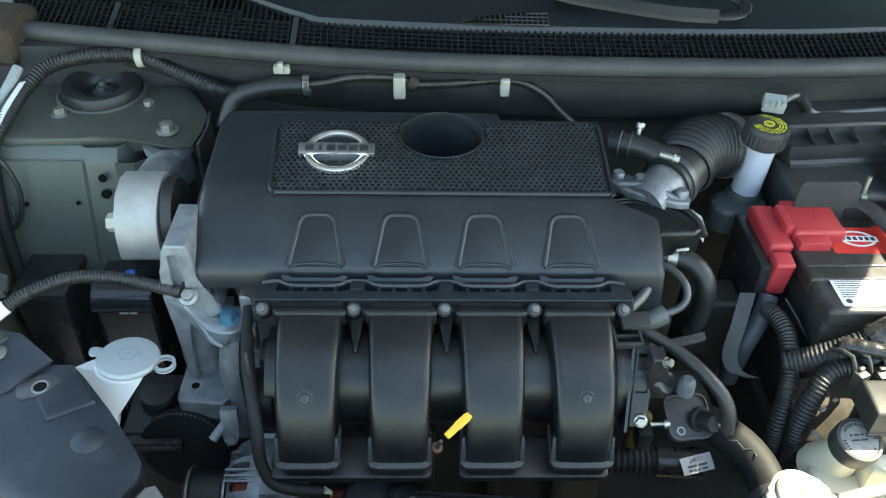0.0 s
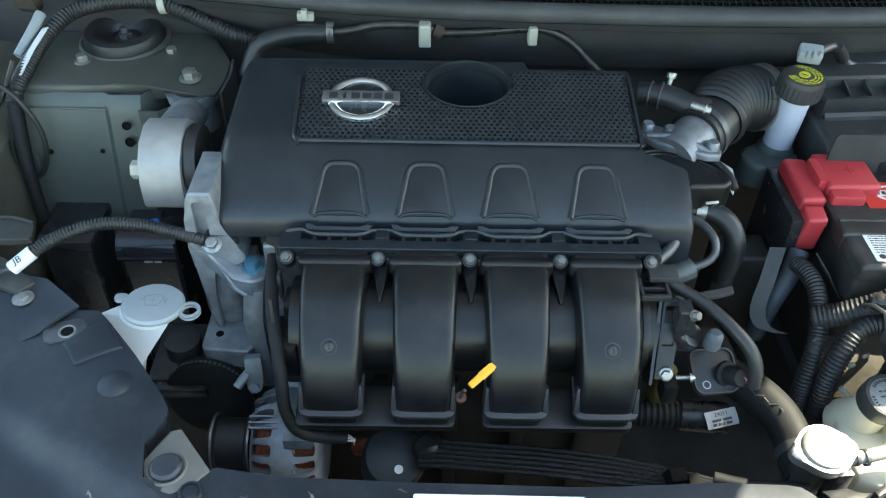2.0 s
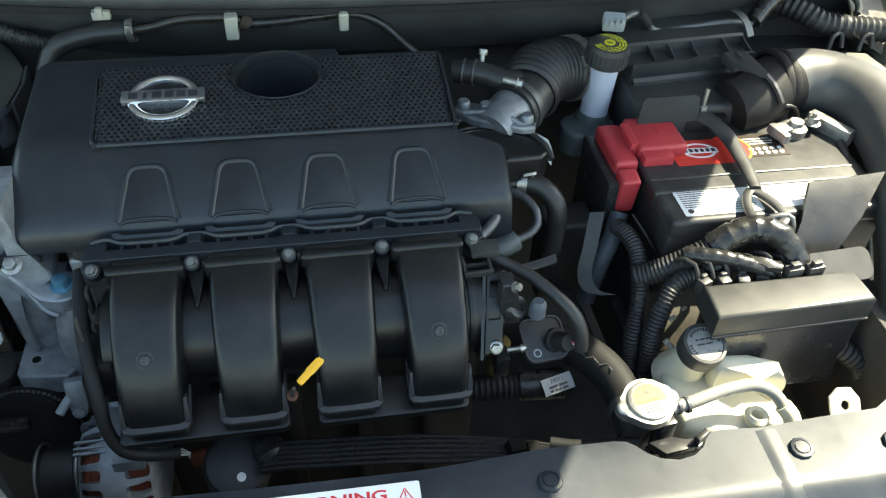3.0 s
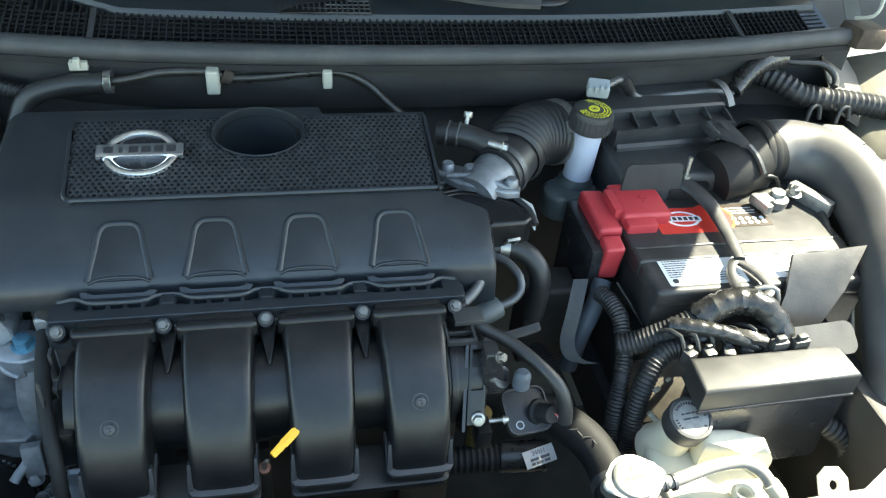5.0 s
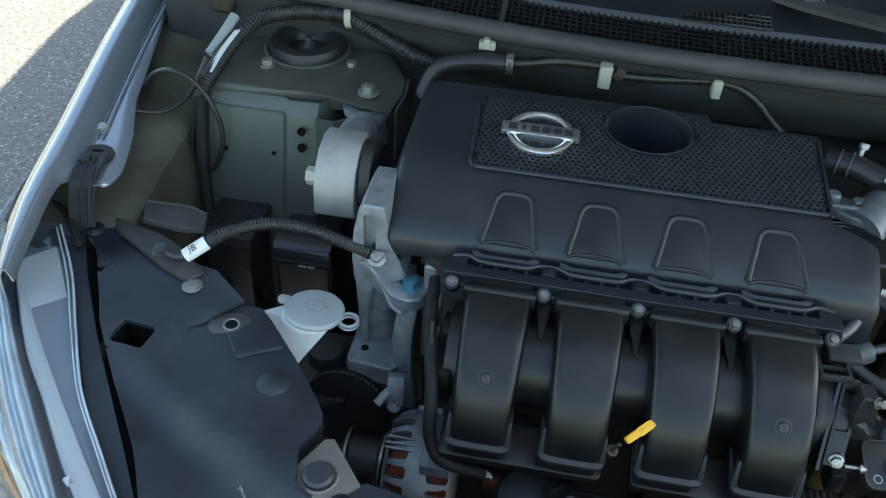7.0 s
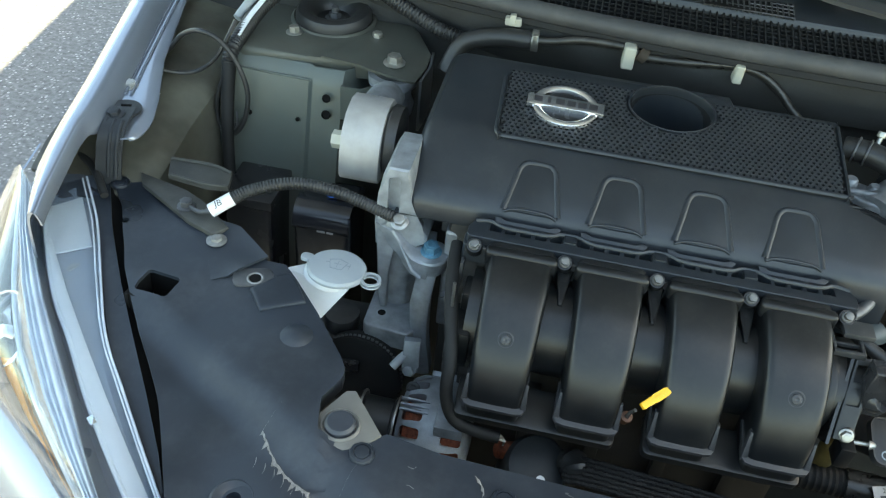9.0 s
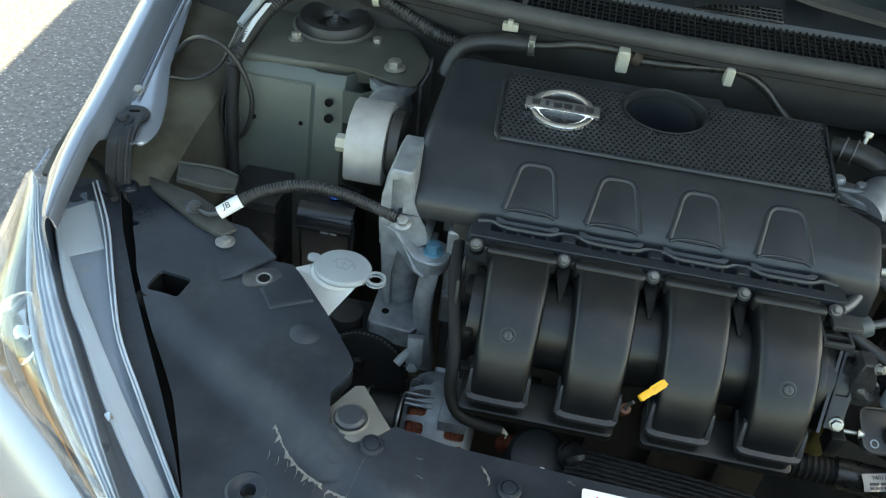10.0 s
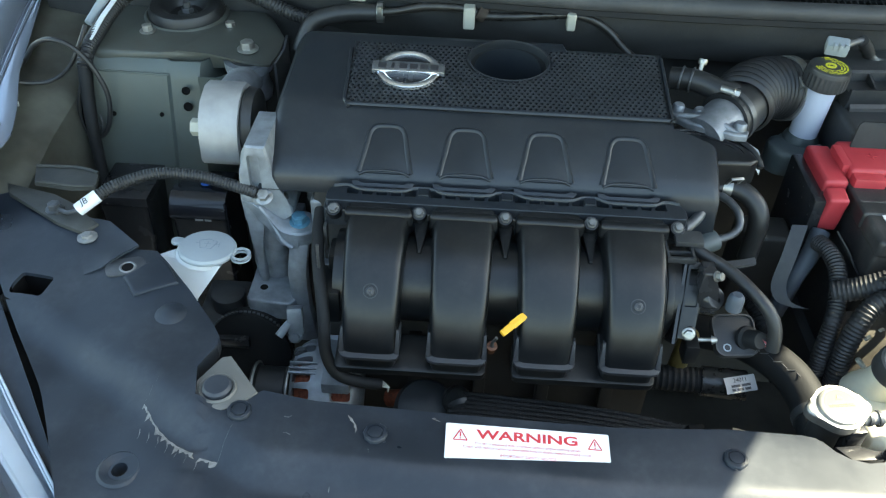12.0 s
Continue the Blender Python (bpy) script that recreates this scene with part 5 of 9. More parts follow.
for a, b in (((-0.1835, 0.503, 0.806), (-0.1805, 0.506, 0.852)), ((-0.1835, 0.545, 0.812), (-0.1800, 0.556, 0.842))):
    part("frame_strip", span(B(), a, b, 0.001), M_BLACK, end_cap)
# right end: ladder bracket
EB = Matrix(((1, 0.10, 0, 0.1865), (0, 0.62, -0.78, 0.4960), (0, 0.78, 0.62, 0.8150), (0, 0, 0, 1)))
bm = B()
prism(bm, rounded(0.0165, 0.076, 0.0012, 2), -0.014, 0, EB, 0.001)
ladder = part("end_bracket", bm, M_RUNNER, mani, "end bracket with square windows")
cutter = B()
for v in (0.0235, 0.0020):
    prism(cutter, rounded(0.0115, 0.0165, 0.001, 2, 0, v), -0.010, 0.02, EB)
carve(ladder, cutter)
# Black backing paints the shaded depth behind the windows.
part("window_back", prism(B(), rounded(0.0150, 0.050, 0.001, 2, 0, 0.012), -0.0105, -0.0080, EB), M_SHADE, ladder)
part("plate_edge", prism(B(), rounded(0.0030, 0.084, 0.001, 2, -0.0105, -0.002), -0.030, -0.002, EB), M_GLOSSBLACK, ladder)
part("foot_block", span(B(), (0.186, 0.470, 0.752), (0.200, 0.490, 0.776), 0.002), M_RUNNER, ladder)
part("bolt_boss", lathe(B(), [(0.0085, -0.016), (0.0080, -0.001), (0.0070, 0.0), (0, 0)], aim((0.1855, 0.4765, 0.7890), (-0.15, -0.9, 0.45)), 20), M_RUNNER, ladder)
for a, b in (((0.1600, 0.520, 0.846), (0.1630, 0.556, 0.8500)), ((0.1850, 0.520, 0.846), (0.1880, 0.556, 0.8500)), ((0.1600, 0.517, 0.844), (0.1880, 0.521, 0.8500)), ((0.1600, 0.530, 0.8440), (0.1880, 0.533, 0.8480))):
    part("frame_bar", span(B(), a, b, 0.0008), M_BLACK, ladder)
part("top_strap", span(B(), (0.1700, 0.536, 0.8500), (0.198, 0.556, 0.8560), 0.0015), M_BLACK, ladder)
bm = B()
hexbolt(bm, (0.1855, 0.4760, 0.7895), (-0.15, -0.9, 0.45), 0.0052, 0.005, 1.25)
cyl(bm, (0.198, 0.486, 0.772), (0.214, 0.486, 0.773), 0.0022, n=12)
lathe(bm, [(0.0, 0.006), (0.0024, 0.005), (0.0048, 0.0), (0.0, 0.0)], aim((0.214, 0.485, 0.7735), (1, -0.2, 0.3)), 14)
part("end_bolt", bm, M_STEEL, mani)
bm = B()
prism(bm, [(0.1945, 0.800), (0.2120, 0.800), (0.2150, 0.815), (0.2060, 0.832), (0.2030, 0.853), (0.1905, 0.853), (0.1900, 0.83)], -0.512, -0.494, Matrix(((1, 0, 0, 0), (0, 0, -1, 0), (0, 1, 0, 0), (0, 0, 0, 1))), 0.0025, 3)
lathe(bm, [(0.0, 0.004), (0.010, 0.004), (0.013, 0.0), (0.013, -0.012)], aim((0.2080, 0.499, 0.818), (0.4, -0.6, 0.6)), 24)
part("vacuum_unit", bm, M_GLOSSBLACK, mani, "slate-black vacuum unit")
bm = B()
hexbolt(bm, (0.2020, 0.4935, 0.8505), (0.5, -0.6, 0.5), 0.0042, 0.005, 1.25)
part("unit_screw", bm, M_BOLT, mani)

# dark engine block under everything
bm = B()
block = thing("engine_block", "dark grimy engine block under the cover", "engine block", (0, 0.68, 0.34))
part("cylinder_head", span(bm, (-0.205, 0.60, 0.36), (0.20, 0.80, 0.845), 0.01), M_DARK, block)
part("crankcase", span(B(), (-0.19, 0.545, 0.34), (0.19, 0.61, 0.72), 0.01), M_DARK, block)
for k in range(5):
    part("block_rib", span(B(), (-0.17 + k * 0.075, 0.535, 0.42), (-0.155 + k * 0.075, 0.548, 0.70), 0.002), M_DARK, block)

# dipstick
dip = thing("oil_dipstick", "yellow dipstick handle in an orange-lipped tube", "dipstick", (-0.006, 0.456, 0.74))
bm = B()
DH = Matrix.Translation((0.0122, 0.4580, 0.8060)) @ aim((0, 0, 0), (0.10, -0.55, 0.83)) @ pose(0, 0, 0, 0, 0, 34) @ Matrix.Diagonal((1.02, 0.78, 0.85, 1))
prism(bm, [(-0.0150, -0.0034), (-0.0138, -0.0042), (-0.0040, -0.0046), (-0.0020, -0.0036), (0.0110, -0.0034), (0.0140, -0.0042), (0.0158, -0.0030), (0.0158, 0.0030), (0.0140, 0.0042), (0.0110, 0.0034), (-0.0020, 0.0036), (-0.0040, 0.0046), (-0.0138, 0.0042), (-0.0150, 0.0034)], -0.0032, 0.0030, DH, 0.0012)
prism(bm, rounded(0.010, 0.0034, 0.0012, 3, 0.004, 0), 0.0028, 0.0038, DH, 0.0005)
part("handle", bm, M_YELLOW, dip)
bm = B()
tube(bm, [(-0.0035, 0.4480, 0.796), (-0.0065, 0.452, 0.786), (-0.0065, 0.458, 0.770)], 0.0017, 8)
part("stem", bm, M_DARK, dip)
bm = B()
lathe(bm, [(0.0022, 0.002), (0.0052, 0.0015), (0.0056, -0.002), (0.005, -0.006), (0.0042, -0.014), (0.0022, -0.014)], aim((-0.0065, 0.4570, 0.775), (0.02, -0.45, 0.9)), 18)
part("tube_mouth", bm, M_ORANGE, dip)

# ---------------------------------------------------------------- left side of the bay
tower = thing("strut_tower", "grey-green primered suspension tower with a rubber top mount", "strut tower", (-0.42, 0.88, 0.40))
bm = B()
prism(bm, [(-0.520, 0.802), (-0.496, 0.797), (-0.42, 0.803), (-0.352, 0.812), (-0.318, 0.815), (-0.310, 0.86), (-0.318, 0.935), (-0.520, 0.935)], 0.872, 0.894, None, 0.007, 3)
top = part("top_plate", bm, M_TOWER, tower)
carve(top, cyl(B(), (-0.421, 0.912, 0.80), (-0.421, 0.912, 0.95), 0.046, n=40))
bm = B()
rows = []
for y, z in ((0.799, 0.886), (0.792, 0.878), (0.788, 0.866), (0.784, 0.850), (0.772, 0.80), (0.758, 0.74), (0.748, 0.66), (0.742, 0.40)):
    rows.append([V((-0.520, y - 0.01, z)), V((-0.50, y, z)), V((-0.45, y, z)), V((-0.415, y + 0.001, z)), V((-0.408, y - 0.005, z)), V((-0.372, y - 0.003, z)), V((-0.366, y + 0.006, z)), V((-0.352, y + 0.06, z)), V((-0.346, 0.935, z))])
slab(bm, rows, (0, 0.003, 0))
part("front_face", bm, M_BODY, tower)
# Rimmed black discs on the uncut face give the holes their shade.
for x, z, r in ((-0.3885, 0.858, 0.0042), (-0.388, 0.838, 0.0046), (-0.486, 0.820, 0.0026), (-0.425, 0.822, 0.0022)):
    bm = B()
    m = aim((x, 0.7805 - (0.86 - z) * 0.18 - (0.006 if x > -0.41 else -0.0015), z), (0, -1, 0.2))
    lathe(bm, [(r * 1.25, -0.0005), (r * 1.2, 0.0006), (r, 0.0008), (r * 0.9, -0.001), (0, -0.001)], m, 16)
    part("hole_plug", bm, M_SHADE, tower, "small black disc that stands for a shaded hole")
bm = B()
tube(bm, [(-0.505, 0.7905, 0.872), (-0.455, 0.7885, 0.8715), (-0.412, 0.7885, 0.871)], 0.0016, 8, 0.01)
part("pressed_ledge", bm, M_BODY, tower)
bm = B()
slab(bm, [[V((-0.372, 0.777, z)), V((-0.350, 0.776, z)), V((-0.334, 0.790, z))] for z in (0.876, 0.855, 0.832)], (0, 0.003, 0))
part("side_ear", bm, M_BODY, tower)
bm = B()
lathe(bm, [(0.0490, -0.03), (0.0490, 0.000), (0.0510, 0.0018), (0.0540, 0.000), (0.0560, -0.004)], aim((-0.421, 0.912, 0.897), (0, -0.06, 1)), 44)
part("cup_lip", bm, M_TOWER, tower, "pale turned lip")
bm = B()
lathe(bm, [(0.0490, -0.012), (0.0488, 0.006), (0.0450, 0.0125), (0.0360, 0.0140), (0.0290, 0.011), (0.0240, 0.005), (0.0210, 0.000), (0, 0.000)], aim((-0.421, 0.912, 0.897), (0, -0.06, 1)), 40)
part("rubber_mount", bm, M_RUBBER, tower, "black rubber top mount")
bm = B()
hexbolt(bm, (-0.419, 0.911, 0.897), (0, 0, 1), 0.008, 0.006, 1.6)
cyl(bm, (-0.419, 0.911, 0.900), (-0.419, 0.911, 0.912), 0.0045, n=12)
part("centre_nut", bm, M_GALV, tower)
for x, y in ((-0.4555, 0.857), (-0.3545, 0.8785)):
    bm = B()
    hexbolt(bm, (x, y, 0.894), (0, -0.05, 1), 0.0066, 0.007, 1.55)
    part("top_nut", bm, M_STEEL, tower)
bm = B()
slab(bm, [[V((-0.405, 0.806, 0.8955)), V((-0.36, 0.801, 0.8955)), V((-0.33, 0.795, 0.893)), V((-0.298, 0.792, 0.890)), V((-0.288, 0.800, 0.886))],
          [V((-0.39, 0.83, 0.8965)), V((-0.36, 0.832, 0.8965)), V((-0.33, 0.832, 0.8955)), V((-0.296, 0.832, 0.893)), V((-0.282, 0.832, 0.888))],
          [V((-0.37, 0.875, 0.897)), V((-0.35, 0.878, 0.897)), V((-0.325, 0.878, 0.896)), V((-0.297, 0.876, 0.893)), V((-0.284, 0.872, 0.888))],
          [V((-0.345, 0.925, 0.897)), V((-0.335, 0.925, 0.897)), V((-0.325, 0.925, 0.896)), V((-0.315, 0.925, 0.893)), V((-0.31, 0.925, 0.888))]], (0, 0, -0.003))
part("mount_bracket", bm, M_TOWER, tower, "welded bracket plate")
bm = B()
slab(bm, [[V((-0.283, 0.80, z)), V((-0.280, 0.84, z)), V((-0.284, 0.88, z))] for z in (0.888, 0.86, 0.82)], (0.003, 0, 0))
part("bracket_side", bm, M_GALV, tower)

mount = thing("engine_mount", "machined aluminium engine mount with a rubber bush", "engine mount", (-0.315, 0.70, 0.79))
bm = B()
prism(bm, [(0.652, 0.838), (0.6465, 0.846), (0.648, 0.872), (0.656, 0.892), (0.672, 0.906), (0.695, 0.912), (0.715, 0.908), (0.730, 0.895), (0.738, 0.87), (0.738, 0.845), (0.70, 0.833), (0.668, 0.833)], -0.0215, 0.0215, Matrix(((0, 0, 1, -0.3135), (1, 0, 0, 0), (0, 1, 0, 0), (0, 0, 0, 1))), 0.003)
part("housing", bm, M_BRUSHED, mount)
bm = B()
lathe(bm, [(0, 0), (0.036, 0), (0.040, 0.004), (0.038, 0.014), (0.02, 0.016), (0, 0.016)], aim((-0.2925, 0.692, 0.870), (1, 0, 0)), 32)
part("rubber_bush", bm, M_RUBBER, mount)
bm = B()
hexbolt(bm, (-0.334, 0.672, 0.872), (-1, 0, 0), 0.0100, 0.012, 1.35, 0.003)
part("side_nut", bm, M_CLIP, mount, "pale zinc side nut")
bm = B()
lathe(bm, [(0.0, 0.0), (0.025, 0.0), (0.027, 0.012), (0.023, 0.022), (0.023, 0.034), (0.029, 0.038), (0.030, 0.050), (0.0, 0.050)], aim((-0.318, 0.815, 0.835), (0, 0, 1)), 28)
tube(bm, [(-0.318, 0.818, 0.858), (-0.317, 0.790, 0.866), (-0.315, 0.760, 0.878), (-0.3135, 0.715, 0.886)], 0.0180, 20, 0.005, r2=0.0215)
part("stem", bm, M_CAST, mount)
bm = B()
lathe(bm, [(0.0, 0.0), (0.024, 0.0), (0.025, 0.004), (0.0, 0.004)], aim((-0.318, 0.818, 0.8845), (0, 0, 1)), 28)
part("rubber_pad", bm, M_RUBBER, mount)
bm = B()
hexbolt(bm, (-0.3185, 0.8205, 0.895), (0, -0.05, 1), 0.0088, 0.0085, 1.5, 0.002)
part("top_bolt", bm, M_STEEL, mount)

front_cover = thing("timing_cover", "cast aluminium timing cover and mount bracket of the engine", "engine bracket", (-0.245, 0.60, 0.66))
bm = B()
prism(bm, [(-0.2805, 0.800), (-0.2815, 0.830), (-0.2790, 0.868), (-0.2755, 0.888), (-0.270, 0.899), (-0.2490, 0.899), (-0.2455, 0.880), (-0.2455, 0.850), (-0.236, 0.832), (-0.226, 0.822), (-0.226, 0.812), (-0.240, 0.802)], -0.668, -0.598, Matrix(((1, 0, 0, 0), (0, 0, -1, 0), (0, 1, 0, 0), (0, 0, 0, 1))), 0.005, 3)
cast = part("web_plate", bm, M_CAST, front_cover)
bm = B()
prism(bm, rounded(0.0125, 0.044, 0.004, 3), -0.607, -0.58, Matrix(((1, 0, 0, -0.2630), (0, 0, -1, 0), (0, 1, 0, 0.866), (0, 0, 0, 1))))
carve(cast, bm)
for x, z in ((-0.2735, 0.834), (-0.2515, 0.838)):
    bm = B()
    lathe(bm, [(0.006, -0.004), (0.006, 0.001), (0.004, 0.0025), (0, 0.0025)], aim((x, 0.598, z), (0, -1, 0.1)), 18)
    part("pad", bm, M_CAST, front_cover)
FX = Matrix(((1, 0, 0, 0), (0, 0, -1, 0), (0, 1, 0, 0), (0, 0, 0, 1)))
bm = B()
lathe(bm, [(0.0, 0.0), (0.0185, 0.0), (0.0205, 0.010), (0.0220, 0.060), (0.0245, 0.104), (0.0, 0.110)], pose(-0.2560, 0.6250, 0.706, 0, 0, 0), 28)
part("pillar", bm, M_CAST, front_cover)
bm = B()
prism(bm, [(-0.2800, 0.834), (-0.2745, 0.809), (-0.2765, 0.742), (-0.2715, 0.712), (-0.2640, 0.712), (-0.2650, 0.760), (-0.2620, 0.812), (-0.2560, 0.834)], -0.640, -0.5975, FX, 0.004, 3)
part("side_rib", bm, M_CAST, front_cover)
bm = B()
slab(bm, [[V((x, yf, z - 0.003)), V((x, yf + 0.004, z)), V((x, 0.610, z + 0.001)), V((x, 0.632, z + 0.002))] for x, yf, z in ((-0.2805, 0.5975, 0.832), (-0.2680, 0.5960, 0.829), (-0.2560, 0.5920, 0.822), (-0.2460, 0.5860, 0.812), (-0.2380, 0.5820, 0.8055), (-0.2290, 0.5805, 0.8030), (-0.2200, 0.5800, 0.8028))], (0, 0.002, -0.021))
part("gusset", bm, M_CAST, front_cover, smooth=50)
bm = B()
tube(bm, [(-0.262, 0.5965, 0.824), (-0.252, 0.592, 0.812), (-0.243, 0.586, 0.799), (-0.236, 0.582, 0.788), (-0.226, 0.580, 0.782)], 0.0026, 10, 0.004)
part("gusset_bead", bm, M_CAST, front_cover)
bm = B()
lathe(bm, [(0.0, -0.024), (0.0145, -0.024), (0.0175, -0.019), (0.0190, -0.012), (0.0195, -0.002), (0.0180, 0.0), (0.0130, 0.0004), (0.0, 0.0004)], aim((-0.2200, 0.599, 0.8035), (0, -0.10, 1)), 32)
part("bolt_boss", bm, M_CAST, front_cover)
bm = B()
hexbolt(bm, (-0.2200, 0.599, 0.8035), (0, -0.10, 1), 0.0084, 0.0085, 1.35, 0.002)
part("blue_bolt", bm, M_BLUEZINC, front_cover, "blue-dyed flange bolt")
bm = B()
lathe(bm, [(0.0, 0.004), (0.0055, 0.0035), (0.0075, 0.0), (0.0, 0.0)], aim((-0.2395, 0.608, 0.829), (0, -0.5, 0.9)), 18)
part("dark_stud", bm, M_GALV, front_cover)
bm = B()
slab(bm, [[V((xa, y, z)), V((xa * 0.7 + xb * 0.3, y - 0.003, z)), V((xa * 0.3 + xb * 0.7, y - 0.003, z)), V((xb, y, z))] for xa, xb, y, z in ((-0.2300, -0.2105, 0.588, 0.786), (-0.2325, -0.2120, 0.582, 0.766), (-0.2345, -0.2140, 0.578, 0.745), (-0.2320, -0.2130, 0.574, 0.720), (-0.2280, -0.2115, 0.571, 0.697), (-0.2290, -0.2060, 0.567, 0.668), (-0.2300, -0.2040, 0.566, 0.655))], (0, 0.016, 0.003))
part("arm", bm, M_CAST, front_cover, smooth=50)
bm = B()
prism(bm, [(-0.2830, 0.572), (-0.279, 0.566), (-0.232, 0.562), (-0.226, 0.570), (-0.226, 0.625), (-0.283, 0.625)], 0.688, 0.713, None, 0.003, 3)
part("foot", bm, M_CAST, front_cover)
bm = B()
span(bm, (-0.2075, 0.600, 0.70), (-0.186, 0.660, 0.833), 0.004, 3)
span(bm, (-0.2060, 0.590, 0.742), (-0.186, 0.604, 0.752), 0.003)
part("head_end", bm, M_CASTDARK, front_cover, "weathered end of the cylinder head")
# Thin black disc laid on the foot as the shade of a drill hole.
bm = B()
prism(bm, circle(0.0045, 14, -0.2665, 0.588), 0.7128, 0.7134)
part("foot_hole", bm, M_SHADE, front_cover, "flat black disc that stands for a shaded drill hole")
bm = B()
box(bm, (-0.222, 0.543, 0.708), (0.018, 0.012, 0.032), (-20, 0, 8), 0.002)
hexbolt(bm, (-0.222, 0.535, 0.690), (0, -0.9, 0.4), 0.0062, 0.005, 1.3)
part("lower_lug", bm, M_CAST, front_cover)
bm = B()
hexbolt(bm, (-0.212, 0.514, 0.6865), (0, -0.9, 0.35), 0.0055, 0.004, 1.4)
part("lower_bolt", bm, M_GALV, front_cover)
bm = B()
tube(bm, [(-0.228, 0.540, 0.706), (-0.234, 0.534, 0.701), (-0.239, 0.528, 0.696)], 0.0048, 12)
part("white_spigot", bm, M_CAPGREY, front_cover, "small white hose spigot")
bm = B()
span(bm, (-0.215, 0.622, 0.815), (-0.202, 0.64, 0.850), 0.002)
span(bm, (-0.226, 0.612, 0.845), (-0.205, 0.624, 0.853), 0.002)
part("lifting_eye", bm, M_GALV, front_cover)

# earth cable
cable = thing("earth_cable", "black corrugated earth cable with a white tag", "cable", (-0.36, 0.58, 0.82))
pts = [(-0.423, 0.569, 0.846), (-0.405, 0.583, 0.852), (-0.368, 0.600, 0.857), (-0.327, 0.604, 0.854), (-0.289, 0.600, 0.8475), (-0.262, 0.596, 0.842)]
bm = B()
tube(bm, pts, 0.0069, 12, corr=0.0009, pitch=0.0032)
part("conduit", bm, M_LOOM, cable)
bm = B()
tube(bm, [(-0.4405, 0.5570, 0.8360), (-0.433, 0.5620, 0.8405), (-0.422, 0.570, 0.8465)], 0.0072, 14)
tag = part("tag", bm, M_LABEL, cable, "white printed tag")
part("tag_print", words("JB", 0.0095, aim((-0.4315, 0.5565, 0.8475), (0.05, -0.55, 0.83)) @ pose(0, 0, 0.0006, 0, 0, 28), 0.0001), M_INK, tag)
bm = B()
tube(bm, [(-0.468, 0.568, 0.8270), (-0.455, 0.560, 0.8290), (-0.440, 0.5572, 0.8360)], 0.0023, 10)
part("ring_terminal", bm, M_GALV, cable, "crimped ring terminal")
bm = B()
hexbolt(bm, (-0.2545, 0.594, 0.8385), (0, -0.5, 0.85), 0.0062, 0.006, 1.5)
part("terminal_bolt", bm, M_STEEL, cable)

# washer bottle filler
washer = thing("washer_filler", "pale grey washer filler cap on a white neck", "washer filler", (-0.30, 0.51, 0.70))
WM = pose(-0.3005, 0.5285, 0.8185, -5, 3, 0) @ Matrix.Diagonal((0.92, 0.92, 0.85, 1))
bm = B()
lathe(bm, [(0.028, -0.0045), (0.0315, -0.0030), (0.0320, 0.0005), (0.0300, 0.0035), (0.0285, 0.0038), (0.012, 0.0052), (0, 0.0055)], WM, 40)
prism(bm, rounded(0.014, 0.012, 0.005, 4, -0.035, 0.008), -0.002, 0.002, WM, 0.0008)
cap = part("cap", bm, M_CAPGREY, washer)
bm = B()
for z in (-0.0040, 0.0006):
    trim_strip(bm, [(0.0385 + 0.0095 * math.cos(a), -0.006 + 0.0105 * math.sin(a)) for a in [2 * math.pi * k / 24 for k in range(24)]], ((-0.0017, z), (-0.0014, z + 0.0013), (0.0014, z + 0.0013), (0.0017, z)), WM, 0.002, True)
part("tether_ring", bm, M_CAPGREY, cap)
bm = B()
icon = WM @ pose(0.0, 0.001, 0.0053)
for a, b in (((-0.010, 0.006), (0.0, 0.010)), ((0.0, 0.010), (0.010, 0.006)), ((0.010, 0.006), (0.006, -0.008)), ((-0.010, 0.006), (-0.006, -0.008)), ((-0.006, -0.008), (0.006, -0.008)), ((-0.013, 0.001), (-0.009, 0.001)), ((0.009, 0.001), (0.014, 0.001)), ((-0.004, 0.001), (0.004, 0.001)), ((0, -0.005), (0, 0.006)), ((0.013, -0.004), (0.013, 0.005))):
    d = (V((*b, 0)) - V((*a, 0))).normalized() * 0.00035
    prism(bm, [(a[0] + d.y, a[1] - d.x), (b[0] + d.y, b[1] - d.x), (b[0] - d.y, b[1] + d.x), (a[0] - d.y, a[1] + d.x)], -0.001, 0.0003, icon)
part("raised_symbol", bm, M_SYMBOL, cap, "raised washer symbol")
bm = B()
lathe(bm, [(0.025, 0.0), (0.026, -0.008), (0.020, -0.014), (0.016, -0.018)], WM @ pose(-0.008, 0.0, -0.005, 0, 12, 0), 28)
sheet(bm, [[V((-0.354, 0.528, 0.806)), V((-0.325, 0.519, 0.810)), V((-0.284, 0.511, 0.810)), V((-0.282, 0.525, 0.808)), V((-0.330, 0.545, 0.806)), V((-0.354, 0.528, 0.806))], [V((-0.336, 0.500, 0.77)), V((-0.325, 0.498, 0.77)), V((-0.312, 0.498, 0.77)), V((-0.312, 0.510, 0.77)), V((-0.330, 0.515, 0.77)), V((-0.336, 0.500, 0.77))], [V((-0.330, 0.496, 0.735)), V((-0.325, 0.494, 0.735)), V((-0.320, 0.494, 0.735)), V((-0.320, 0.50, 0.735)), V((-0.326, 0.502, 0.735)), V((-0.330, 0.496, 0.735))]], True)
part("neck", bm, M_WHITE, washer)

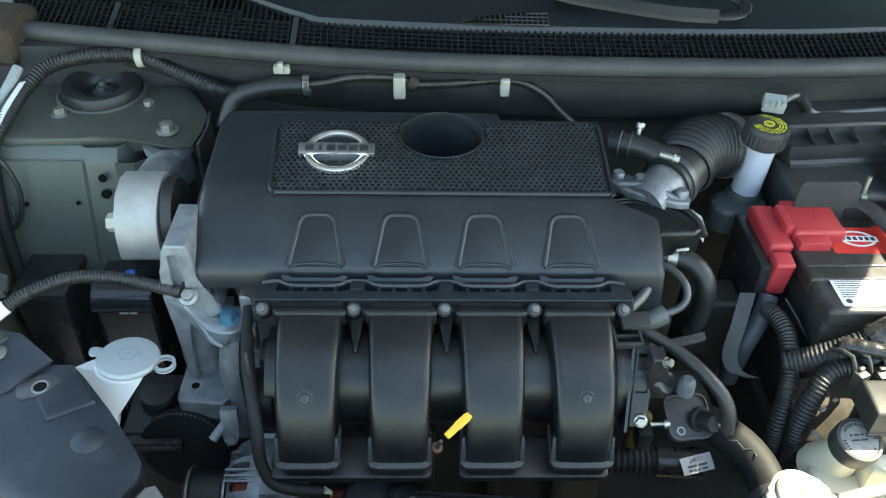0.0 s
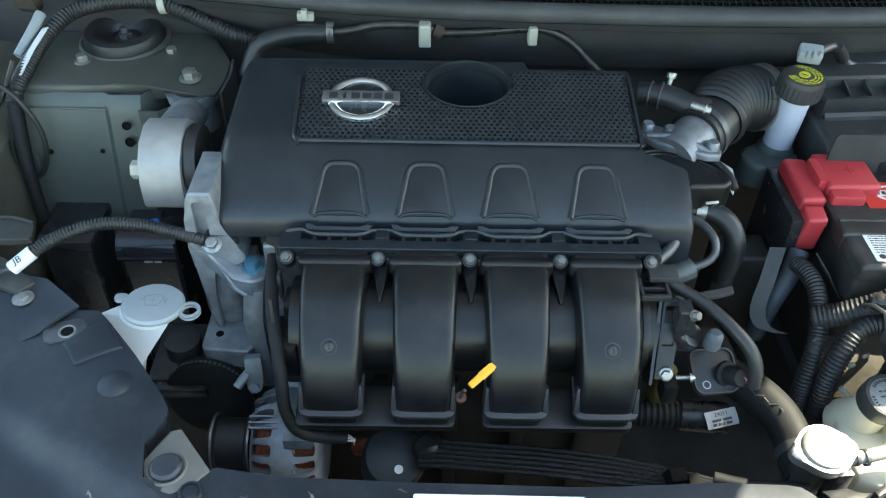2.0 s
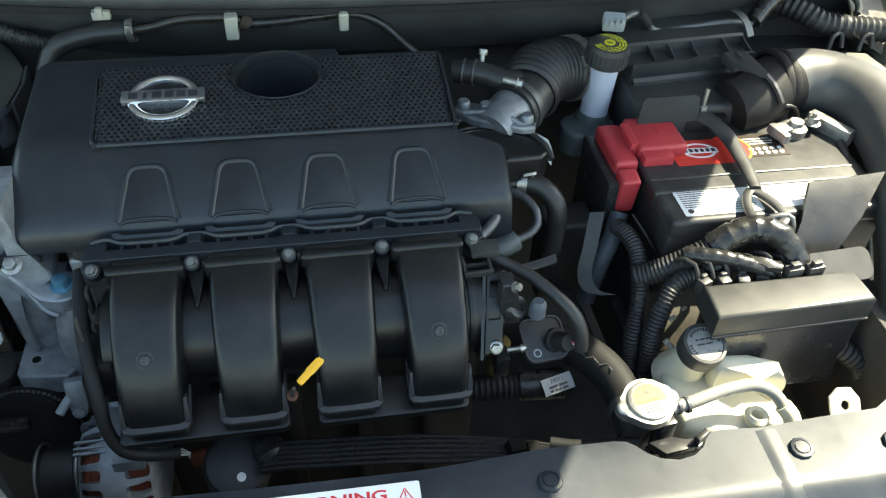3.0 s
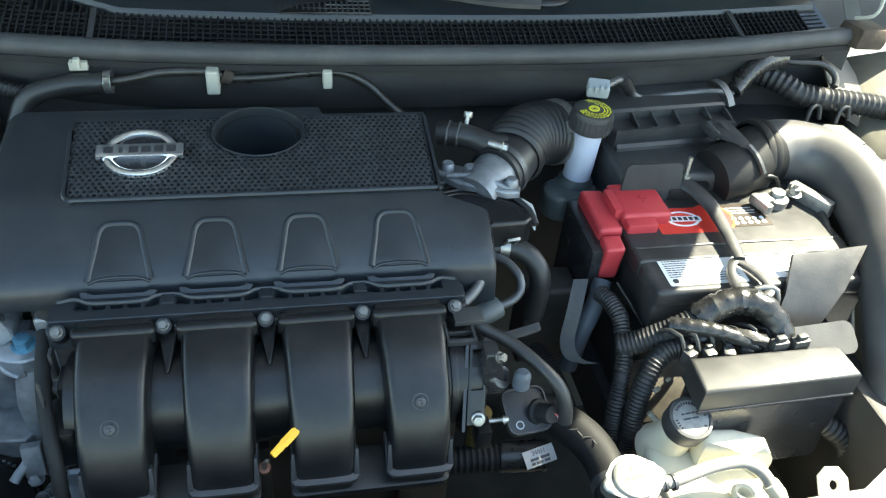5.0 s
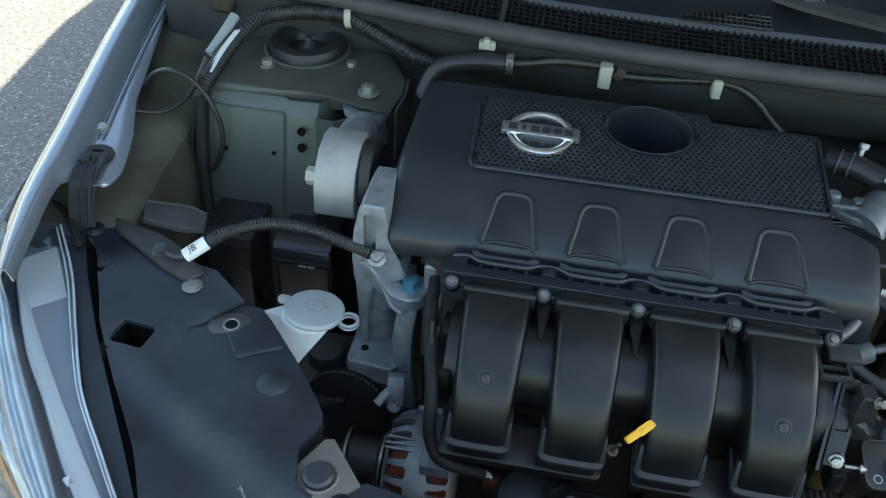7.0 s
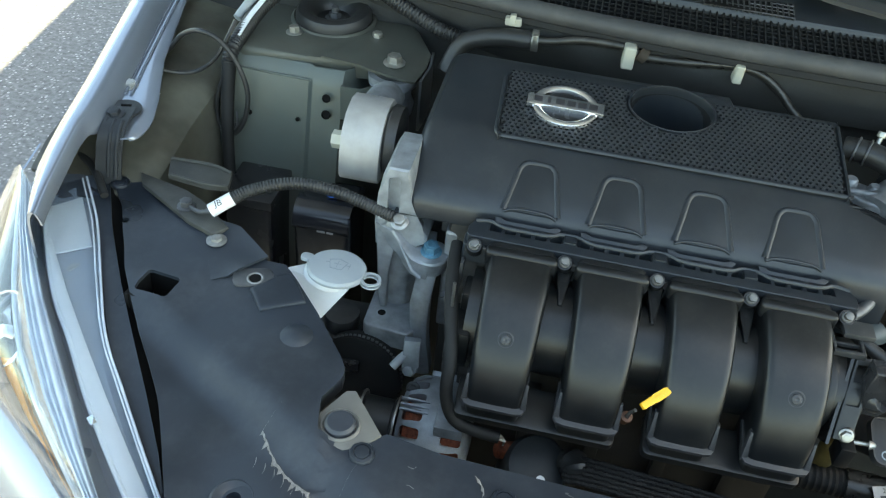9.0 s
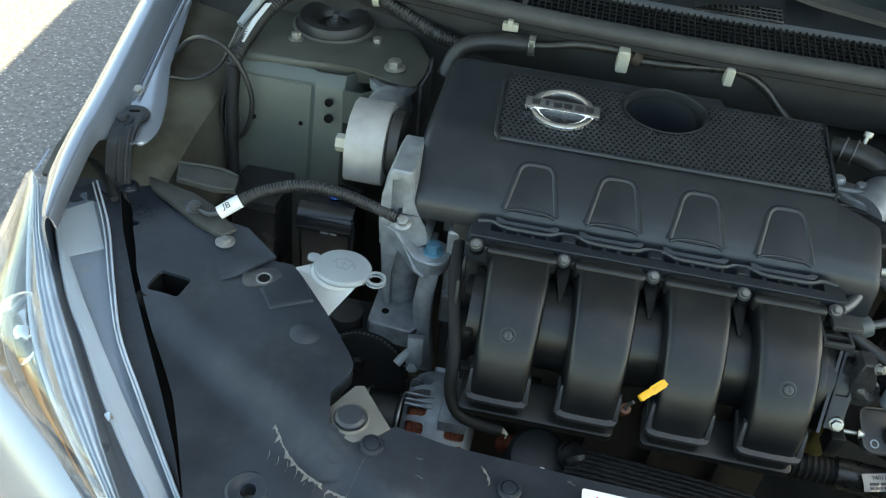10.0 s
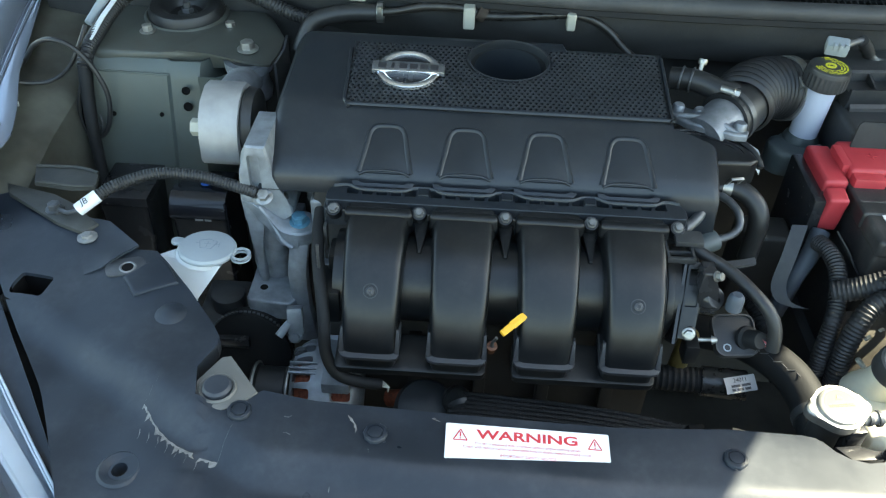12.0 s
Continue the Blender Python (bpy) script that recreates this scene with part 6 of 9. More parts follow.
# dark boxes between tower and lamp
def dark_box(name, label, category, a, b, mat, rot=(0, 0, 0), lid=True):
    t = thing(name, label, category, ((a[0] + b[0]) / 2, (a[1] + b[1]) / 2, a[2]))
    bm = B()
    span(bm, a, b, 0.006, 3, rot)
    part("body", bm, mat, t)
    if lid:
        bm = B()
        span(bm, (a[0] - 0.003, a[1] - 0.003, b[2] - 0.012), (b[0] + 0.003, b[1] + 0.003, b[2] + 0.003), 0.004, 2, rot)
        part("lid", bm, mat, t)
    return t


can = dark_box("vapour_canister", "glossy black canister with a blue paint dot", "canister", (-0.404, 0.692, 0.45), (-0.334, 0.765, 0.750), M_GLOSSBLACK, lid=False)
bm = B()
slab(bm, [[V((x, y, z)) for x in (-0.404, -0.398, -0.37, -0.342, -0.335)] for y, z in ((0.720, 0.7565), (0.706, 0.7560), (0.697, 0.7525), (0.690, 0.7450), (0.687, 0.7380), (0.6865, 0.730))], (0, 0.002, -0.004))
part("front_ledge", bm, M_CANISTER, can, "shiny sloping front ledge", smooth=70)
bm = B()
tube(bm, [(-0.334, 0.690, 0.752), (-0.3325, 0.688, 0.735), (-0.333, 0.688, 0.69)], 0.0022, 8)
part("edge_bead", bm, M_CANISTER, can)
bm = B()
prism(bm, circle(0.0062, 16, -0.3655, 0.7245), 0.7568, 0.7576)
part("blue_dot", bm, M_BLUEINK, can, "blue paint dot")
bm = B()
bars(bm, aim((-0.362, 0.6862, 0.728), (0, -1, 0)), 1, 0.022, 0.0030, 0.001, 3, 0.95)
part("printed_code", bm, M_LABELGREY, can, "pale printed bars")
dark_box("relay_box", "dull black relay box beside the tower", "relay box", (-0.492, 0.690, 0.45), (-0.432, 0.780, 0.752), M_GLOSSBLACK)
low = dark_box("lower_tank", "black plastic tank low in the bay", "tank", (-0.345, 0.560, 0.45), (-0.285, 0.640, 0.668), M_BLACK)
bm = B()
span(bm, (-0.350, 0.545, 0.652), (-0.280, 0.560, 0.668), 0.003)
part("front_rail", bm, M_GLOSSBLACK, low)
bm = B()
cyl(bm, (-0.315, 0.600, 0.668), (-0.315, 0.600, 0.690), 0.020, n=24, bev=0.003)
part("sender_cap", bm, M_BLACK, low)

PUL = aim((-0.278, 0.566, 0.648), (-0.1, -1, 0.18)) @ Matrix.Scale(0.79, 4)
pulley = thing("belt_pulley", "dark toothed belt pulley on the engine front", "pulley", (-0.275, 0.545, 0.54))
bm = B()
lathe(bm, [(0.012, 0.0), (0.055, 0.004), (0.062, 0.006), (0.062, 0.026), (0.055, 0.028), (0.02, 0.022), (0.0, 0.022)], PUL, 44)
part("wheel", bm, M_HOSE, pulley)
bm = B()
for k in range(60):
    a = 2 * math.pi * k / 60
    c = PUL @ V((0.0625 * math.cos(a), 0.0625 * math.sin(a), 0.020))
    box(bm, c, (0.003, 0.0025, 0.0025), (0, 0, 0), 0)
part("tooth_ring", bm, M_GALV, pulley, "ring of small bright teeth")

alt = thing("alternator", "cast aluminium alternator with copper windings and a black pulley", "alternator", (-0.19, 0.50, 0.56))
AX = aim((-0.222, 0.500, 0.637), (1, 0, 0))
bm = B()
lathe(bm, [(0.0, 0.0), (0.030, 0.0), (0.046, 0.003), (0.055, 0.009), (0.060, 0.018), (0.062, 0.030), (0.0615, 0.046), (0.058, 0.060), (0.050, 0.071), (0.040, 0.077), (0.0, 0.080)], AX, 40)
body = part("housing", bm, M_CAST, alt)
cut = B()
for k in range(20):
    a = 2 * math.pi * (k + 0.35) / 20
    for h in (0.0170, 0.0600):
        m = AX @ Matrix.Rotation(a, 4, "Z") @ Matrix.Translation((0.058, 0, h)) @ Matrix.Rotation(radians(90), 4, "Y")
        c = m @ V((0, 0, 0))
        turn = math.degrees(math.atan2(c.z - 0.637, c.y - 0.500))
        if 98 < turn < 113 or (h > 0.05 and 0 < turn < 113):
            continue
        prism(cut, rounded(0.0210, 0.0118, 0.0035, 3), -0.024, 0.012, m)
carve(body, cut)
bm = B()
lathe(bm, [(0.038, 0.006), (0.044, 0.009), (0.047, 0.018), (0.045, 0.028), (0.045, 0.050), (0.047, 0.060), (0.044, 0.070), (0.038, 0.074)], AX, 40)
part("winding", bm, M_COPPER, alt, "copper windings behind the slots")
for turn in (100, 106, 111):
    a = radians(turn)
    bm = B()
    box(bm, (-0.204, 0.500 + 0.0605 * math.cos(a), 0.637 + 0.0605 * math.sin(a)), (0.030, 0.0022, 0.006), (turn - 90, 0, 0), 0.0008)
    part("rib", bm, M_CAST, alt)
bm = B()
m = AX @ Matrix.Rotation(radians(40), 4, "Z")
prism(bm, rounded(0.030, 0.026, 0.004, 3), 0.058, 0.0655, m @ Matrix.Translation((0, 0, 0.040)) @ Matrix.Rotation(radians(90), 4, "Y"), 0.0015)
part("clamp_pad", bm, M_CAST, alt)
bm = B()
lathe(bm, [(0.0, 0.0), (0.030, 0.0), (0.030, -0.004), (0.027, -0.006), (0.027, -0.036), (0.030, -0.038), (0.030, -0.043), (0.012, -0.043), (0, -0.04)], AX @ pose(0, 0, -0.002), 36)
wheel = part("pulley", bm, M_RUBBER, alt, "black ribbed pulley")
for h in (-0.003, -0.0415):
    part("rim", lathe(B(), [(0.0295, h - 0.001), (0.0325, h - 0.001), (0.0325, h + 0.001), (0.0295, h + 0.001)], AX, 36), M_STEEL, wheel)
bm = B()
span(bm, (-0.180, 0.455, 0.690), (-0.150, 0.490, 0.705), 0.003)
hexbolt(bm, (-0.165, 0.470, 0.705), (0, 0, 1), 0.005, 0.004, 1.3)
part("lug", bm, M_CAST, alt)
bm = B()
tube(bm, [(-0.1915, 0.578, 0.838), (-0.1895, 0.548, 0.830), (-0.184, 0.512, 0.820), (-0.1765, 0.482, 0.803), (-0.1735, 0.468, 0.785), (-0.172, 0.458, 0.752), (-0.162, 0.452, 0.728), (-0.142, 0.453, 0.716), (-0.116, 0.456, 0.709)], 0.0066, 12, r2=0.0060)
solid("alternator_cable", bm, M_HOSE, "black sheathed cable over the alternator", "cable")
bm = B()
for k in range(3):
    tube(bm, [(-0.118, 0.452 + 0.004 * k, 0.712), (-0.109, 0.455 + 0.003 * k, 0.706 - 0.003 * k), (-0.110, 0.459, 0.695)], 0.0009, 6)
solid("striped_wires", bm, M_CLIP, "bare end of pale striped wires", "wires")

# looms and small parts by the left wing
def conduit(name, label, pts, r, category="wiring loom", corr=0.0013, pitch=0.0046, mat=None):
    t = thing(name, label, category, pts[0])
    bm = B()
    tube(bm, pts, r, 12, corr=corr, pitch=pitch)
    part("conduit", bm, mat or M_LOOM, t)
    return t


lo1 = conduit("wiring_loom", "black corrugated wiring loom along the inner wing", [(-0.235, 0.895, 0.902), (-0.262, 0.900, 0.905), (-0.285, 0.905, 0.909), (-0.325, 0.915, 0.922), (-0.370, 0.923, 0.9385), (-0.400, 0.924, 0.940), (-0.440, 0.920, 0.938), (-0.478, 0.908, 0.930), (-0.500, 0.875, 0.915), (-0.5060, 0.835, 0.905), (-0.508, 0.79, 0.895), (-0.508, 0.775, 0.880)], 0.0098)
bm = B()
tube(bm, [(-0.508, 0.778, 0.884), (-0.507, 0.765, 0.855), (-0.504, 0.748, 0.81), (-0.500, 0.735, 0.75), (-0.497, 0.730, 0.70)], 0.0085, 12, r2=0.0062)
part("taped_tail", bm, M_HOSE, lo1, "black taped tail")
bm = B()
ribbon(bm, [(-0.497, 0.876, 0.926), (-0.5035, 0.84, 0.9155), (-0.506, 0.80, 0.9055)], (0.008, 0, 0.002), 0.001)
part("white_tape", bm, M_LABEL, lo1, "strip of white tape")
bm = B()
lathe(bm, [(0.0095, -0.004), (0.0125, -0.004), (0.0125, 0.004), (0.0095, 0.004)], aim((-0.3685, 0.9228, 0.938), (1, 0.05, 0.1)), 20)
part("tie", bm, M_CLIP, lo1, "pale plastic tie")
bm = B()
slab(bm, [[V((x, 0.944, z)) for x in (-0.375, -0.345, -0.315)] for z in (0.885, 0.915, 0.945)], (0, 0.003, 0))
solid("loom_bracket", bm, M_BODY, "grey-green steel bracket behind the loom", "bracket")
bm = B()
tube(bm, [(-0.602, 0.800, 0.866), (-0.588, 0.793, 0.880), (-0.569, 0.784, 0.902), (-0.551, 0.777, 0.914), (-0.535, 0.772, 0.918), (-0.515, 0.770, 0.912), (-0.496, 0.768, 0.890), (-0.483, 0.765, 0.855), (-0.486, 0.762, 0.822), (-0.498, 0.762, 0.798), (-0.515, 0.764, 0.790), (-0.526, 0.768, 0.815), (-0.520, 0.772, 0.850), (-0.510, 0.775, 0.868)], 0.0031, 10)
solid("cable_loop", bm, M_RUBBER, "thin black cable looped beside the wing", "cable")
bm = B()
tube(bm, [(-0.612, 0.745, 0.878), (-0.598, 0.752, 0.872), (-0.574, 0.766, 0.862), (-0.552, 0.776, 0.862), (-0.530, 0.780, 0.878), (-0.516, 0.784, 0.900), (-0.506, 0.80, 0.925)], 0.0026, 8)
solid("sensor_wire", bm, M_RUBBER, "thin black sensor wire on the inner wing", "wire")
bm = B()
tube(bm, [(-0.524, 0.845, 0.906), (-0.519, 0.858, 0.914), (-0.512, 0.875, 0.925), (-0.507, 0.895, 0.935)], 0.0055, 10, r2=0.0065)
solid("drain_hose", bm, M_CAPGREY, "pale grey hose end by the cowl", "hose")
bm = B()
for k in range(3):
    tube(bm, [(-0.52 + 0.004 * k, 0.775, 0.815), (-0.505 + 0.003 * k, 0.765, 0.798), (-0.497, 0.762, 0.808 + 0.004 * k), (-0.50, 0.768, 0.822)], 0.0012, 6)
solid("bare_wires", bm, M_GALV, "few thin bare wires at the loop", "wires")
bm = B()
box(bm, (-0.575, 0.722, 0.858), (0.007, 0.006, 0.005), (0, 0, 30), 0.001)
solid("wire_clip", bm, M_LABEL, "small white wire clip under the flange", "clip")

# ---------------------------------------------------------------- pipes on the firewall
M_DARKPIPE = mk("dark_coated_pipe", (0.05, 0.048, 0.045), 0.3, metal=0.6, var=0.3, scale=60)
pipe = thing("heater_pipe", "dark metal pipe with black hose along the firewall", "pipe", (-0.05, 0.88, 0.90))
bm = B()
tube(bm, [(-0.262, 0.86, 0.875), (-0.252, 0.872, 0.900), (-0.238, 0.876, 0.914), (-0.205, 0.878, 0.923), (-0.165, 0.878, 0.926)], 0.0115, 14)
part("hose", bm, M_RUBBER, pipe)
bm = B()
tube(bm, [(-0.172, 0.878, 0.926), (-0.140, 0.878, 0.929), (-0.107, 0.878, 0.9365), (-0.070, 0.878, 0.938), (-0.045, 0.878, 0.936), (-0.030, 0.878, 0.929), (0.010, 0.878, 0.930), (0.050, 0.878, 0.934), (0.080, 0.878, 0.936), (0.105, 0.877, 0.932), (0.128, 0.873, 0.920), (0.145, 0.866, 0.905), (0.165, 0.855, 0.890)], 0.0052, 12)
part("metal_tube", bm, M_DARKPIPE, pipe)
bm = B()
lathe(bm, [(0.0118, -0.004), (0.0130, -0.004), (0.0130, 0.004), (0.0118, 0.004)], aim((-0.160, 0.878, 0.9265), (1, 0, 0.03)), 20)
box(bm, (-0.160, 0.866, 0.933), (0.006, 0.006, 0.012), (0, 0, 0), 0.001)
part("spring_clip", bm, M_STEEL, pipe)
for name, x, z, w, h, mat in (("tall_clip", -0.048, 0.930, 0.0145, 0.028, M_CLIP), ("small_clip", 0.079, 0.932, 0.011, 0.022, M_CLIP)):
    bm = B()
    span(bm, (x - w / 2, 0.862, z - h / 2), (x + w / 2, 0.885, z + h / 2), 0.003, 3)
    part(name, bm, mat, pipe, "pale nylon pipe clip")
bm = B()
tube(bm, [(-0.038, 0.878, 0.934), (-0.028, 0.878, 0.929)], 0.0095, 12)
part("stop_collar", bm, M_FOAM, pipe, "brown rubber collar")
bm = B()
span(bm, (-0.200, 0.885, 0.936), (-0.180, 0.93, 0.946), 0.002)
span(bm, (-0.194, 0.880, 0.940), (-0.187, 0.888, 0.952), 0.001)
solid("edge_clip", bm, M_CLIP, "pale clip under the cowl seal", "clip")
bm = B()
span(bm, (0.160, 0.90, 0.925), (0.172, 0.936, 0.938), 0.001)
span(bm, (0.505, 0.90, 0.925), (0.512, 0.936, 0.936), 0.001)
solid("firewall_tabs", bm, M_GALV, "small dull tab on the firewall", "tab")

# ---------------------------------------------------------------- cowl, seal, grille and wipers
SEAL = [(-0.56, 0.975, 0.952), (-0.464, 0.949, 0.955), (-0.40, 0.938, 0.955), (-0.332, 0.926, 0.955), (-0.225, 0.908, 0.955), (-0.121, 0.893, 0.955), (0.0, 0.884, 0.955), (0.083, 0.880, 0.955), (0.22, 0.878, 0.955), (0.36, 0.879, 0.955), (0.48, 0.884, 0.955), (0.60, 0.898, 0.955), (0.69, 0.910, 0.957), (0.776, 0.922, 0.958)]
seal = thing("cowl_seal", "long grey rubber seal along the cowl", "seal", SEAL[6])
bm = B()
tube(bm, SEAL, 0.0120, 18, 0.008)
part("bulb", bm, M_SEAL, seal)
bm = B()
slab(bm, [[V((x, y - 0.010, z - 0.0085)), V((x, y - 0.0115, z - 0.0150)), V((x, y - 0.006, z - 0.0180))] for x, y, z in SEAL], (0, 0.002, 0))
part("lip", bm, M_HOSE, seal, "black lower lip")
bm = B()
tube(bm, [SEAL[-1], V(SEAL[-1]) + V((0.012, 0.002, 0)), V(SEAL[-1]) + V((0.026, 0.004, 0.001))], 0.0138, 18, 0.008)
part("end_sleeve", bm, M_SEAL, seal)
bm = B()
slab(bm, [[V((x, y + 0.008, 0.948)), V((x, y + 0.03, 0.945)), V((x, max(y + 0.05, 0.95), 0.940))] for x, y, z in SEAL], (0, 0, -0.006))
tagged(part("cowl_flange", bm, M_BLACK), "black steel flange under the seal", "flange", kind="structure")
bm = B()
slab(bm, [[V((x, y - 0.004, 0.938)), V((x, y - 0.002, 0.92)), V((x, y + 0.03, 0.87))] for x, y, z in SEAL[1:-1]], (0, 0.004, 0))
tagged(part("firewall_upper", bm, M_FIREWALL), "black upper firewall below the seal", "firewall", kind="structure")


def cowl_y(x):
    for a, b in zip(SEAL, SEAL[1:]):
        if a[0] <= x <= b[0]:
            return a[1] + (b[1] - a[1]) * (x - a[0]) / (b[0] - a[0])
    return 0.92


cowl = thing("cowl_panel", "black plastic cowl panel with open grille bands", "cowl panel", (0.08, 1.0, 0.94), kind="structure")
CW = lambda x, d: V((x, cowl_y(x) + d, 0.957 + 0.24 * d))
bm = B()
xs = [-0.55 + 0.05 * k for k in range(27)]
slab(bm, [[CW(x, 0.006), CW(x, 0.008) + V((0, 0, -0.03)), CW(x, 0.055) + V((0, 0, -0.03)), CW(x, 0.058)] for x in xs], (0, 0, -0.003))
part("trough", bm, M_FIREWALL, cowl, "dark trough under the grille")
bm = B()
up = lambda x: 0.058 if x > -0.16 else 0.058 + min(0.05, (-0.16 - x) * 0.4)
slab(bm, [[CW(x, up(x)), CW(x, up(x) + 0.004) + V((0, 0, 0.006)), CW(x, up(x) + 0.018) + V((0, 0, 0.004)), CW(x, 0.13), V((x, 1.16 - 0.16 * (x - CX) ** 2, 0.985))] for x in xs], (0, 0, -0.003))
part("deck", bm, M_COVER, cowl)
x = -0.545
while x < 0.72:
    a, b = CW(x, 0.010), CW(x, up(x))
    part("grille_bar", box(B(), (a + b) / 2, (0.0017, (b - a).length, 0.006), (13.5, 0, 0), 0), M_HOSE, cowl, smooth=0)
    x += 0.0080
for d in (0.0145, 0.0225, 0.0305, 0.0385, 0.0465, 0.054):
    bm = B()
    tube(bm, [CW(x, d) for x in xs], 0.0012, 6, 0.05)
    part("long_bar", bm, M_HOSE, cowl)
for d in (0.062, 0.070, 0.078, 0.086, 0.094, 0.102):
    bm = B()
    tube(bm, [CW(x, d) for x in xs if x < -0.22 - (d - 0.058) * 2.2], 0.0012, 6, 0.05)
    part("long_bar", bm, M_HOSE, cowl)
for xd in (-0.408, -0.178, 0.612):
    bm = B()
    slab(bm, [[CW(xd + s, d) + V((0, 0, 0.005)) for s in (-0.0035, -0.002, 0.002, 0.0035)] for d in (0.008, 0.03, 0.06)], (0, 0, -0.012))
    part("divider", bm, M_BLACK, cowl)
# small upper grille
bm = B()
for k in range(17):
    x = 0.030 + k * 0.0066
    hgt = 0.012 + 0.016 * k / 16
    a, b = CW(x, 0.058), CW(x, 0.058 + hgt)
    box(bm, (a + b) / 2 + V((0, 0, 0.009)), (0.002, (b - a).length, 0.004), (13, 0, 0), 0)
for j in range(4):
    pa = [CW(0.030 + (0.026 * j if j else 0), 0.058 + 0.0075 * j) + V((0, 0, 0.010)), CW(0.136, 0.058 + 0.0075 * j) + V((0, 0, 0.010))]
    tube(bm, pa, 0.0012, 6, 0.05)
part("upper_grille_bars", bm, M_BLACK, cowl, "small triangular grille")
# Closed black sheet under the bars; the opening's shade is its colour.
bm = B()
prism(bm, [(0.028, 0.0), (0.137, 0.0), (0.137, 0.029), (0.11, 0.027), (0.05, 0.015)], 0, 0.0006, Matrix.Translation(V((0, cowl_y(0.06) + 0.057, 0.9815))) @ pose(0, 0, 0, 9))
part("grille_opening", bm, M_SHADE, cowl, "black sheet that stands for the shaded opening behind the small grille")

wiper = thing("wiper_arm", "black windscreen wiper arm at the cowl", "wiper", (0.30, 0.99, 0.98))
bm = B()
ribbon(bm, [(0.10, 1.012, 1.004), (0.168, 0.986, 0.996), (0.228, 0.962, 0.995), (0.294, 0.944, 0.993), (0.345, 0.940, 0.992)], (0.006, 0.020, 0.005), 0.006)
part("arm", bm, M_ELBOW, wiper)
bm = B()
tube(bm, [(0.335, 0.942, 0.993), (0.360, 0.942, 0.993), (0.380, 0.954, 0.994), (0.389, 0.975, 0.996), (0.380, 0.992, 0.998)], 0.0085, 12, 0.005, flat=0.6)
part("cap", bm, M_GLOSSBLACK, wiper)
bm = B()
tube(bm, [(-0.35, 1.055, 1.01), (-0.15, 1.035, 1.012), (0.05, 1.025, 1.015), (0.25, 1.020, 1.018)], 0.008, 8, 0.02)
part("blade", bm, M_RUBBER, wiper)

# right cowl corner
bm = B()
slab(bm, [[V((x, y, z)) for x in (0.615, 0.66, 0.71, 0.76)] for y, z in ((0.925, 0.955), (0.96, 0.965), (1.00, 0.975), (1.06, 1.0))], (0, 0, -0.004))
solid("cowl_corner", bm, M_PAINT, "silver-blue painted corner beside the cowl", "body corner")
bm = B()
box(bm, (0.800, 0.925, 0.958), (0.060, 0.040, 0.030), (0, 8, 15), 0.008)
solid("foam_block", bm, M_FOAM, "brown foam block at the end of the seal", "foam block")
bm = B()
box(bm, (-0.572, 0.976, 0.943), (0.125, 0.075, 0.052), (4, -6, -17), 0.014, 3)
for v in bm.verts:
    v.co += V((noise.noise(v.co * 90), noise.noise(v.co * 80 + V((3, 1, 2))), noise.noise(v.co * 70 + V((7, 5, 1))))) * 0.006
solid("foam_block", bm, M_FOAM, "brown foam block at the end of the seal", "foam block")

# ---------------------------------------------------------------- throttle, duct and brake reservoir
throttle = thing("throttle", "cast aluminium throttle body with a steel hose clamp", "throttle body", (0.23, 0.72, 0.85))
bm = B()
prism(bm, [(0.186, 0.735), (0.191, 0.748), (0.204, 0.751), (0.232, 0.738), (0.262, 0.720), (0.272, 0.702), (0.268, 0.692), (0.254, 0.692), (0.205, 0.714)], 0.880, 0.888, None, 0.003, 3)
cyl(bm, (0.224, 0.710, 0.870), (0.256, 0.742, 0.880), 0.0265, n=36, bev=0.002)
for x, y in ((0.199, 0.741), (0.222, 0.733), (0.262, 0.706)):
    lathe(bm, [(0.0, 0.008), (0.0055, 0.008), (0.0070, 0.006), (0.0080, 0.0), (0.0, 0.0)], aim((x, y, 0.888), (0, 0, 1)), 18)
tube(bm, [(0.196, 0.726, 0.889), (0.222, 0.718, 0.893), (0.246, 0.706, 0.890), (0.262, 0.698, 0.884)], 0.0035, 10)
part("casting", bm, M_CASTDARK, throttle)
bm = B()
lathe(bm, [(0.0320, -0.004), (0.0336, -0.004), (0.0336, 0.004), (0.0320, 0.004)], aim((0.262, 0.749, 0.879), (0.03, 0.03, 0.003)), 40)
part("clamp_band", bm, M_GALV, throttle)
bm = B()
cyl(bm, (0.244, 0.750, 0.9135), (0.257, 0.743, 0.9130), 0.0042, n=14, bev=0.0006)
hexbolt(bm, (0.257, 0.743, 0.9130), (1, -0.5, -0.1), 0.0050, 0.005, 1.2)
part("clamp_screw", bm, M_STEEL, throttle)
bm = B()
cyl(bm, (0.272, 0.690, 0.862), (0.275, 0.672, 0.860), 0.008, n=20, bev=0.002)
part("side_lug", bm, M_CASTDARK, throttle)

duct = thing("intake_duct", "black ribbed rubber air duct from throttle to air box", "air duct", (0.33, 0.78, 0.85))
bm = B()
tube(bm, [(0.254, 0.741, 0.878), (0.266, 0.753, 0.879), (0.282, 0.774, 0.880)], 0.0318, 40, 0.004)
part("cuff", bm, M_RUBBER, duct)
bm = B()
c = curve_pts([(0.278, 0.770, 0.880), (0.289, 0.789, 0.882), (0.306, 0.809, 0.882), (0.328, 0.824, 0.879), (0.352, 0.833, 0.875)], 0.0019)
side, rings = V((0, 0, 1)), []
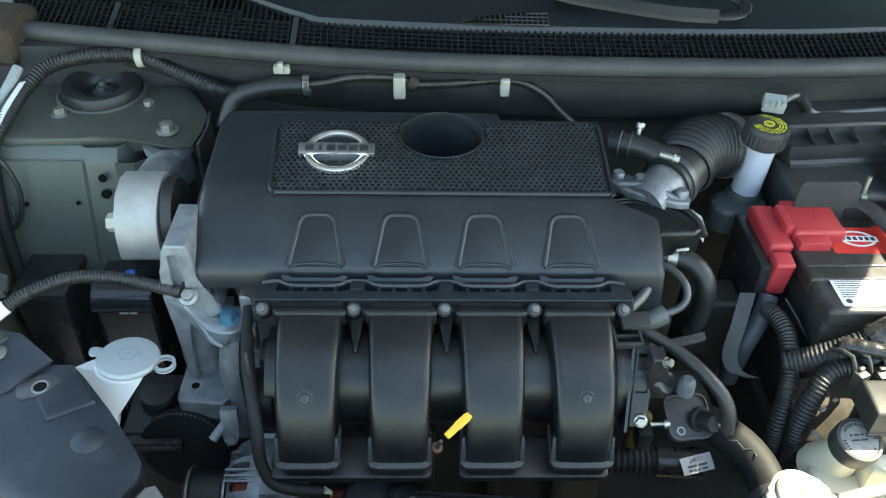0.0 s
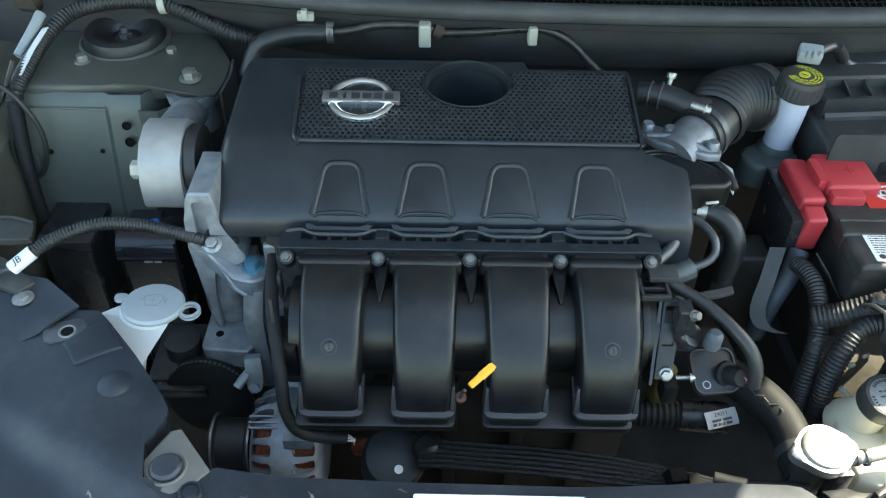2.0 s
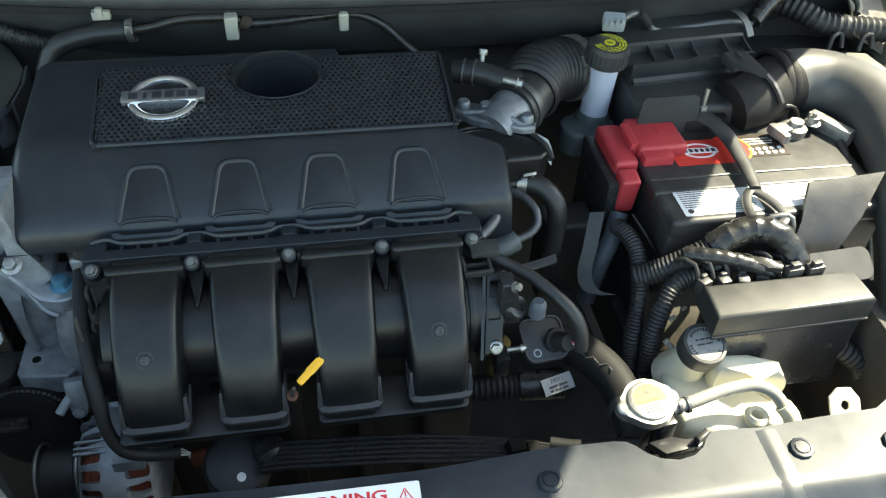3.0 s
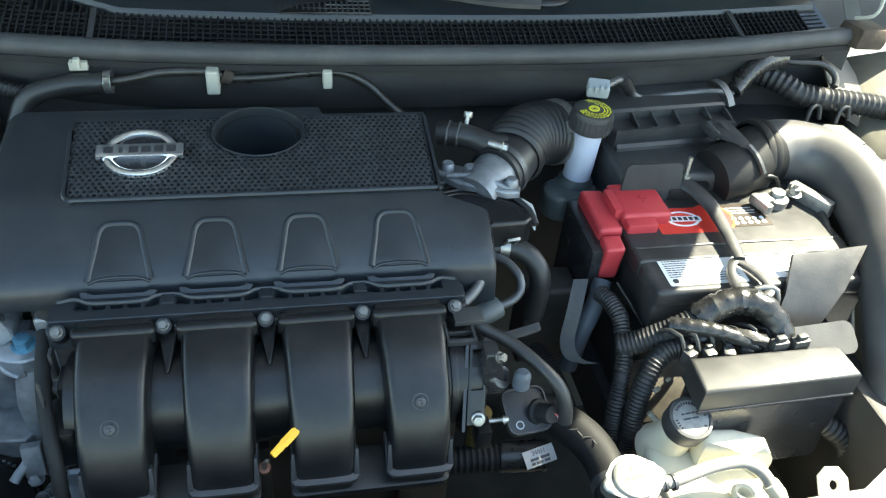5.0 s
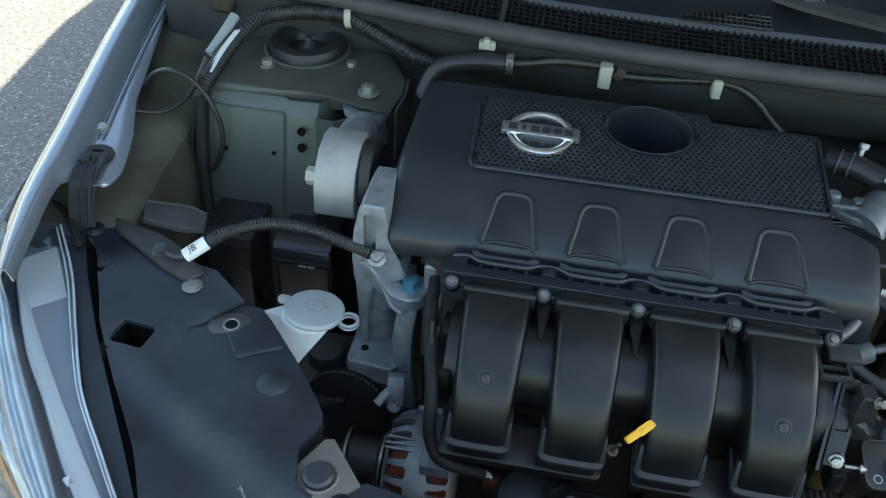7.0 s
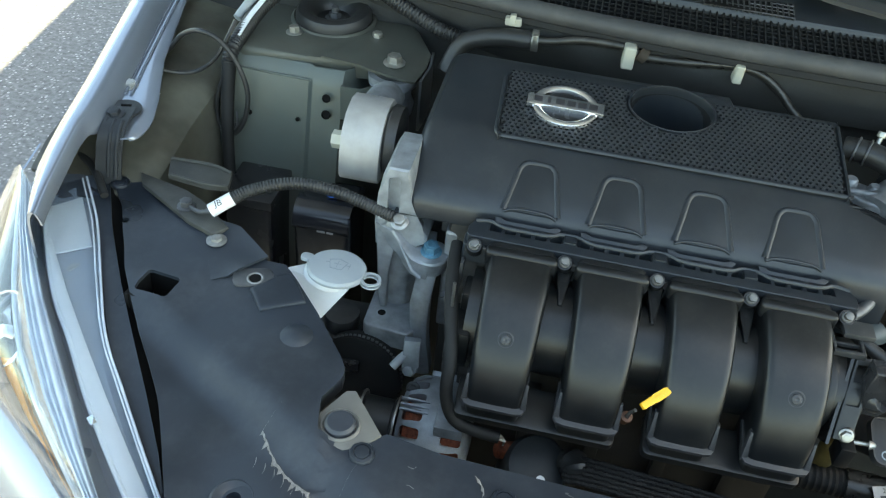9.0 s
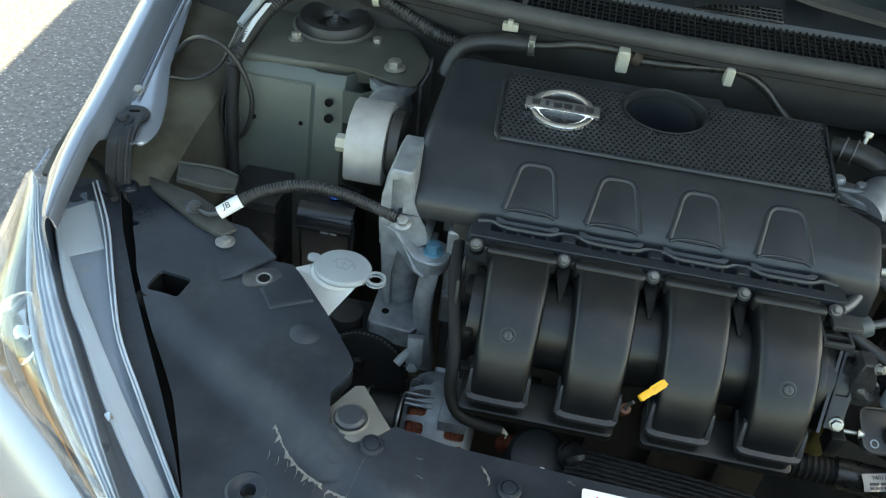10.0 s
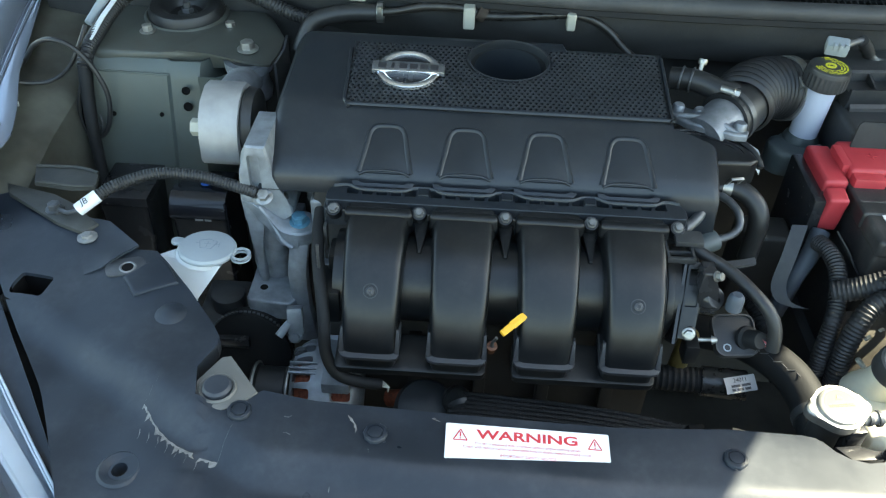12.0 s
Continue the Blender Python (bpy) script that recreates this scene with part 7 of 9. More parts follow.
for i, q in enumerate(c):
    d = (c[min(i + 1, len(c) - 1)] - c[max(i - 1, 0)]).normalized()
    s = (side - d * side.dot(d)).normalized()
    o = d.cross(s)
    rad = 0.0345 + 0.0046 * max(0.0, math.sin(math.pi * ((i % 5) / 5))) ** 1.3
    rings.append([q + s * (rad * math.sin(2 * math.pi * k / 44)) + o * (rad * math.cos(2 * math.pi * k / 44)) for k in range(45)])
sheet(bm, rings)
bmesh.ops.remove_doubles(bm, verts=bm.verts[:], dist=0.00001)
part("bellows", bm, M_BELLOWS, duct, "deep-ribbed bellows", smooth=70)
bm = B()
tube(bm, [(0.351, 0.831, 0.875), (0.380, 0.846, 0.870), (0.425, 0.852, 0.864)], 0.0345, 36, 0.006)
part("outlet", bm, M_RUBBER, duct)
bm = B()
lathe(bm, [(0.0370, -0.006), (0.0402, -0.006), (0.0402, 0.006), (0.0370, 0.006)], aim((0.3500, 0.8320, 0.8752), (1, 0.45, -0.15)), 40)
box(bm, (0.357, 0.806, 0.896), (0.012, 0.014, 0.014), (30, 0, 20), 0.002)
part("clamp_band", bm, M_STEEL, duct)

boot = thing("breather_hose", "short black breather hose with wire clamps", "hose", (0.22, 0.78, 0.89))
bm = B()
tube(bm, [(0.196, 0.790, 0.903), (0.214, 0.783, 0.906), (0.232, 0.776, 0.905), (0.250, 0.766, 0.902), (0.268, 0.765, 0.900)], 0.0130, 18, 0.004)
part("hose", bm, M_RUBBER, boot)
for x, y, z in ((0.207, 0.786, 0.905), (0.218, 0.7815, 0.906)):
    bm = B()
    pts = [aim((x, y, z), (0.9, -0.38, 0.0)) @ V((0.0140 * math.cos(a), 0.0140 * math.sin(a), 0)) for a in [2 * math.pi * k / 24 for k in range(25)]]
    tube(bm, pts, 0.0014, 6, 0.003)
    part("wire_clamp", bm, M_GALV, boot)
bm = B()
cyl(bm, (0.226, 0.788, 0.905), (0.230, 0.795, 0.922), 0.0028, n=10)
cyl(bm, (0.2297, 0.7945, 0.920), (0.2308, 0.797, 0.926), 0.0052, n=14, bev=0.001)
part("bleed_stem", bm, M_STEEL, boot)

pad = thing("throttle_shroud", "black plastic shroud under the throttle body", "plastic shroud", (0.215, 0.66, 0.84))
bm = B()
prism(bm, [(0.1795, 0.715), (0.205, 0.721), (0.232, 0.714), (0.256, 0.698), (0.271, 0.678), (0.275, 0.660), (0.266, 0.652), (0.2275, 0.650), (0.2275, 0.660), (0.1795, 0.672)], 0.848, 0.8785, None, 0.006, 4)
part("body", bm, M_RUNNER, pad)
for off, r, mat in ((0.0045, 0.0040, M_RUBBER),):
    bm = B()
    tube(bm, [(0.1800, 0.722 + off, 0.878), (0.208, 0.726 + off, 0.8785), (0.234, 0.717 + off, 0.8785), (0.258 + off * 0.6, 0.700 + off * 0.6, 0.877), (0.272 + off, 0.678, 0.873), (0.276 + off, 0.662, 0.866)], r, 10)
    part("gasket", bm, mat, pad, "black rubber gasket")
for off, r in ((-0.010, 0.0016), (-0.0165, 0.0012)):
    bm = B()
    tube(bm, [(0.184, 0.718 + off, 0.8780), (0.208, 0.7225 + off, 0.8788), (0.232, 0.714 + off, 0.8788), (0.254 + off * 0.5, 0.698 + off * 0.7, 0.8785), (0.269 + off, 0.678, 0.8775), (0.272 + off, 0.660, 0.8765)], r, 8)
    part("ridge_line", bm, M_GLOSSBLACK, pad)
bm = B()
slab(bm, [[V((0.274, 0.700, 0.874)), V((0.286, 0.696, 0.868))], [V((0.277, 0.686, 0.870)), V((0.288, 0.683, 0.862))], [V((0.280, 0.672, 0.858)), V((0.284, 0.670, 0.852))]], (0.001, 0.001, -0.0016))
part("fold_tab", bm, M_CAPGREY, pad, "pale fold tab")

brake = thing("brake_reservoir", "white brake fluid reservoir with a black cap", "fluid reservoir", (0.372, 0.79, 0.80))
RM = aim((0.3805, 0.800, 0.912), (0.03, -0.04, 1))
bm = B()
lathe(bm, [(0.0170, -0.10), (0.0175, -0.012), (0.0165, -0.004), (0.0, -0.004)], RM, 32)
part("tube", bm, M_RESERVOIR, brake)
bm = B()
lathe(bm, [(0.022, -0.014), (0.0245, -0.012), (0.0250, 0.006), (0.0235, 0.0115), (0.0215, 0.0125), (0.0, 0.0130)], RM, 40)
cap = part("cap", bm, M_BLACK, brake, "black ribbed cap")
bm = B()
for k in range(56):
    a, r = 2 * math.pi * k / 56, 0.0249 + 0.0009 * (k % 2)
    b2 = 2 * math.pi * (k + 1) / 56
    r2 = 0.0249 + 0.0009 * ((k + 1) % 2)
    bm.faces.new([bm.verts.new(RM @ V(p)) for p in ((r * math.cos(a), r * math.sin(a), -0.011), (r2 * math.cos(b2), r2 * math.sin(b2), -0.011), (r2 * math.cos(b2), r2 * math.sin(b2), 0.006), (r * math.cos(a), r * math.sin(a), 0.006))])
bmesh.ops.remove_doubles(bm, verts=bm.verts[:], dist=0.00001)
part("grip_ribs", bm, M_BLACK, cap, smooth=0)
bm = B()
for r0, r1 in ((0.0022, 0.0028), (0.0038, 0.0062)):
    lathe(bm, [(r0, 0.0129), (r0, 0.0134), (r1, 0.0134), (r1, 0.0129)], RM @ Matrix.Diagonal((1.15, 1, 1, 1)), 24)
rnd = random.Random(5)
for r, k0, k1, n in ((0.0112, 4, 38, 58), (0.0146, 2, 56, 76), (0.0180, 1, 70, 92)):
    for k in range(n):
        if k % 7 == 6 or k > k1:
            continue
        a = math.pi * 0.86 + 2 * math.pi * k / n
        prism(bm, [(r, -0.00035), (r + 0.0021 * rnd.uniform(0.6, 1), -0.00035), (r + 0.0021 * rnd.uniform(0.6, 1), 0.00035), (r, 0.00035)], 0.0127, 0.0132, RM @ Matrix.Rotation(a, 4, "Z"))
part("yellow_marks", bm, M_YELLOWINK, cap, "yellow ring of unreadable print")
bm = B()
prism(bm, rounded(0.066, 0.050, 0.022, 6, 0.367, 0.789), 0.790, 0.822, None, 0.008, 4)
lathe(bm, [(0.022, -0.11), (0.022, -0.088), (0.018, -0.080)], RM, 24)
part("base", bm, M_GREENGREY, brake)
bm = B()
box(bm, (0.393, 0.828, 0.936), (0.026, 0.018, 0.016), (20, 0, -15), 0.003)
for k in range(3):
    box(bm, (0.386 + 0.007 * k, 0.818, 0.940), (0.004, 0.006, 0.010), (20, 0, -15), 0.001)
solid("wire_connector", bm, M_CAPGREY, "grey plug connector behind the reservoir", "connector")
bm = B()
tube(bm, [(0.405, 0.835, 0.935), (0.430, 0.850, 0.935), (0.450, 0.862, 0.915), (0.470, 0.865, 0.902), (0.515, 0.868, 0.904), (0.565, 0.872, 0.906), (0.600, 0.872, 0.902)], 0.0045, 10)
solid("top_wire", bm, M_GALV, "grey sheathed wire above the air box", "wire")
bm = B()
tube(bm, [(0.430, 0.848, 0.936), (0.446, 0.860, 0.920), (0.452, 0.864, 0.912)], 0.0075, 10)
solid("wire_sleeve", bm, M_RUBBER, "black sleeve on the grey wire", "sleeve")

# ---------------------------------------------------------------- air box and elbow
air = thing("air_box", "black plastic air filter box with a ribbed lid", "air box", (0.50, 0.78, 0.72))
bm = B()
span(bm, (0.405, 0.735, 0.72), (0.600, 0.865, 0.872), 0.008, 3)
part("base", bm, M_BLACK, air)
bm = B()
AB = Matrix(((0, 0, 1, 0), (1, 0, 0.09, 0.757), (0, 1, 0, 0), (0, 0, 0, 1)))
prism(bm, [(0.098, 0.868), (0.098, 0.900), (0.090, 0.9055), (0.036, 0.9055), (0.0325, 0.903), (0.032, 0.8925), (0.003, 0.8925), (0.002, 0.8985), (-0.003, 0.8985), (-0.0035, 0.884), (0.002, 0.868)], 0.412, 0.574, AB, 0.0012)
part("lid", bm, M_BLACK, air, smooth=30)
for x in (0.444, 0.470, 0.501, 0.544, 0.572):
    bm = B()
    prism(bm, [(0.0025, 0.891), (0.033, 0.891), (0.033, 0.9030), (0.020, 0.9005), (0.0025, 0.8975)], x - 0.0012, x + 0.0012, AB, 0.0005)
    part("lid_rib", bm, M_BLACK, air)
bm = B()
prism(bm, [(0.030, 0.880), (-0.0015, 0.880), (-0.006, 0.876), (-0.020, 0.82), (-0.024, 0.78), (0.030, 0.78)], 0.416, 0.570, AB, 0.003, 3)
part("front_face", bm, M_BLACK, air, smooth=30)
bm = B()
prism(bm, [(-0.010, 0.850), (-0.022, 0.846), (-0.030, 0.80), (-0.020, 0.79), (0.0, 0.79)], 0.424, 0.520, AB, 0.004, 3)
part("front_step", bm, M_BLACK, air, smooth=30)
bm = B()
slab(bm, [[V((0.524, 0.803, 0.9010)), V((0.541, 0.805, 0.9030)), V((0.561, 0.807, 0.9010))], [V((0.526, 0.788, 0.9000)), V((0.544, 0.786, 0.9040)), V((0.562, 0.782, 0.9020))], [V((0.540, 0.765, 0.9015)), V((0.549, 0.762, 0.9055)), V((0.562, 0.758, 0.9035))], [V((0.549, 0.745, 0.9025)), V((0.554, 0.743, 0.9045)), V((0.560, 0.741, 0.9030))]], (0, 0, -0.004))
for x in (0.530, 0.545):
    box(bm, (x, 0.786, 0.8985), (0.003, 0.022, 0.014), (10, 0, 20), 0.0008)
part("latch", bm, M_BLACK, air, "black lid latch")
bm = B()
ribbon(bm, [(0.5545, 0.744, 0.9035), (0.5600, 0.736, 0.8985), (0.5660, 0.727, 0.8890), (0.5720, 0.7215, 0.8775)], (0.0045, 0.003, 0), 0.004)
part("latch_strap", bm, M_BLACK, air)
bm = B()
box(bm, (0.424, 0.762, 0.838), (0.018, 0.012, 0.006), (0, 0, 5), 0.001)
part("ledge", bm, M_BLACK, air)
bm = B()
tube(bm, [(0.520, 0.742, 0.862), (0.548, 0.750, 0.866), (0.580, 0.768, 0.868), (0.604, 0.778, 0.870)], 0.0330, 32, 0.008, r2=0.0400)
part("inlet_neck", bm, M_HOSE, air)

elbow = thing("intake_elbow", "large grey-black plastic intake elbow beside the battery", "intake pipe", (0.66, 0.62, 0.75))
bm = B()
tube(bm, [(0.598, 0.778, 0.870), (0.628, 0.781, 0.871), (0.662, 0.769, 0.871), (0.685, 0.735, 0.870), (0.690, 0.690, 0.866), (0.681, 0.635, 0.858), (0.660, 0.570, 0.845), (0.640, 0.510, 0.820), (0.625, 0.460, 0.775), (0.618, 0.435, 0.70)], 0.0385, 36, 0.006)
part("pipe", bm, M_ELBOW, elbow)
bm = B()
lathe(bm, [(0.038, -0.010), (0.0420, -0.009), (0.0435, -0.004), (0.0420, 0.000), (0.0435, 0.004), (0.0420, 0.009), (0.038, 0.010)], aim((0.594, 0.7775, 0.870), (1, 0.1, 0.03)), 40)
part("collar", bm, M_HOSE, elbow)
bm = B()
cyl(bm, (0.712, 0.712, 0.872), (0.738, 0.722, 0.872), 0.016, n=20, bev=0.002)
part("side_port", bm, M_ELBOW, elbow)

bm = B()
slab(bm, [[V((0.436 + x * w, 0.727 - k * 0.002, z)) for x in (-0.036, -0.014, 0.014, 0.036)] for k, (z, w) in enumerate(((0.893, 0.82), (0.890, 0.95), (0.872, 1.0), (0.820, 1.0)))], (0, 0.003, 0))
solid("felt_flap", bm, M_FIREWALL, "dull black felt flap in front of the air box", "flap")

# ---------------------------------------------------------------- battery
batt = thing("battery", "black car battery with a white label and red sticker", "car battery", (0.51, 0.64, 0.66))
BT = 0.8470
bm = B()
span(bm, (0.388, 0.556, 0.66), (0.634, 0.728, BT - 0.006), 0.005, 3)
part("case", bm, M_BATT, batt)
bm = B()
span(bm, (0.385, 0.600, BT - 0.022), (0.637, 0.731, BT), 0.004, 3)
part("lid", bm, M_BATT, batt)
bm = B()
span(bm, (0.387, 0.553, BT - 0.024), (0.635, 0.622, BT - 0.002), 0.006, 3)
part("front_lid", bm, M_BATT, batt)
bm = B()
tube(bm, [(0.388, 0.6225, BT - 0.001), (0.50, 0.6225, BT), (0.634, 0.6225, BT - 0.001)], 0.002, 8, 0.02)
part("lid_seam", bm, M_BATT, batt)
bm = B()
prism(bm, rounded(0.088, 0.052, 0.002, 2), 0, 0.0004, pose(0.448, 0.587, BT - 0.0018))
lab = part("paper_label", bm, M_LABEL, batt, "white printed label")
bm = B()
bars(bm, pose(0.426, 0.590, BT - 0.0013), 10, 0.036, 0.0013, 0.0022, 5)
bars(bm, pose(0.470, 0.572, BT - 0.0013), 4, 0.036, 0.0013, 0.0024, 6)
prism(bm, circle(0.0035, 14, 0.450, 0.606), BT - 0.0014, BT - 0.0012)
prism(bm, circle(0.0035, 14, 0.412, 0.568), BT - 0.0014, BT - 0.0012)
part("label_print", bm, M_INK, lab)
bm = B()
prism(bm, rounded(0.082, 0.048, 0.002, 2), 0, 0.0004, pose(0.545, 0.588, BT - 0.0018))
lab = part("paper_label", bm, M_LABEL, batt, "white printed label")
bm = B()
bars(bm, pose(0.560, 0.572, BT - 0.0013), 3, 0.040, 0.0024, 0.0026, 8)
part("label_print", bm, M_INK, lab)
bm = B()
prism(bm, rounded(0.078, 0.046, 0.002, 2), 0, 0.0005, pose(0.467, 0.666, BT))
prism(bm, circle(0.0255, 28, 0.500, 0.668), 0, 0.0007, pose(0, 0, BT))
stk = part("red_sticker", bm, M_STICKER, batt, "red-orange round-ended sticker")
bm = B()
prism(bm, [(r * math.cos(radians(a)), r * math.sin(radians(a))) for r, s in ((0.0228, 1), (0.0252, -1)) for a in range(-80 * s, 81 * s, 10 * s)], 0.0006, 0.0009, pose(0.500, 0.668, BT))
part("sticker_edge", bm, M_ORANGESTICK, stk, "orange edge of the round end")
bm = B()
m = pose(0.462, 0.668, BT + 0.0008, 0, 0, -2)
lathe(bm, [(0.0115, 0), (0.0115, 0.0003), (0.0140, 0.0003), (0.0140, 0)], m @ Matrix.Diagonal((1.45, 1, 1, 1)), 32)
prism(bm, rounded(0.044, 0.0095, 0.001, 2), 0, 0.0005, m)
logo = part("sticker_ring", bm, M_LABEL, batt, "pale ring and bar on the sticker")
bm = B()
for k in range(6):
    prism(bm, rounded(0.0045, 0.006, 0.0005, 1, -0.0165 + 0.0066 * k, 0), 0.0004, 0.0007, m)
part("ring_bars", bm, M_INK, logo)
bm = B()
prism(bm, rounded(0.052, 0.042, 0.002, 2), 0, 0.0005, pose(0.541, 0.671, BT))
brn = part("brown_sticker", bm, M_BROWN, batt, "brown sticker with rows of dots")
bm = B()
for i in range(5):
    for j in range(2):
        prism(bm, circle(0.0029, 12, 0.524 + i * 0.0086, 0.6565 + j * 0.0075), BT + 0.0004, BT + 0.0008)
bars(bm, pose(0.541, 0.679, BT + 0.0005), 3, 0.040, 0.0016, 0.0032, 21, 0.6)
part("dot_grid", bm, M_LABEL, brn, "pale dot grid")
batt.location.y += 0.015

red = thing("terminal_cover", "red plastic cover over the positive terminal", "terminal cover", (0.40, 0.69, 0.79))
bm = B()
span(bm, (0.357, 0.664, 0.820), (0.384, 0.740, 0.853), 0.005, 3)
part("fuse_cover", bm, M_RED, red)
bm = B()
span(bm, (0.387, 0.676, 0.842), (0.444, 0.738, 0.862), 0.005, 3)
span(bm, (0.380, 0.685, 0.838), (0.392, 0.728, 0.862), 0.003)
box(bm, (0.418, 0.706, 0.8623), (0.012, 0.002, 0.001), (0, 0, 0), 0)
box(bm, (0.418, 0.706, 0.8623), (0.002, 0.012, 0.001), (0, 0, 0), 0)
part("post_cover", bm, M_RED, red)
bm = B()
span(bm, (0.357, 0.641, 0.800), (0.379, 0.664, 0.847), 0.004, 3, (8, 0, 0))
part("drop_cover", bm, M_RED, red)
bm = B()
span(bm, (0.388, 0.662, 0.832), (0.424, 0.680, 0.858), 0.004)
part("front_flap", bm, M_RED, red)
bm = B()
span(bm, (0.345, 0.645, 0.735), (0.362, 0.742, 0.838), 0.004)
part("fuse_block", bm, M_GLOSSBLACK, red, "smoky fuse block under the cover")
bm = B()
tube(bm, [(0.362, 0.642, 0.800), (0.352, 0.625, 0.780), (0.338, 0.612, 0.755), (0.330, 0.610, 0.70)], 0.0105, 12)
part("cable", bm, M_SLATE, red, "grey-blue cable")

neg = thing("negative_terminal", "lead-grey negative terminal clamp with bolts", "battery terminal", (0.59, 0.70, 0.84))
bm = B()
lathe(bm, [(0.0, 0.0), (0.0135, 0.0), (0.0145, 0.010), (0.0105, 0.013), (0.0085, 0.013), (0.008, 0.018), (0, 0.019)], pose(0.588, 0.704, BT), 24)
box(bm, (0.568, 0.700, BT + 0.008), (0.022, 0.018, 0.012), (0, 0, 15), 0.003)
box(bm, (0.562, 0.693, BT + 0.010), (0.010, 0.030, 0.012), (0, 0, 15), 0.003)
part("clamp", bm, M_LEAD, neg)
bm = B()
hexbolt(bm, (0.610, 0.706, BT + 0.012), (0, 0, 1), 0.0065, 0.007, 1.5)
cyl(bm, (0.610, 0.706, BT + 0.015), (0.610, 0.706, BT + 0.026), 0.003, n=10)
part("bolt", bm, M_STEEL, neg)
bm = B()
box(bm, (0.632, 0.702, BT + 0.006), (0.014, 0.056, 0.020), (0, 0, 28), 0.002)
part("sensor_block", bm, M_LEAD, neg)
bm = B()
tube(bm, [(0.636, 0.680, BT), (0.630, 0.645, BT - 0.01), (0.640, 0.60, 0.80), (0.645, 0.56, 0.74)], 0.006, 10)
part("cable", bm, M_RUBBER, neg)

hold = thing("battery_clamp", "dull black coated battery hold-down with a loop end", "battery clamp", (0.50, 0.65, 0.84))
bm = B()
tube(bm, [(0.478, 0.736, 0.862), (0.490, 0.716, 0.862), (0.496, 0.685, 0.860), (0.4940, 0.640, 0.8580), (0.489, 0.600, 0.856)], 0.0125, 14, 0.006, flat=0.42, r2=0.0066)
part("bar", bm, M_HOLD, hold)
bm = B()
ring = [(0.4850 + 0.0165 * math.cos(a) * (1 - 0.35 * math.sin(a)), 0.572 + 0.028 * math.sin(a)) for a in [2 * math.pi * k / 28 for k in range(28)]]
trim_strip(bm, ring, ((-0.0050, -0.0010), (-0.0046, 0.0022), (-0.003, 0.0032), (0.003, 0.0032), (0.0046, 0.0022), (0.0050, -0.0010)), pose(0, 0, 0.8520), 0.004, True)
part("loop", bm, M_HOLD, hold, "flat loop end")
bm = B()
tube(bm, [(0.4845, 0.556, 0.852), (0.502, 0.554, 0.855), (0.508, 0.548, 0.845), (0.508, 0.545, 0.80)], 0.0035, 10)
part("hook", bm, M_GALV, hold)
bm = B()
prism(bm, rounded(0.060, 0.032, 0.012, 4, 0.484, 0.736), 0.848, 0.862, None, 0.004)
part("pad", bm, M_HOSE, hold)
bm = B()
cyl(bm, (0.484, 0.738, 0.858), (0.486, 0.741, 0.892), 0.0030, n=12)
hexbolt(bm, (0.484, 0.738, 0.862), (0, 0.03, 1), 0.0065, 0.007, 1.5)
part("stud_and_nut", bm, M_STEEL, hold, "threaded stud with a nut")
bm = B()
tube(bm, [(0.535, 0.727, 0.850), (0.545, 0.729, 0.868), (0.575, 0.730, 0.870), (0.598, 0.730, 0.866), (0.606, 0.728, 0.852)], 0.0022, 8)
part("wire_bail", bm, M_RUBBER, hold)

shield = thing("battery_shield", "dark sheet guard standing at the battery corner", "sheet guard", (0.56, 0.56, 0.76))
bm = B()
slab(bm, [[V((0.507, 0.535, 0.795)), V((0.530, 0.5345, 0.795)), V((0.556, 0.534, 0.795))], [V((0.523, 0.556, 0.843)), V((0.558, 0.556, 0.843)), V((0.592, 0.556, 0.843))], [V((0.542, 0.590, 0.866)), V((0.585, 0.5925, 0.867)), V((0.633, 0.596, 0.868))]], (0.0, 0.003, -0.002))
part("sheet", bm, M_HOLD, shield)

# ---------------------------------------------------------------- fuse box and its looms
fuse = thing("fuse_box", "black fuse box with a flat sunlit lid", "fuse box", (0.47, 0.475, 0.70))
bm = B()
span(bm, (0.394, 0.457, 0.70), (0.548, 0.497, 0.806), 0.004, 3)
part("body", bm, M_GLOSSBLACK, fuse)
bm = B()
prism(bm, [(0.386, 0.4525), (0.552, 0.4570), (0.551, 0.4970), (0.389, 0.4965)], 0.798, 0.8255, None, 0.004, 3)
part("lid", bm, M_LID, fuse)
bm = B()
tube(bm, [(0.385, 0.4522, 0.798), (0.47, 0.4545, 0.798), (0.552, 0.4568, 0.798)], 0.0016, 8, 0.02)
part("seam", bm, M_GLOSSBLACK, fuse)
for x in (0.487, 0.510):
    bm = B()
    box(bm, (x, 0.503, 0.826), (0.018, 0.010, 0.012), (0, 0, 6), 0.002)
    box(bm, (x, 0.503, 0.834), (0.010, 0.006, 0.006), (0, 0, 6), 0.001)
    part("lock_tab", bm, M_BLACK, fuse)
bm = B()
box(bm, (0.552, 0.478, 0.790), (0.008, 0.016, 0.030), (0, 0, 0), 0.002)
part("side_latch", bm, M_BLACK, fuse)
fuse.location.x += 0.005
bm = B()
prism(bm, rounded(0.080, 0.034, 0.010, 4), -0.0015, 0.0015, pose(0.545, 0.509, 0.820, 35, 0, 4))
solid("fuse_box_plate", bm, M_DARKSTEEL, "dull grey steel plate behind the fuse box", "bracket")
bm = B()
tube(bm, [(0.548, 0.47, 0.745), (0.562, 0.462, 0.738), (0.578, 0.455, 0.725), (0.59, 0.45, 0.70)], 0.0125, 14, corr=0.0016, pitch=0.0055)
solid("side_loom", bm, M_LOOM, "corrugated black loom leaving the fuse box", "wiring loom")

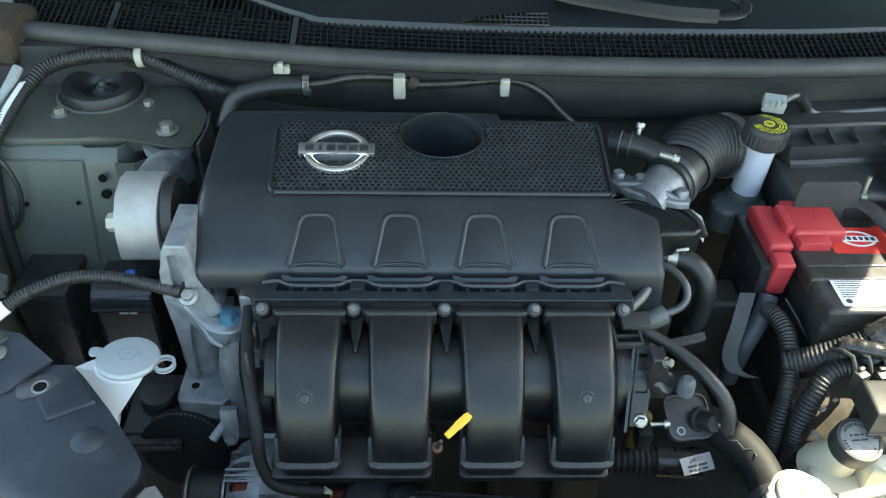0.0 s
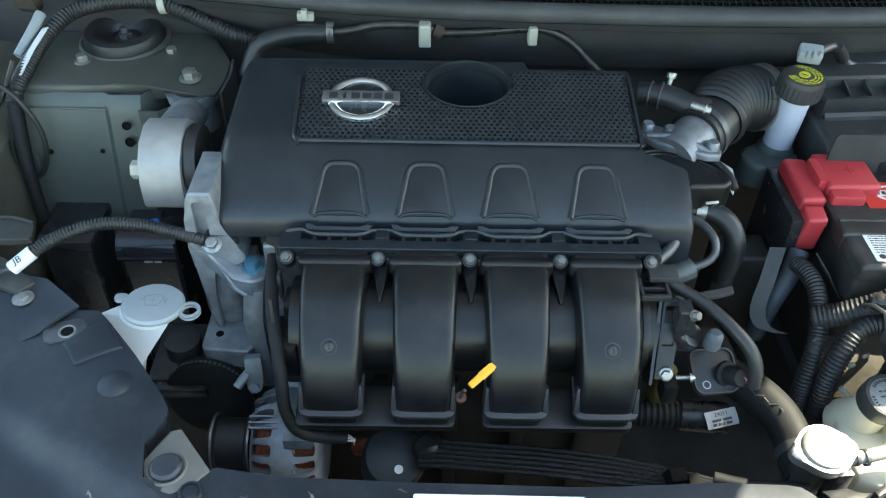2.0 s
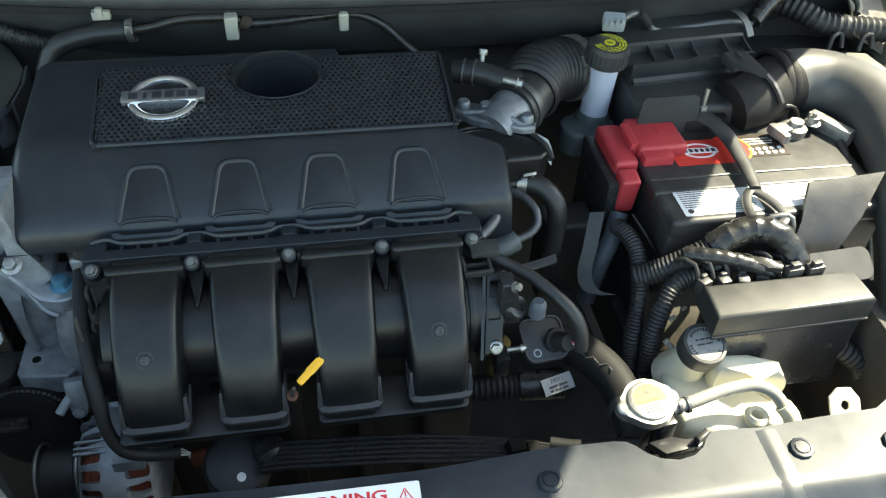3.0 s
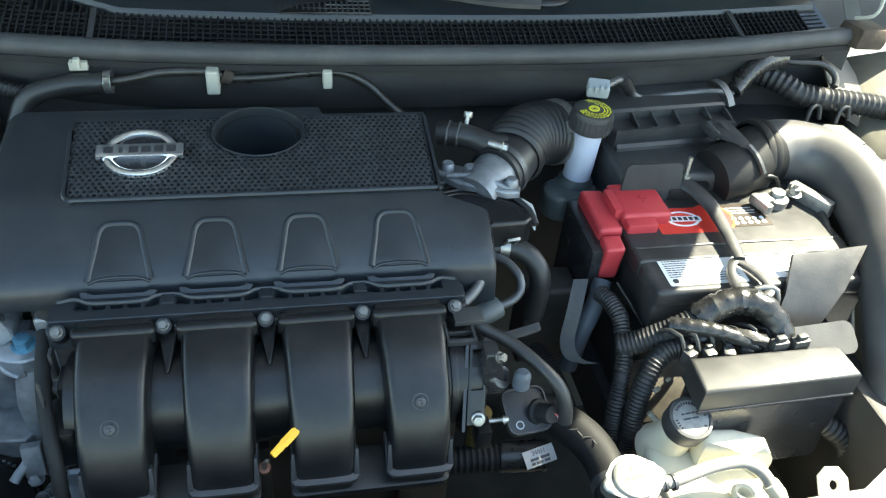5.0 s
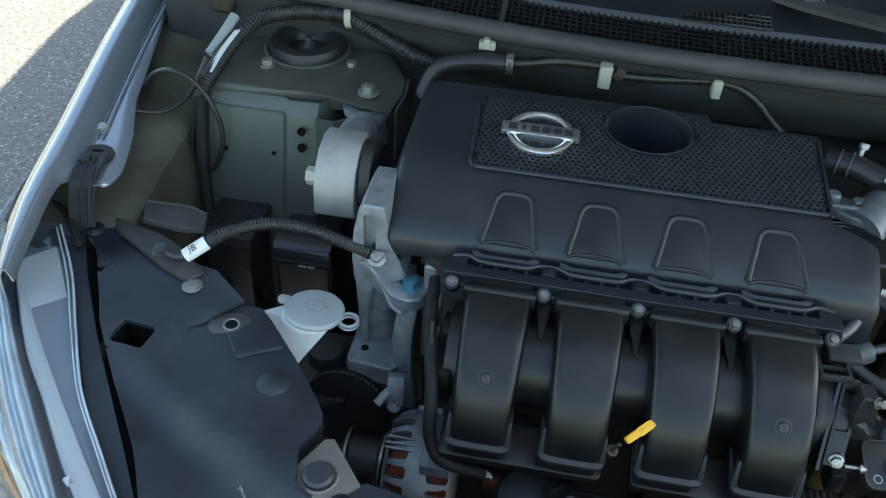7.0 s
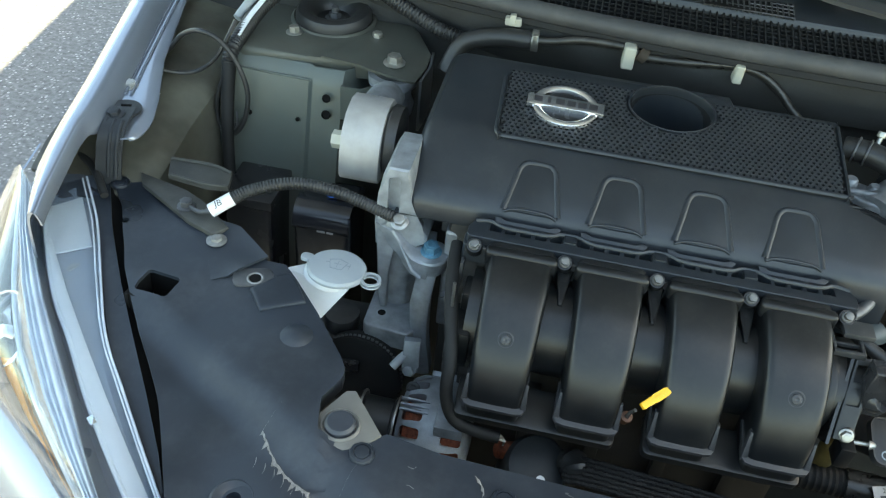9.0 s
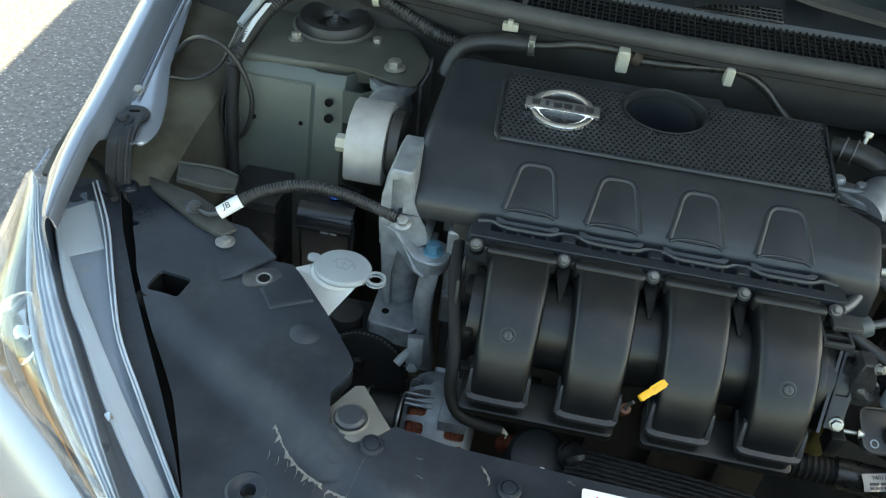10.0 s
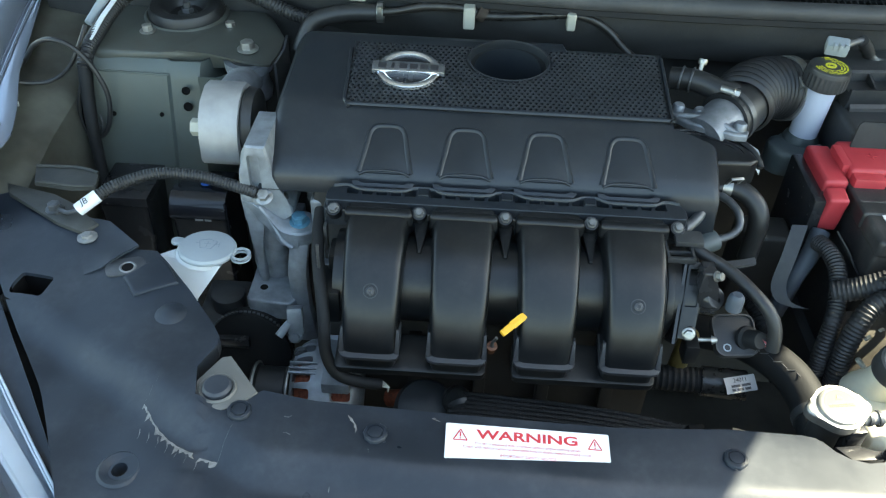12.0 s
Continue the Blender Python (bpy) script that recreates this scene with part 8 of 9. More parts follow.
conduit("wiring_loom", "corrugated black loom hanging beside the battery", [(0.352, 0.622, 0.800), (0.357, 0.603, 0.803), (0.361, 0.580, 0.798), (0.358, 0.550, 0.780), (0.352, 0.530, 0.762), (0.346, 0.515, 0.73), (0.345, 0.505, 0.68)], 0.0098, pitch=0.0036, corr=0.0009)
tp = conduit("wiring_loom", "corrugated black loom taped towards the fuse box", [(0.352, 0.556, 0.785), (0.372, 0.551, 0.795), (0.392, 0.547, 0.808), (0.410, 0.545, 0.820), (0.425, 0.545, 0.828)], 0.0128, pitch=0.0044, corr=0.0011)
bm = B()
tube(bm, [(0.422, 0.545, 0.827), (0.440, 0.548, 0.838), (0.462, 0.549, 0.845), (0.484, 0.541, 0.845), (0.498, 0.528, 0.836), (0.505, 0.515, 0.822)], 0.0155, 16, corr=0.0011, pitch=0.013, r2=0.0135)
rnd = random.Random(31)
for v in bm.verts:
    v.co += V((rnd.gauss(0, 1), rnd.gauss(0, 1), rnd.gauss(0, 1))) * 0.00045
part("taped_end", bm, M_TAPE, tp, "glossy black taped end", smooth=30)
bm = B()
tube(bm, [(0.414, 0.535, 0.812), (0.440, 0.525, 0.822), (0.462, 0.515, 0.828), (0.480, 0.508, 0.826)], 0.0075, 10, 0.005)
for v in bm.verts:
    v.co += V((rnd.gauss(0, 1), rnd.gauss(0, 1), rnd.gauss(0, 1))) * 0.0006
part("taped_branch", bm, M_TAPE, tp, "thin taped branch", smooth=30)
lc = conduit("wiring_loom", "corrugated black loom curving down by the reservoir", [(0.412, 0.527, 0.806), (0.395, 0.529, 0.803), (0.380, 0.524, 0.795), (0.369, 0.515, 0.778), (0.363, 0.508, 0.752), (0.362, 0.503, 0.720), (0.364, 0.50, 0.67)], 0.0112, pitch=0.0042, corr=0.0011)
bm = B()
tube(bm, [(0.374, 0.499, 0.745), (0.382, 0.494, 0.738), (0.390, 0.490, 0.728)], 0.0028, 8)
part("loose_tail", bm, M_CLIP, lc, "loose pale tie tail")

for pts, width, label in (([(0.328, 0.625, 0.819), (0.319, 0.605, 0.790), (0.312, 0.590, 0.762), (0.318, 0.578, 0.748), (0.336, 0.570, 0.746)], (0.0150, -0.004, 0.003), "grey steel blade curled at its foot"), ([(0.367, 0.600, 0.820), (0.382, 0.590, 0.797), (0.395, 0.585, 0.787), (0.412, 0.585, 0.786)], (0.010, -0.018, -0.012), "small grey steel blade by the battery tray")):
    bm = B()
    ribbon(bm, pts, width, 0.0018)
    solid("sheet_bracket", bm, M_HOLD, label, "bracket")

# ---------------------------------------------------------------- coolant reservoir, radiator cap and hoses
tank = thing("coolant_reservoir", "cream translucent coolant bottle with a black cap", "coolant reservoir", (0.40, 0.42, 0.64))
TM = aim((0.3875, 0.4565, 0.781), (0.03, -0.30, 1)) @ Matrix.Diagonal((1.12, 1.12, 1, 1))
bm = B()
lathe(bm, [(0.017, -0.012), (0.0195, -0.011), (0.0202, 0.004), (0.0190, 0.0085), (0.0165, 0.0090), (0.0160, 0.0080), (0.0158, 0.0076)], TM, 36)
cap = part("cap", bm, M_BLACK, tank, "black cap with a grey printed face")
bm = B()
lathe(bm, [(0.0160, 0.0074), (0.0158, 0.0079), (0.0, 0.0080)], TM, 32)
part("cap_face", bm, M_CAPFACE, cap, "dull grey cap face")
bm = B()
for k in range(34):
    if k % 17 > 13:
        continue
    prism(bm, [(0.0122, -0.0007), (0.0148, -0.0007), (0.0148, 0.0007), (0.0122, 0.0007)], 0.0079, 0.0083, TM @ Matrix.Rotation(2 * math.pi * k / 34, 4, "Z"))
bars(bm, TM @ pose(0, 0.002, 0.0080), 2, 0.015, 0.0016, 0.0030, 4, 0.9)
part("cap_print", bm, M_INK, cap, "ring of unreadable print")
bm = B()
lathe(bm, [(0.0155, 0.0), (0.0160, -0.02), (0.0175, -0.034), (0.022, -0.048), (0.025, -0.06)], TM @ pose(0, 0, -0.008), 32)
prism(bm, [(0.362, 0.470), (0.356, 0.448), (0.360, 0.402), (0.400, 0.385), (0.462, 0.388), (0.466, 0.415), (0.430, 0.440), (0.410, 0.470)], 0.64, 0.735, None, 0.012, 4)
prism(bm, [(0.402, 0.462), (0.400, 0.436), (0.440, 0.432), (0.466, 0.420), (0.470, 0.444), (0.440, 0.458)], 0.70, 0.765, None, 0.012, 4)
part("bottle", bm, M_CREAM, tank)
bm = B()
lathe(bm, [(0.0, 0.0), (0.011, 0.0), (0.012, 0.008), (0.009, 0.012), (0.006, 0.010), (0.006, 0.0)], pose(0.428, 0.396, 0.736), 20)
part("spigot", bm, M_CREAM, tank)

cap_rad = thing("radiator_neck", "black radiator neck with a silver eared cap", "radiator filler", (0.311, 0.40, 0.72))
CM = aim((0.3115, 0.4005, 0.779), (0.0, -0.12, 1), 8)
bm = B()
poly = []
for k in range(48):
    a = 2 * math.pi * k / 48
    r = 0.0235 + 0.0075 * max(0, math.cos(2 * a)) ** 3
    poly.append((r * math.cos(a), r * math.sin(a)))
prism(bm, poly, -0.006, 0.004, CM, 0.003, 3)
lathe(bm, [(0.0205, 0.0035), (0.0195, 0.0065), (0.017, 0.0075), (0.0, 0.0078)], CM, 36)
top = part("cap", bm, M_STEEL, cap_rad, "silver eared cap with an orange sticker")
bm = B()
prism(bm, circle(0.0165, 32), 0.0074, 0.0077, CM)
stick = part("sticker", bm, M_LABELGREY, top, "round grey sticker")
bm = B()
prism(bm, [(0.0160 * math.cos(radians(a)), 0.0160 * math.sin(radians(a))) for a in range(-15, 196, 10)], 0.0077, 0.0079, CM)
part("orange_half", bm, M_ORANGESTICK, stick, "orange upper half")
part("sticker_text", words("WARNING", 0.0050, CM @ pose(0, -0.0012, 0.0081), 0.00005), M_INK, stick)
bm = B()
prism(bm, [(-0.003, 0.0055), (0.003, 0.0055), (0, 0.0105)], 0.0080, 0.0083, CM)
bars(bm, CM @ pose(0, -0.0095, 0.0080), 3, 0.018, 0.0013, 0.0016, 9, 0.9)
part("sticker_print", bm, M_INK, stick)
bm = B()
lathe(bm, [(0.020, -0.006), (0.0205, -0.014), (0.016, -0.018), (0.015, -0.075)], CM, 28)
part("neck", bm, M_BLACK, cap_rad)
bm = B()
box(bm, (0.326, 0.385, 0.748), (0.016, 0.012, 0.050), (0, 0, 10), 0.002)
prism(bm, [(0.306, 0.372), (0.318, 0.358), (0.352, 0.362), (0.360, 0.370), (0.352, 0.372), (0.340, 0.369), (0.330, 0.376)], 0.752, 0.760, None, 0.0015)
prism(bm, [(0.348, 0.361), (0.361, 0.369), (0.358, 0.374), (0.346, 0.366)], 0.752, 0.770, None, 0.001)
part("neck_bracket", bm, M_GLOSSBLACK, cap_rad)

over = thing("overflow_hose", "grey overflow hose from radiator cap to reservoir", "hose", (0.39, 0.405, 0.75))
bm = B()
tube(bm, [(0.338, 0.401, 0.766), (0.360, 0.404, 0.768), (0.395, 0.411, 0.771), (0.425, 0.412, 0.771), (0.442, 0.404, 0.766), (0.450, 0.394, 0.757)], 0.0062, 12)
part("hose", bm, M_PALEHOSE, over)
bm = B()
tube(bm, [(0.449, 0.395, 0.758), (0.455, 0.388, 0.752), (0.458, 0.380, 0.742)], 0.0085, 12)
part("plug", bm, M_CREAM, over, "cream end plug")
for x in (0.344, 0.353):
    bm = B()
    lathe(bm, [(0.0062, -0.0015), (0.0078, -0.0015), (0.0078, 0.0015), (0.0062, 0.0015)], aim((x, 0.402, 0.767), (1, 0.12, 0.05)), 18)
    part("clip_ring", bm, M_GALV, over)

rad_hose = thing("radiator_hose", "thick black radiator hose with white marks", "hose", (0.29, 0.48, 0.68))
bm = B()
tube(bm, [(0.222, 0.560, 0.712), (0.250, 0.545, 0.722), (0.279, 0.520, 0.729), (0.302, 0.490, 0.731), (0.313, 0.462, 0.729), (0.315, 0.430, 0.727), (0.313, 0.402, 0.726)], 0.0192, 22, 0.006)
part("hose", bm, M_HOSE, rad_hose)
bm = B()
for k in range(7):
    f = k / 6
    x, y, z = 0.272 + 0.032 * f, 0.503 - 0.034 * f, 0.7452 + 0.0022 * f
    box(bm, (x, y, z + 0.0008), (0.0010, 0.009, 0.0006), (-16, 12, 38 + (34 if k % 2 else -30)), 0)
part("paint_marks", bm, M_GALV, rad_hose, "white paint marks")
bm = B()
lathe(bm, [(0.0192, -0.005), (0.0210, -0.005), (0.0210, 0.005), (0.0192, 0.005)], aim((0.315, 0.432, 0.727), (0, -1, 0)), 30)
box(bm, (0.325, 0.432, 0.7475), (0.018, 0.010, 0.007), (0, 20, 0), 0.002)
part("clamp", bm, M_BLACK, rad_hose)

side_hose = thing("bypass_hose", "black bypass hose with a steel spring clip", "hose", (0.27, 0.64, 0.76))
bm = B()
tube(bm, [(0.222, 0.662, 0.838), (0.245, 0.660, 0.841), (0.266, 0.653, 0.840), (0.281, 0.642, 0.830), (0.287, 0.634, 0.810), (0.287, 0.634, 0.76)], 0.0110, 16)
part("hose", bm, M_RUBBER, side_hose)
bm = B()
lathe(bm, [(0.0112, -0.005), (0.0124, -0.005), (0.0124, 0.005), (0.0112, 0.005)], aim((0.250, 0.659, 0.8415), (1, -0.25, 0)), 22)
cm = pose(0.252, 0.649, 0.855, 35, 0, 10)
for c, s in (((-0.006, 0, 0), (0.0025, 0.003, 0.017)), ((0.006, 0, 0), (0.0025, 0.003, 0.017)), ((0, 0, 0.008), (0.0145, 0.003, 0.0025)), ((0, 0, -0.008), (0.0145, 0.003, 0.0025))):
    box(bm, cm @ V(c), s, (35, 0, 10), 0.0004)
part("spring_clip", bm, M_STEEL, side_hose)

fuel = thing("fuel_line", "grey-green quick coupler with a bent steel pipe", "fuel line", (0.225, 0.60, 0.79))
bm = B()
cyl(bm, (0.207, 0.588, 0.808), (0.232, 0.598, 0.813), 0.0115, n=20, bev=0.002)
cyl(bm, (0.195, 0.582, 0.812), (0.208, 0.588, 0.809), 0.0085, n=16)
part("coupler", bm, M_GREENGREY, fuel)
bm = B()
tube(bm, [(0.230, 0.597, 0.813), (0.246, 0.601, 0.817), (0.256, 0.608, 0.823), (0.257, 0.620, 0.832), (0.248, 0.636, 0.838), (0.236, 0.648, 0.838)], 0.0045, 12)
part("bent_pipe", bm, M_GALV, fuel)
bm = B()
tube(bm, [(0.188, 0.580, 0.838), (0.202, 0.592, 0.842), (0.214, 0.610, 0.846), (0.222, 0.628, 0.848)], 0.0058, 12)
part("silver_pipe", bm, M_GALV, fuel)
for k in range(5):
    bm = B()
    lathe(bm, [(0.0085, -0.0008), (0.0100, -0.0008), (0.0100, 0.0008), (0.0085, 0.0008)], aim((0.187 + k * 0.0036, 0.578 + k * 0.0016, 0.815 - k * 0.0008), (0.9, 0.4, -0.2)), 16)
    part("coupler_ring", bm, M_GALV, fuel)
bm = B()
ribbon(bm, [(0.205, 0.548, 0.812), (0.232, 0.556, 0.811), (0.252, 0.561, 0.811), (0.266, 0.565, 0.812)], (0.001, 0.010, 0), 0.003)
solid("steel_lever", bm, M_GALV, "flat grey steel lever beside the manifold", "lever")

sensor = thing("pressure_sensor", "dark square sensor plate with a grey rim and red wires", "sensor", (0.238, 0.495, 0.76))
SM = aim((0.2385, 0.4930, 0.7745), (0.05, -0.45, 0.9))
bm = B()
prism(bm, rounded(0.042, 0.042, 0.008, 4), -0.006, 0.0, SM, 0.0015)
part("plate", bm, M_DARKSTEEL, sensor)
bm = B()
r0, r1 = rounded(0.044, 0.044, 0.009, 4), rounded(0.0405, 0.0405, 0.0075, 4)
sheet(bm, [[SM @ V((*p, h)) for p in r + r[:1]] for r, h in ((r0, -0.006), (r0, 0.002), (r1, 0.002), (r1, -0.0005))])
part("rim", bm, M_HOLD, sensor)
bm = B()
lathe(bm, [(0.0, 0.022), (0.008, 0.022), (0.0095, 0.018), (0.0095, 0.006), (0.0125, 0.004), (0.0125, 0.0), (0, 0)], SM @ pose(0.010, -0.003, 0.0, 25, 20, 0), 22)
part("plug", bm, M_HOSE, sensor, "black plug")
bm = B()
lathe(bm, [(0.0030, 0.0004), (0.0030, 0.0008), (0.0042, 0.0008), (0.0042, 0.0004)], SM @ pose(-0.010, -0.013, 0), 18)
part("stamp", bm, M_CAPGREY, sensor)
for k in range(3):
    bm = B()
    tube(bm, [SM @ V((0.012 + 0.003 * k, -0.010, 0.018)), SM @ V((0.020 + 0.002 * k, -0.014, 0.015)), SM @ V((0.028, -0.018, 0.010 - 0.002 * k))], 0.0011, 6)
    part("wire", bm, (M_REDWIRE, M_LABEL, M_REDWIRE)[k], sensor)
bm = B()
lathe(bm, [(0.0, 0.003), (0.005, 0.0025), (0.0072, 0.0), (0.0080, -0.003), (0.0082, -0.015), (0.0065, -0.017), (0.0, -0.017)], aim((0.2275, 0.4930, 0.827), (0.05, 0.1, 1)), 26)
solid("valve_cap", bm, M_SLATE, "slate-blue rubber valve cap", "cap")
bm = B()
tube(bm, [(0.150, 0.572, 0.850), (0.178, 0.557, 0.846), (0.200, 0.543, 0.838), (0.225, 0.528, 0.831), (0.245, 0.507, 0.824), (0.262, 0.489, 0.812), (0.270, 0.480, 0.795), (0.271, 0.475, 0.775)], 0.0056, 12, r2=0.0072)
solid("sheathed_cable", bm, M_RUBBER, "black sheathed cable looping to the sensor", "cable")

harness = thing("lower_harness", "black harness tube with a white printed tag", "wiring loom", (0.20, 0.50, 0.67))
bm = B()
tube(bm, [(0.100, 0.512, 0.690), (0.140, 0.508, 0.692), (0.185, 0.503, 0.694), (0.225, 0.500, 0.696)], 0.0145, 14, corr=0.0012, pitch=0.006)
part("conduit", bm, M_HOSE, harness)
bm = B()
tube(bm, [(0.224, 0.500, 0.696), (0.240, 0.498, 0.697), (0.270, 0.495, 0.698)], 0.0165, 16)
part("wrap", bm, M_TAPE, harness)
TG = aim((0.257, 0.4840, 0.7115), (0.1, -0.55, 0.83)) @ pose(0, 0, 0, 0, 0, 4)
bm = B()
slab(bm, [[TG @ V((x, y, 0.0018 - 12 * y * y)) for x in (-0.015, 0, 0.011, 0.019)] for y in (-0.0085, -0.003, 0.003, 0.0085)], (0, 0, -0.0005))
tag = part("tag", bm, M_LABELGREY, harness, "white printed tag")
part("tag_code", words("24011", 0.0062, TG @ pose(0.002, 0.0042, 0.0019), 0.0001), M_INK, tag)
bm = B()
bars(bm, TG @ pose(0.002, -0.0035, 0.0020), 2, 0.022, 0.0026, 0.0014, 12, 0.95)
part("tag_bars", bm, M_INK, tag)

# along the radiator
flat_loom = thing("wiring_loom", "flat black loom of parallel strands behind the radiator", "wiring loom", (0.1, 0.45, 0.68))
for k in range(6):
    d = (k - 2.5) * 0.0050
    bm = B()
    tube(bm, [(-0.045, 0.462 + d, 0.676 + d * 0.2), (-0.020, 0.458 + d, 0.682 + d * 0.2), (0.020, 0.452 + d, 0.686 + d * 0.2), (0.080, 0.446 + d, 0.688 + d * 0.2), (0.140, 0.437 + d, 0.690 + d * 0.2), (0.190, 0.424 + d * 0.9, 0.697), (0.225, 0.408 + d * 0.7, 0.708), (0.250, 0.392 + d * 0.5, 0.722)], 0.0032, 8, corr=0.0004, pitch=0.0030)
    part("strand", bm, M_HOSE, flat_loom)
ac = thing("cooling_canister", "dark grey round canister with a white dot", "canister", (-0.068, 0.47, 0.60))
bm = B()
lathe(bm, [(0.034, -0.08), (0.034, -0.012), (0.030, -0.003), (0.020, 0.0), (0.0, 0.001)], aim((-0.070, 0.468, 0.664), (0.1, -0.45, 0.9)), 32)
part("body", bm, M_CANISTERGREY, ac)
bm = B()
prism(bm, circle(0.0045, 16), 0.0008, 0.0014, aim((-0.070, 0.468, 0.664), (0.1, -0.45, 0.9)) @ pose(0.001, -0.0145, 0))
part("white_dot", bm, M_LABEL, ac)
bm = B()
tube(bm, [(-0.040, 0.480, 0.665), (-0.035, 0.470, 0.672), (-0.030, 0.455, 0.665)], 0.016, 14, corr=0.002, pitch=0.006)
solid("short_bellows", bm, M_RUBBER, "short ribbed black hose by the canister", "hose")
bm = B()
tube(bm, [(-0.112, 0.492, 0.645), (-0.095, 0.486, 0.655), (-0.080, 0.492, 0.655)], 0.010, 12)
solid("rust_fitting", bm, M_COPPER, "rusty red-brown pipe fitting", "fitting")
bm = B()
tube(bm, [(0.12, 0.515, 0.735), (0.150, 0.505, 0.725), (0.168, 0.505, 0.705), (0.175, 0.515, 0.68)], 0.009, 12, corr=0.0012, pitch=0.005)
solid("small_loom", bm, M_LOOM, "small corrugated loom below the manifold", "wiring loom")
bm = B()
cyl(bm, (0.200, 0.515, 0.70), (0.202, 0.512, 0.755), 0.010, n=16, bev=0.002)
solid("brass_fitting", bm, mk("tarnished_brass", (0.30, 0.22, 0.08), 0.45, metal=0.6, var=0.3, scale=90), "tarnished brass fitting below the manifold", "fitting")
# Bracket takes the shade black so it stays dark where the sun falls.
bm = B()
span(bm, (0.190, 0.418, 0.66), (0.206, 0.432, 0.72), 0.002, 2, (20, 0, 10))
span(bm, (0.208, 0.414, 0.66), (0.220, 0.428, 0.715), 0.002, 2, (20, 0, 10))
solid("hose_bracket", bm, M_SHADE, "black sheet bracket at the radiator edge", "bracket")
bm = B()
tube(bm, [(0.225, 0.400, 0.735), (0.250, 0.392, 0.737), (0.280, 0.388, 0.740), (0.305, 0.384, 0.742)], 0.006, 10)
solid("clip_strip", bm, M_HOSE, "black clip strip beside the radiator neck", "clip")

# ---------------------------------------------------------------- far right corner
conduit("wiring_loom", "thick sunlit corrugated loom on the inner wing", [(0.645, 0.935, 0.905), (0.664, 0.918, 0.905), (0.686, 0.898, 0.901), (0.706, 0.883, 0.894), (0.740, 0.875, 0.890), (0.790, 0.869, 0.885), (0.850, 0.860, 0.878)], 0.0160, pitch=0.0085, corr=0.002)
bm = B()
tube(bm, [(0.600, 0.872, 0.905), (0.625, 0.890, 0.922), (0.650, 0.902, 0.932), (0.68, 0.915, 0.930)], 0.011, 12, r2=0.016)
solid("branch_loom", bm, M_TAPE, "taped dark branch of the thick loom", "wiring loom")
bm = B()
tube(bm, [(0.640, 0.918, 0.938), (0.690, 0.905, 0.930), (0.735, 0.900, 0.928), (0.755, 0.890, 0.915), (0.752, 0.880, 0.905)], 0.0045, 10)
solid("cowl_wire", bm, M_RUBBER, "thin black wire under the cowl corner", "wire")
# Added black sheet that darkens the corner by hiding the sunlit inner wing.
bm = B()
slab(bm, [[V((0.60, y, 0.845)), V((0.66, y, 0.850)), V((0.72, y, 0.848)), V((0.775, y, 0.840)), V((0.860, y, 0.825))] for y in (0.72, 0.80, 0.88, 0.935)], (0, 0, -0.004))
solid("tower_top", bm, M_BLACK, "added black sheet over the bright inner wing at the second suspension tower", "strut tower")
# Cream sheet painting a patch of sunlight under the thick loom.
bm = B()
prism(bm, [(0.700, 0.815), (0.735, 0.850), (0.760, 0.845), (0.765, 0.800), (0.735, 0.790)], 0.862, 0.866, None, 0.001)
solid("wing_tab", bm, M_BEIGE, "cream sheet that stands for a sunlit patch on the inner wing", "bracket")
bm = B()
prism(bm, [(-0.014, -0.012), (0.014, -0.012), (0.014, 0.006), (0.006, 0.016), (-0.006, 0.016), (-0.014, 0.008)], -0.0015, 0.0015, pose(0.490, 0.371, 0.782, 40, 0, -6))
tab = solid("support_tab", bm, M_CREAM, "cream steel tab behind the front panel", "bracket")
carve(tab, cyl(B(), V((0.490, 0.371, 0.782)) + V((0, 0.02, -0.03)), V((0.490, 0.371, 0.782)) + V((0, -0.02, 0.03)), 0.0045))
bm = B()
span(bm, (0.36, 0.375, 0.55), (0.56, 0.45, 0.60), 0.004)
solid("lower_rail", bm, M_APRON, "dusty body rail low beside the radiator", "body rail")
bm = B()
span(bm, (0.575, 0.36, 0.60), (0.60, 0.60, 0.79), 0.004)
solid("splash_guard", bm, M_DARK, "dark splash guard beside the battery tray", "splash guard")
bm = B()
span(bm, (0.375, 0.545, 0.60), (0.645, 0.74, 0.665), 0.004)
solid("battery_tray", bm, M_BLACK, "black tray under the battery", "tray")

bm = B()
slab(bm, [[V((x + 0.02 * k, y, z - 0.012 * k)) for k in (0, 1, 2, 3, 4, 5, 6)] for x, y, z in ((0.775, 1.000, 0.934), (0.765, 0.960, 0.930), (0.752, 0.920, 0.922), (0.745, 0.885, 0.908), (0.742, 0.860, 0.890))], (0, 0, -0.004))
solid("hinge_shelf", bm, M_GRIME, "dirty brown sheet shelf below the bonnet hinge", "body shelf")
# Black sheet added to fill the dark space between hinge and fender.
bm = B()
slab(bm, [[V((x, y, z)) for x in (0.785, 0.84, 0.90, 0.965)] for y, z in ((0.998, 0.925), (1.05, 0.93), (1.11, 0.935), (1.18, 0.94))], (0, 0, -0.006))
solid("hinge_well", bm, M_FIREWALL, "added black sheet that fills the dark space beside the bonnet hinge", "body well")
bm = B()
ribbon(bm, [(0.566, 0.872, 0.922), (0.573, 0.862, 0.921), (0.580, 0.850, 0.912), (0.584, 0.842, 0.900)], (0.010, 0.004, 0), 0.0015)
solid("loom_strap", bm, M_GALV, "pale plastic strap over the air box wire", "strap")
bm = B()
